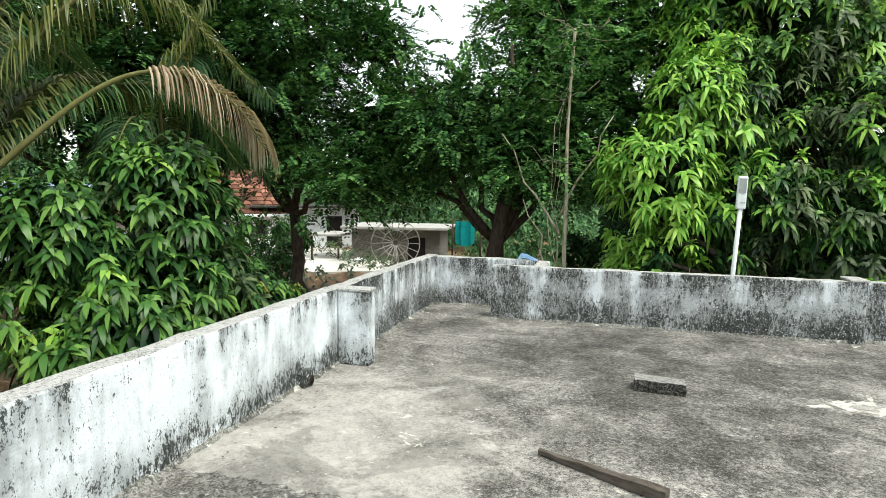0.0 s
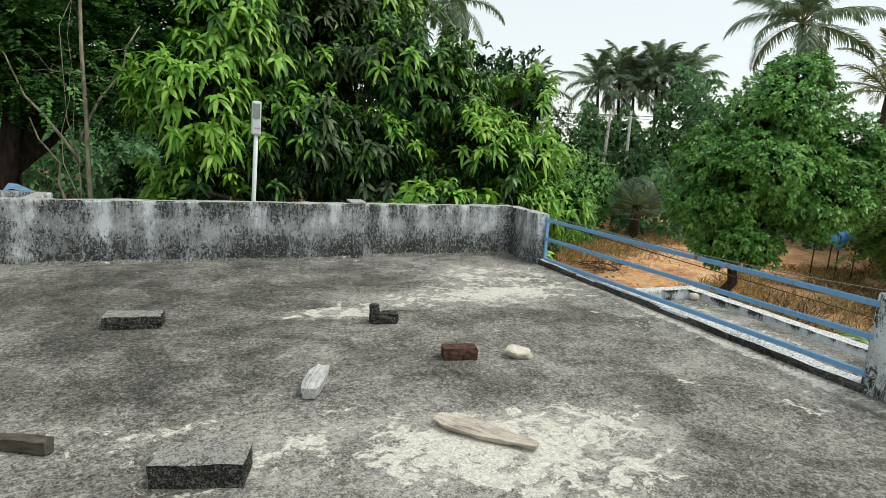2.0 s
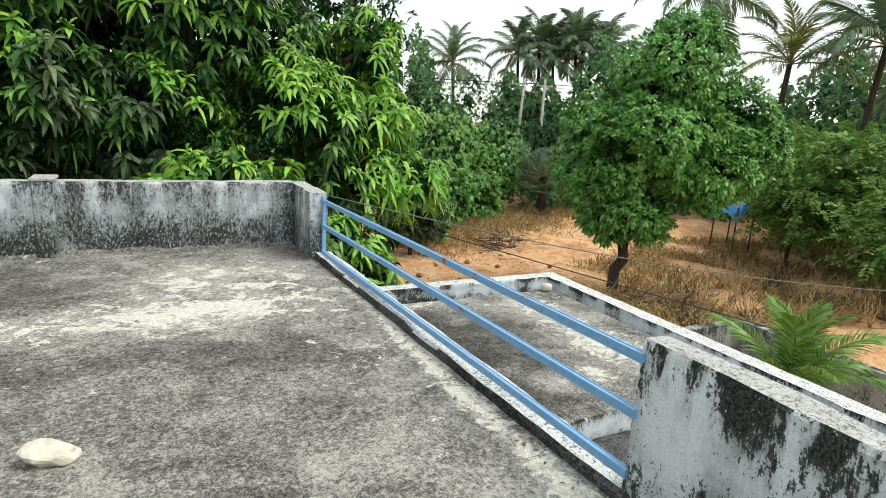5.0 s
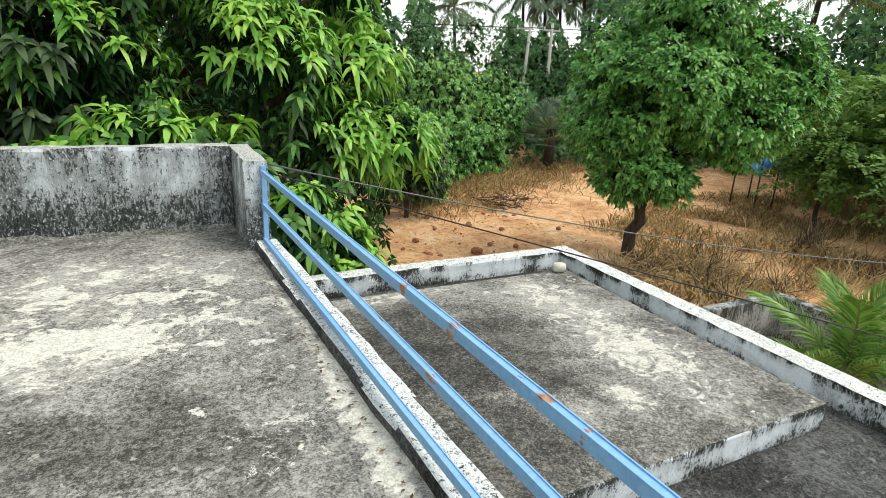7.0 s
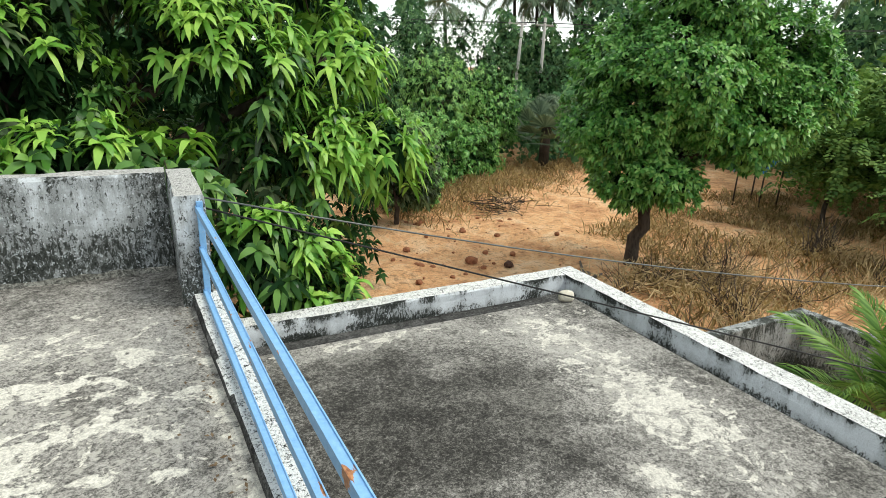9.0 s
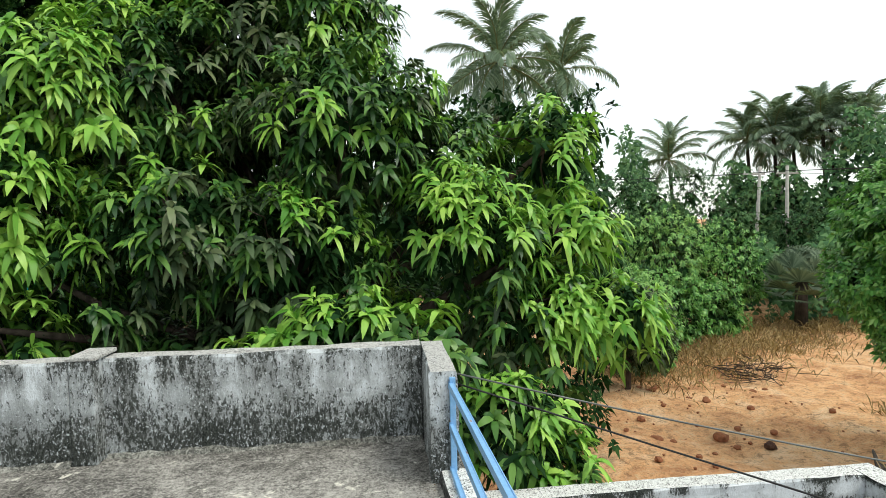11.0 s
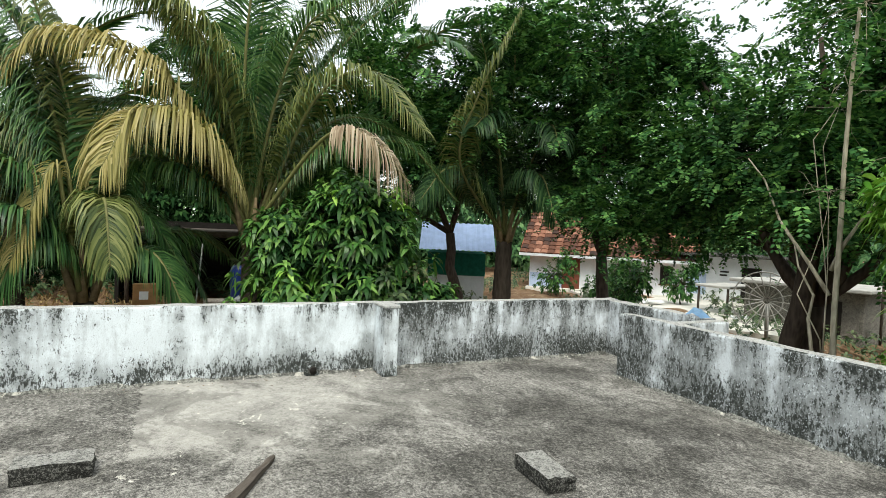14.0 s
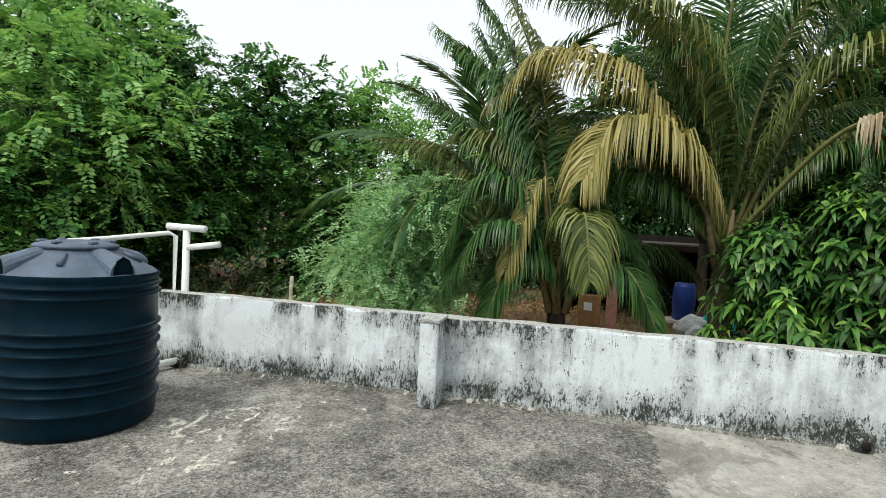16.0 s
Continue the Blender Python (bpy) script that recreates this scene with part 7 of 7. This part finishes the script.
    tubes("drum", [([(0, 0, 0.0), (0, 0, 0.04), (0, 0, 0.3), (0, 0, 0.33), (0, 0, 0.72), (0, 0, 0.8)], (0.2, 0.23, 0.23, 0.245, 0.23, 0.2))], DARK_BLUE, br, sides=18)
    tb = thing("plank_table", -10.6, 4.5, -1.0, "low rough plank table under the shed", "table")
    part("top", box(bmesh.new(), -0.3, 0.3, -0.7, 0.5, 0.58, 0.65, 0.01), GREY_WOOD, tb)
    for x0, y0 in ((-0.25, -0.6), (0.25, -0.6), (-0.25, 0.4), (0.25, 0.4)):
        part("leg", box(bmesh.new(), x0 - 0.03, x0 + 0.03, y0 - 0.03, y0 + 0.03, -0.2, 0.58), GREY_WOOD, tb)
    cl = thing("cloth_heap", -9.4, 4.75, -0.85, "heap of turquoise and white cloth", "cloth")
    for nm, off, mat in (("turquoise_cloth", (0, 0.25, 0.55), TURQUOISE), ("white_cloth", (0.1, -0.15, 0.5), PLASTER)):
        bm = bmesh.new()
        bmesh.ops.create_icosphere(bm, subdivisions=3, radius=0.33)
        for v in bm.verts:
            v.co = Vector((v.co.x, v.co.y * 1.1, v.co.z * 0.8)) * (1 + 0.35 * noise.noise(v.co * 7)) + Vector(off)
        part(nm, bm, mat, cl)
    part("stone_base", box(bmesh.new(), -0.3, 0.35, -0.4, 0.55, -0.2, 0.35, 0.03), CONCRETE, cl)
    st = thing("leaning_stick", -9.6, 3.5, -1.0, "thin pale stick standing upright", "stick")
    tubes("stick", [([(0, 0, -0.2), (0.02, 0.12, 1.0), (0.0, 0.2, 2.0)], 0.016)], PALE_WOOD, st, sides=6)
    st = thing("fence_post", -10.2, -4.6, gz(-10.2, -4.6), "short pale wooden post among dry weeds", "post")
    tubes("post", [([(0, 0, -0.2), (0.03, 0.05, 0.85)], 0.05)], GREY_WOOD, st, sides=8)


# ---- field to the east ----
def rock(name, x, y, r, mat, label, group):
    bm = bmesh.new()
    bmesh.ops.create_icosphere(bm, subdivisions=2, radius=r)
    for v in bm.verts:
        v.co = v.co * (1 + 0.35 * noise.noise(v.co * (2.2 / r) + Vector((x, y, 0))))
        v.co.z *= 0.75
    ob = part(name, bm, mat)
    ob.matrix_world = pose(x, y, gz(x, y) + r * 0.3, 0, 0, 40 * x)
    tagged(ob, label, "clod", group)


def make_field():
    w = thing("boundary_wall", 11.2, 8.05, -3.1, "old grey boundary wall stained black", "wall")
    part("wall", box(bmesh.new(), 0, 3.0, 0, 0.18, -0.3, 1.08, 0.015, 2), WALL_YARD, w)
    part("return", box(bmesh.new(), 2.84, 3.02, -4.5, -0.005, -0.3, 1.08, 0.015, 2), WALL_YARD, w)
    for k in range(120):
        a, d = rng.random(), rng.random()
        x, y = 9.8 + 6.2 * a, 10.2 + 8.5 * d
        rock("soil_clod", x, y, 0.025 + 0.075 * rng.random() ** 3, CLOD, "dark red clod of laterite on bare soil", "clods")
    rock("soil_clod", 12.1, 14.9, 0.15, CLOD, "large dark laterite lump on bare soil", "clods")
    rock("soil_clod", 12.8, 14.3, 0.12, BRICK, "broken red laterite lump on bare soil", "clods")
    # twiggy litter heaps
    for k, (x, y, r, n) in enumerate(((15.6, 19.2, 1.1, 90), (14.6, 11.6, 1.3, 120), (16.2, 10.6, 1.6, 140))):
        runs = []
        for i in range(n):
            p = np.array([rng.normal(0, r * 0.5), rng.normal(0, r * 0.4), 0.02 + 0.25 * rng.random()])
            q = p + np.array([rng.normal(0, 0.45), rng.normal(0, 0.45), rng.normal(0, 0.15)])
            q[2] = max(0.02, q[2])
            runs.append((bend(p, q, 4, 0.04), np.linspace(0.016, 0.005, 4)))
        ob = tubes("brushwood", runs, BARK if k == 0 else STRAW, sides=5)
        ob.matrix_world = pose(x, y, gz(x, y))
        tagged(ob, "heap of dry twigs and branches", "brushwood", kind="stuff")
    # tangled dry bushes round the field tree
    for k in range(46):
        x, y = 12.4 + 9.5 * rng.random(), 8.4 + 4.0 * rng.random()
        runs = []
        for i in range(16):
            a, el, ln = 6.28 * rng.random(), 0.5 + 0.9 * rng.random(), 0.5 + 0.7 * rng.random()
            d = np.array([math.cos(a) * math.cos(el), math.sin(a) * math.cos(el), math.sin(el)])
            runs.append((bend(d * 0.03, d * ln, 5, 0.09), np.linspace(0.012, 0.004, 5)))
        ob = tubes("dry_bush", runs, STRAW if k % 3 else BARK, sides=4)
        ob.matrix_world = pose(x, y, gz(x, y) - 0.03)
        tagged(ob, "tangled leafless dry bush in the brown grass", "bush", "dry bushes")
    s = thing("tree_stump", 13.4, 12.3, gz(13.4, 12.3), "torn tree stump with broken roots", "stump")
    for k in range(6):
        a = k * 1.1
        tubes("root", [(bend((0, 0, 0.1), (0.5 * math.cos(a), 0.5 * math.sin(a), 0.25 + 0.25 * math.sin(2.3 * k)), 5, 0.04), np.linspace(0.09, 0.02, 5))], DARK_WOOD, s, sides=7)
    tubes("bole", [([(0, 0, -0.2), (0.02, 0, 0.35)], (0.16, 0.11))], DARK_WOOD, s)
    b = thing("blue_tarpaulin", 24.7, 16.3, gz(24.7, 16.3), "bright blue tarpaulin stretched over thin posts", "tarpaulin")
    bm = bmesh.new()
    bmesh.ops.create_grid(bm, x_segments=10, y_segments=8, size=1.0)
    for v in bm.verts:
        r2 = v.co.x ** 2 + v.co.y ** 2
        v.co = Vector((v.co.x * 0.62, v.co.y * 0.62, 2.1 - 0.42 * r2 + 0.2 * noise.noise(v.co * 2.5)))
    bmesh.ops.solidify(bm, geom=list(bm.faces), thickness=0.02)
    part("sheet", bm, BLUE_PLASTIC, b)
    for px, py in ((-0.5, -0.5), (0.5, -0.5), (-0.5, 0.5), (0.5, 0.5)):
        tubes("post", [([(px, py, -0.2), (px, py, 1.85)], 0.03)], BARK, b, sides=6)
    for k, (x, y, tilt) in enumerate(((29.1, 35.7, 0), (27.6, 36.6, 4), (40.7, 52.0, 0))):
        u = thing("utility_pole", x, y, gz(x, y), "grey concrete electricity pole with a short crossarm", "utility pole", "utility poles")
        tubes("shaft", [([(0, 0, -0.4), (0.02 * tilt * 5, 0, 7.6)], (0.13, 0.09))], POLE, u)
        part("crossarm", box(bmesh.new(), -0.7, 0.7, -0.05, 0.05, 7.1, 7.2, 0.01), POLE, u)
        for sx in (-0.6, 0.0, 0.6):
            tubes("insulator", [([(sx, 0, 7.2), (sx, 0, 7.36)], (0.045, 0.03))], PVC, u, sides=8)
    def cable(name, p, q, sag, r, mat, label, n=26):
        s_ = np.linspace(0, 1, n)
        pts = np.array(p)[None] * (1 - s_[:, None]) + np.array(q)[None] * s_[:, None]
        pts[:, 2] -= sag * 4 * s_ * (1 - s_)
        ob = tubes(name, [(pts, r)], mat, sides=5)
        tagged(ob, label, "cable", "cables")
    cable("cable", (5.5, 7.0, 0.65), (22.0, 3.6, -0.4), 0.7, 0.006, WIRE_PALE, "thin grey service wire slung from the parapet")
    cable("cable", (5.5, 7.05, 0.58), (10.38, 4.70, -0.66), 0.00, 0.006, WIRE, "thin black cable slung over the lower roof")
    for k in range(4):
        cable("power_line", (29.1 - 0.6 + 0.4 * k, 35.7, gz(29, 35.7) + 7.3 - 0.2 * (k == 3)), (62, 9 + 2 * k, 5.4), 0.6, 0.012, WIRE, "distant overhead power line")
        cable("power_line", (29.1 - 0.6 + 0.4 * k, 35.7, gz(29, 35.7) + 7.3 - 0.2 * (k == 3)), (4, 55 + k, 6.0), 0.6, 0.012, WIRE, "distant overhead power line")


make_field()
make_village()
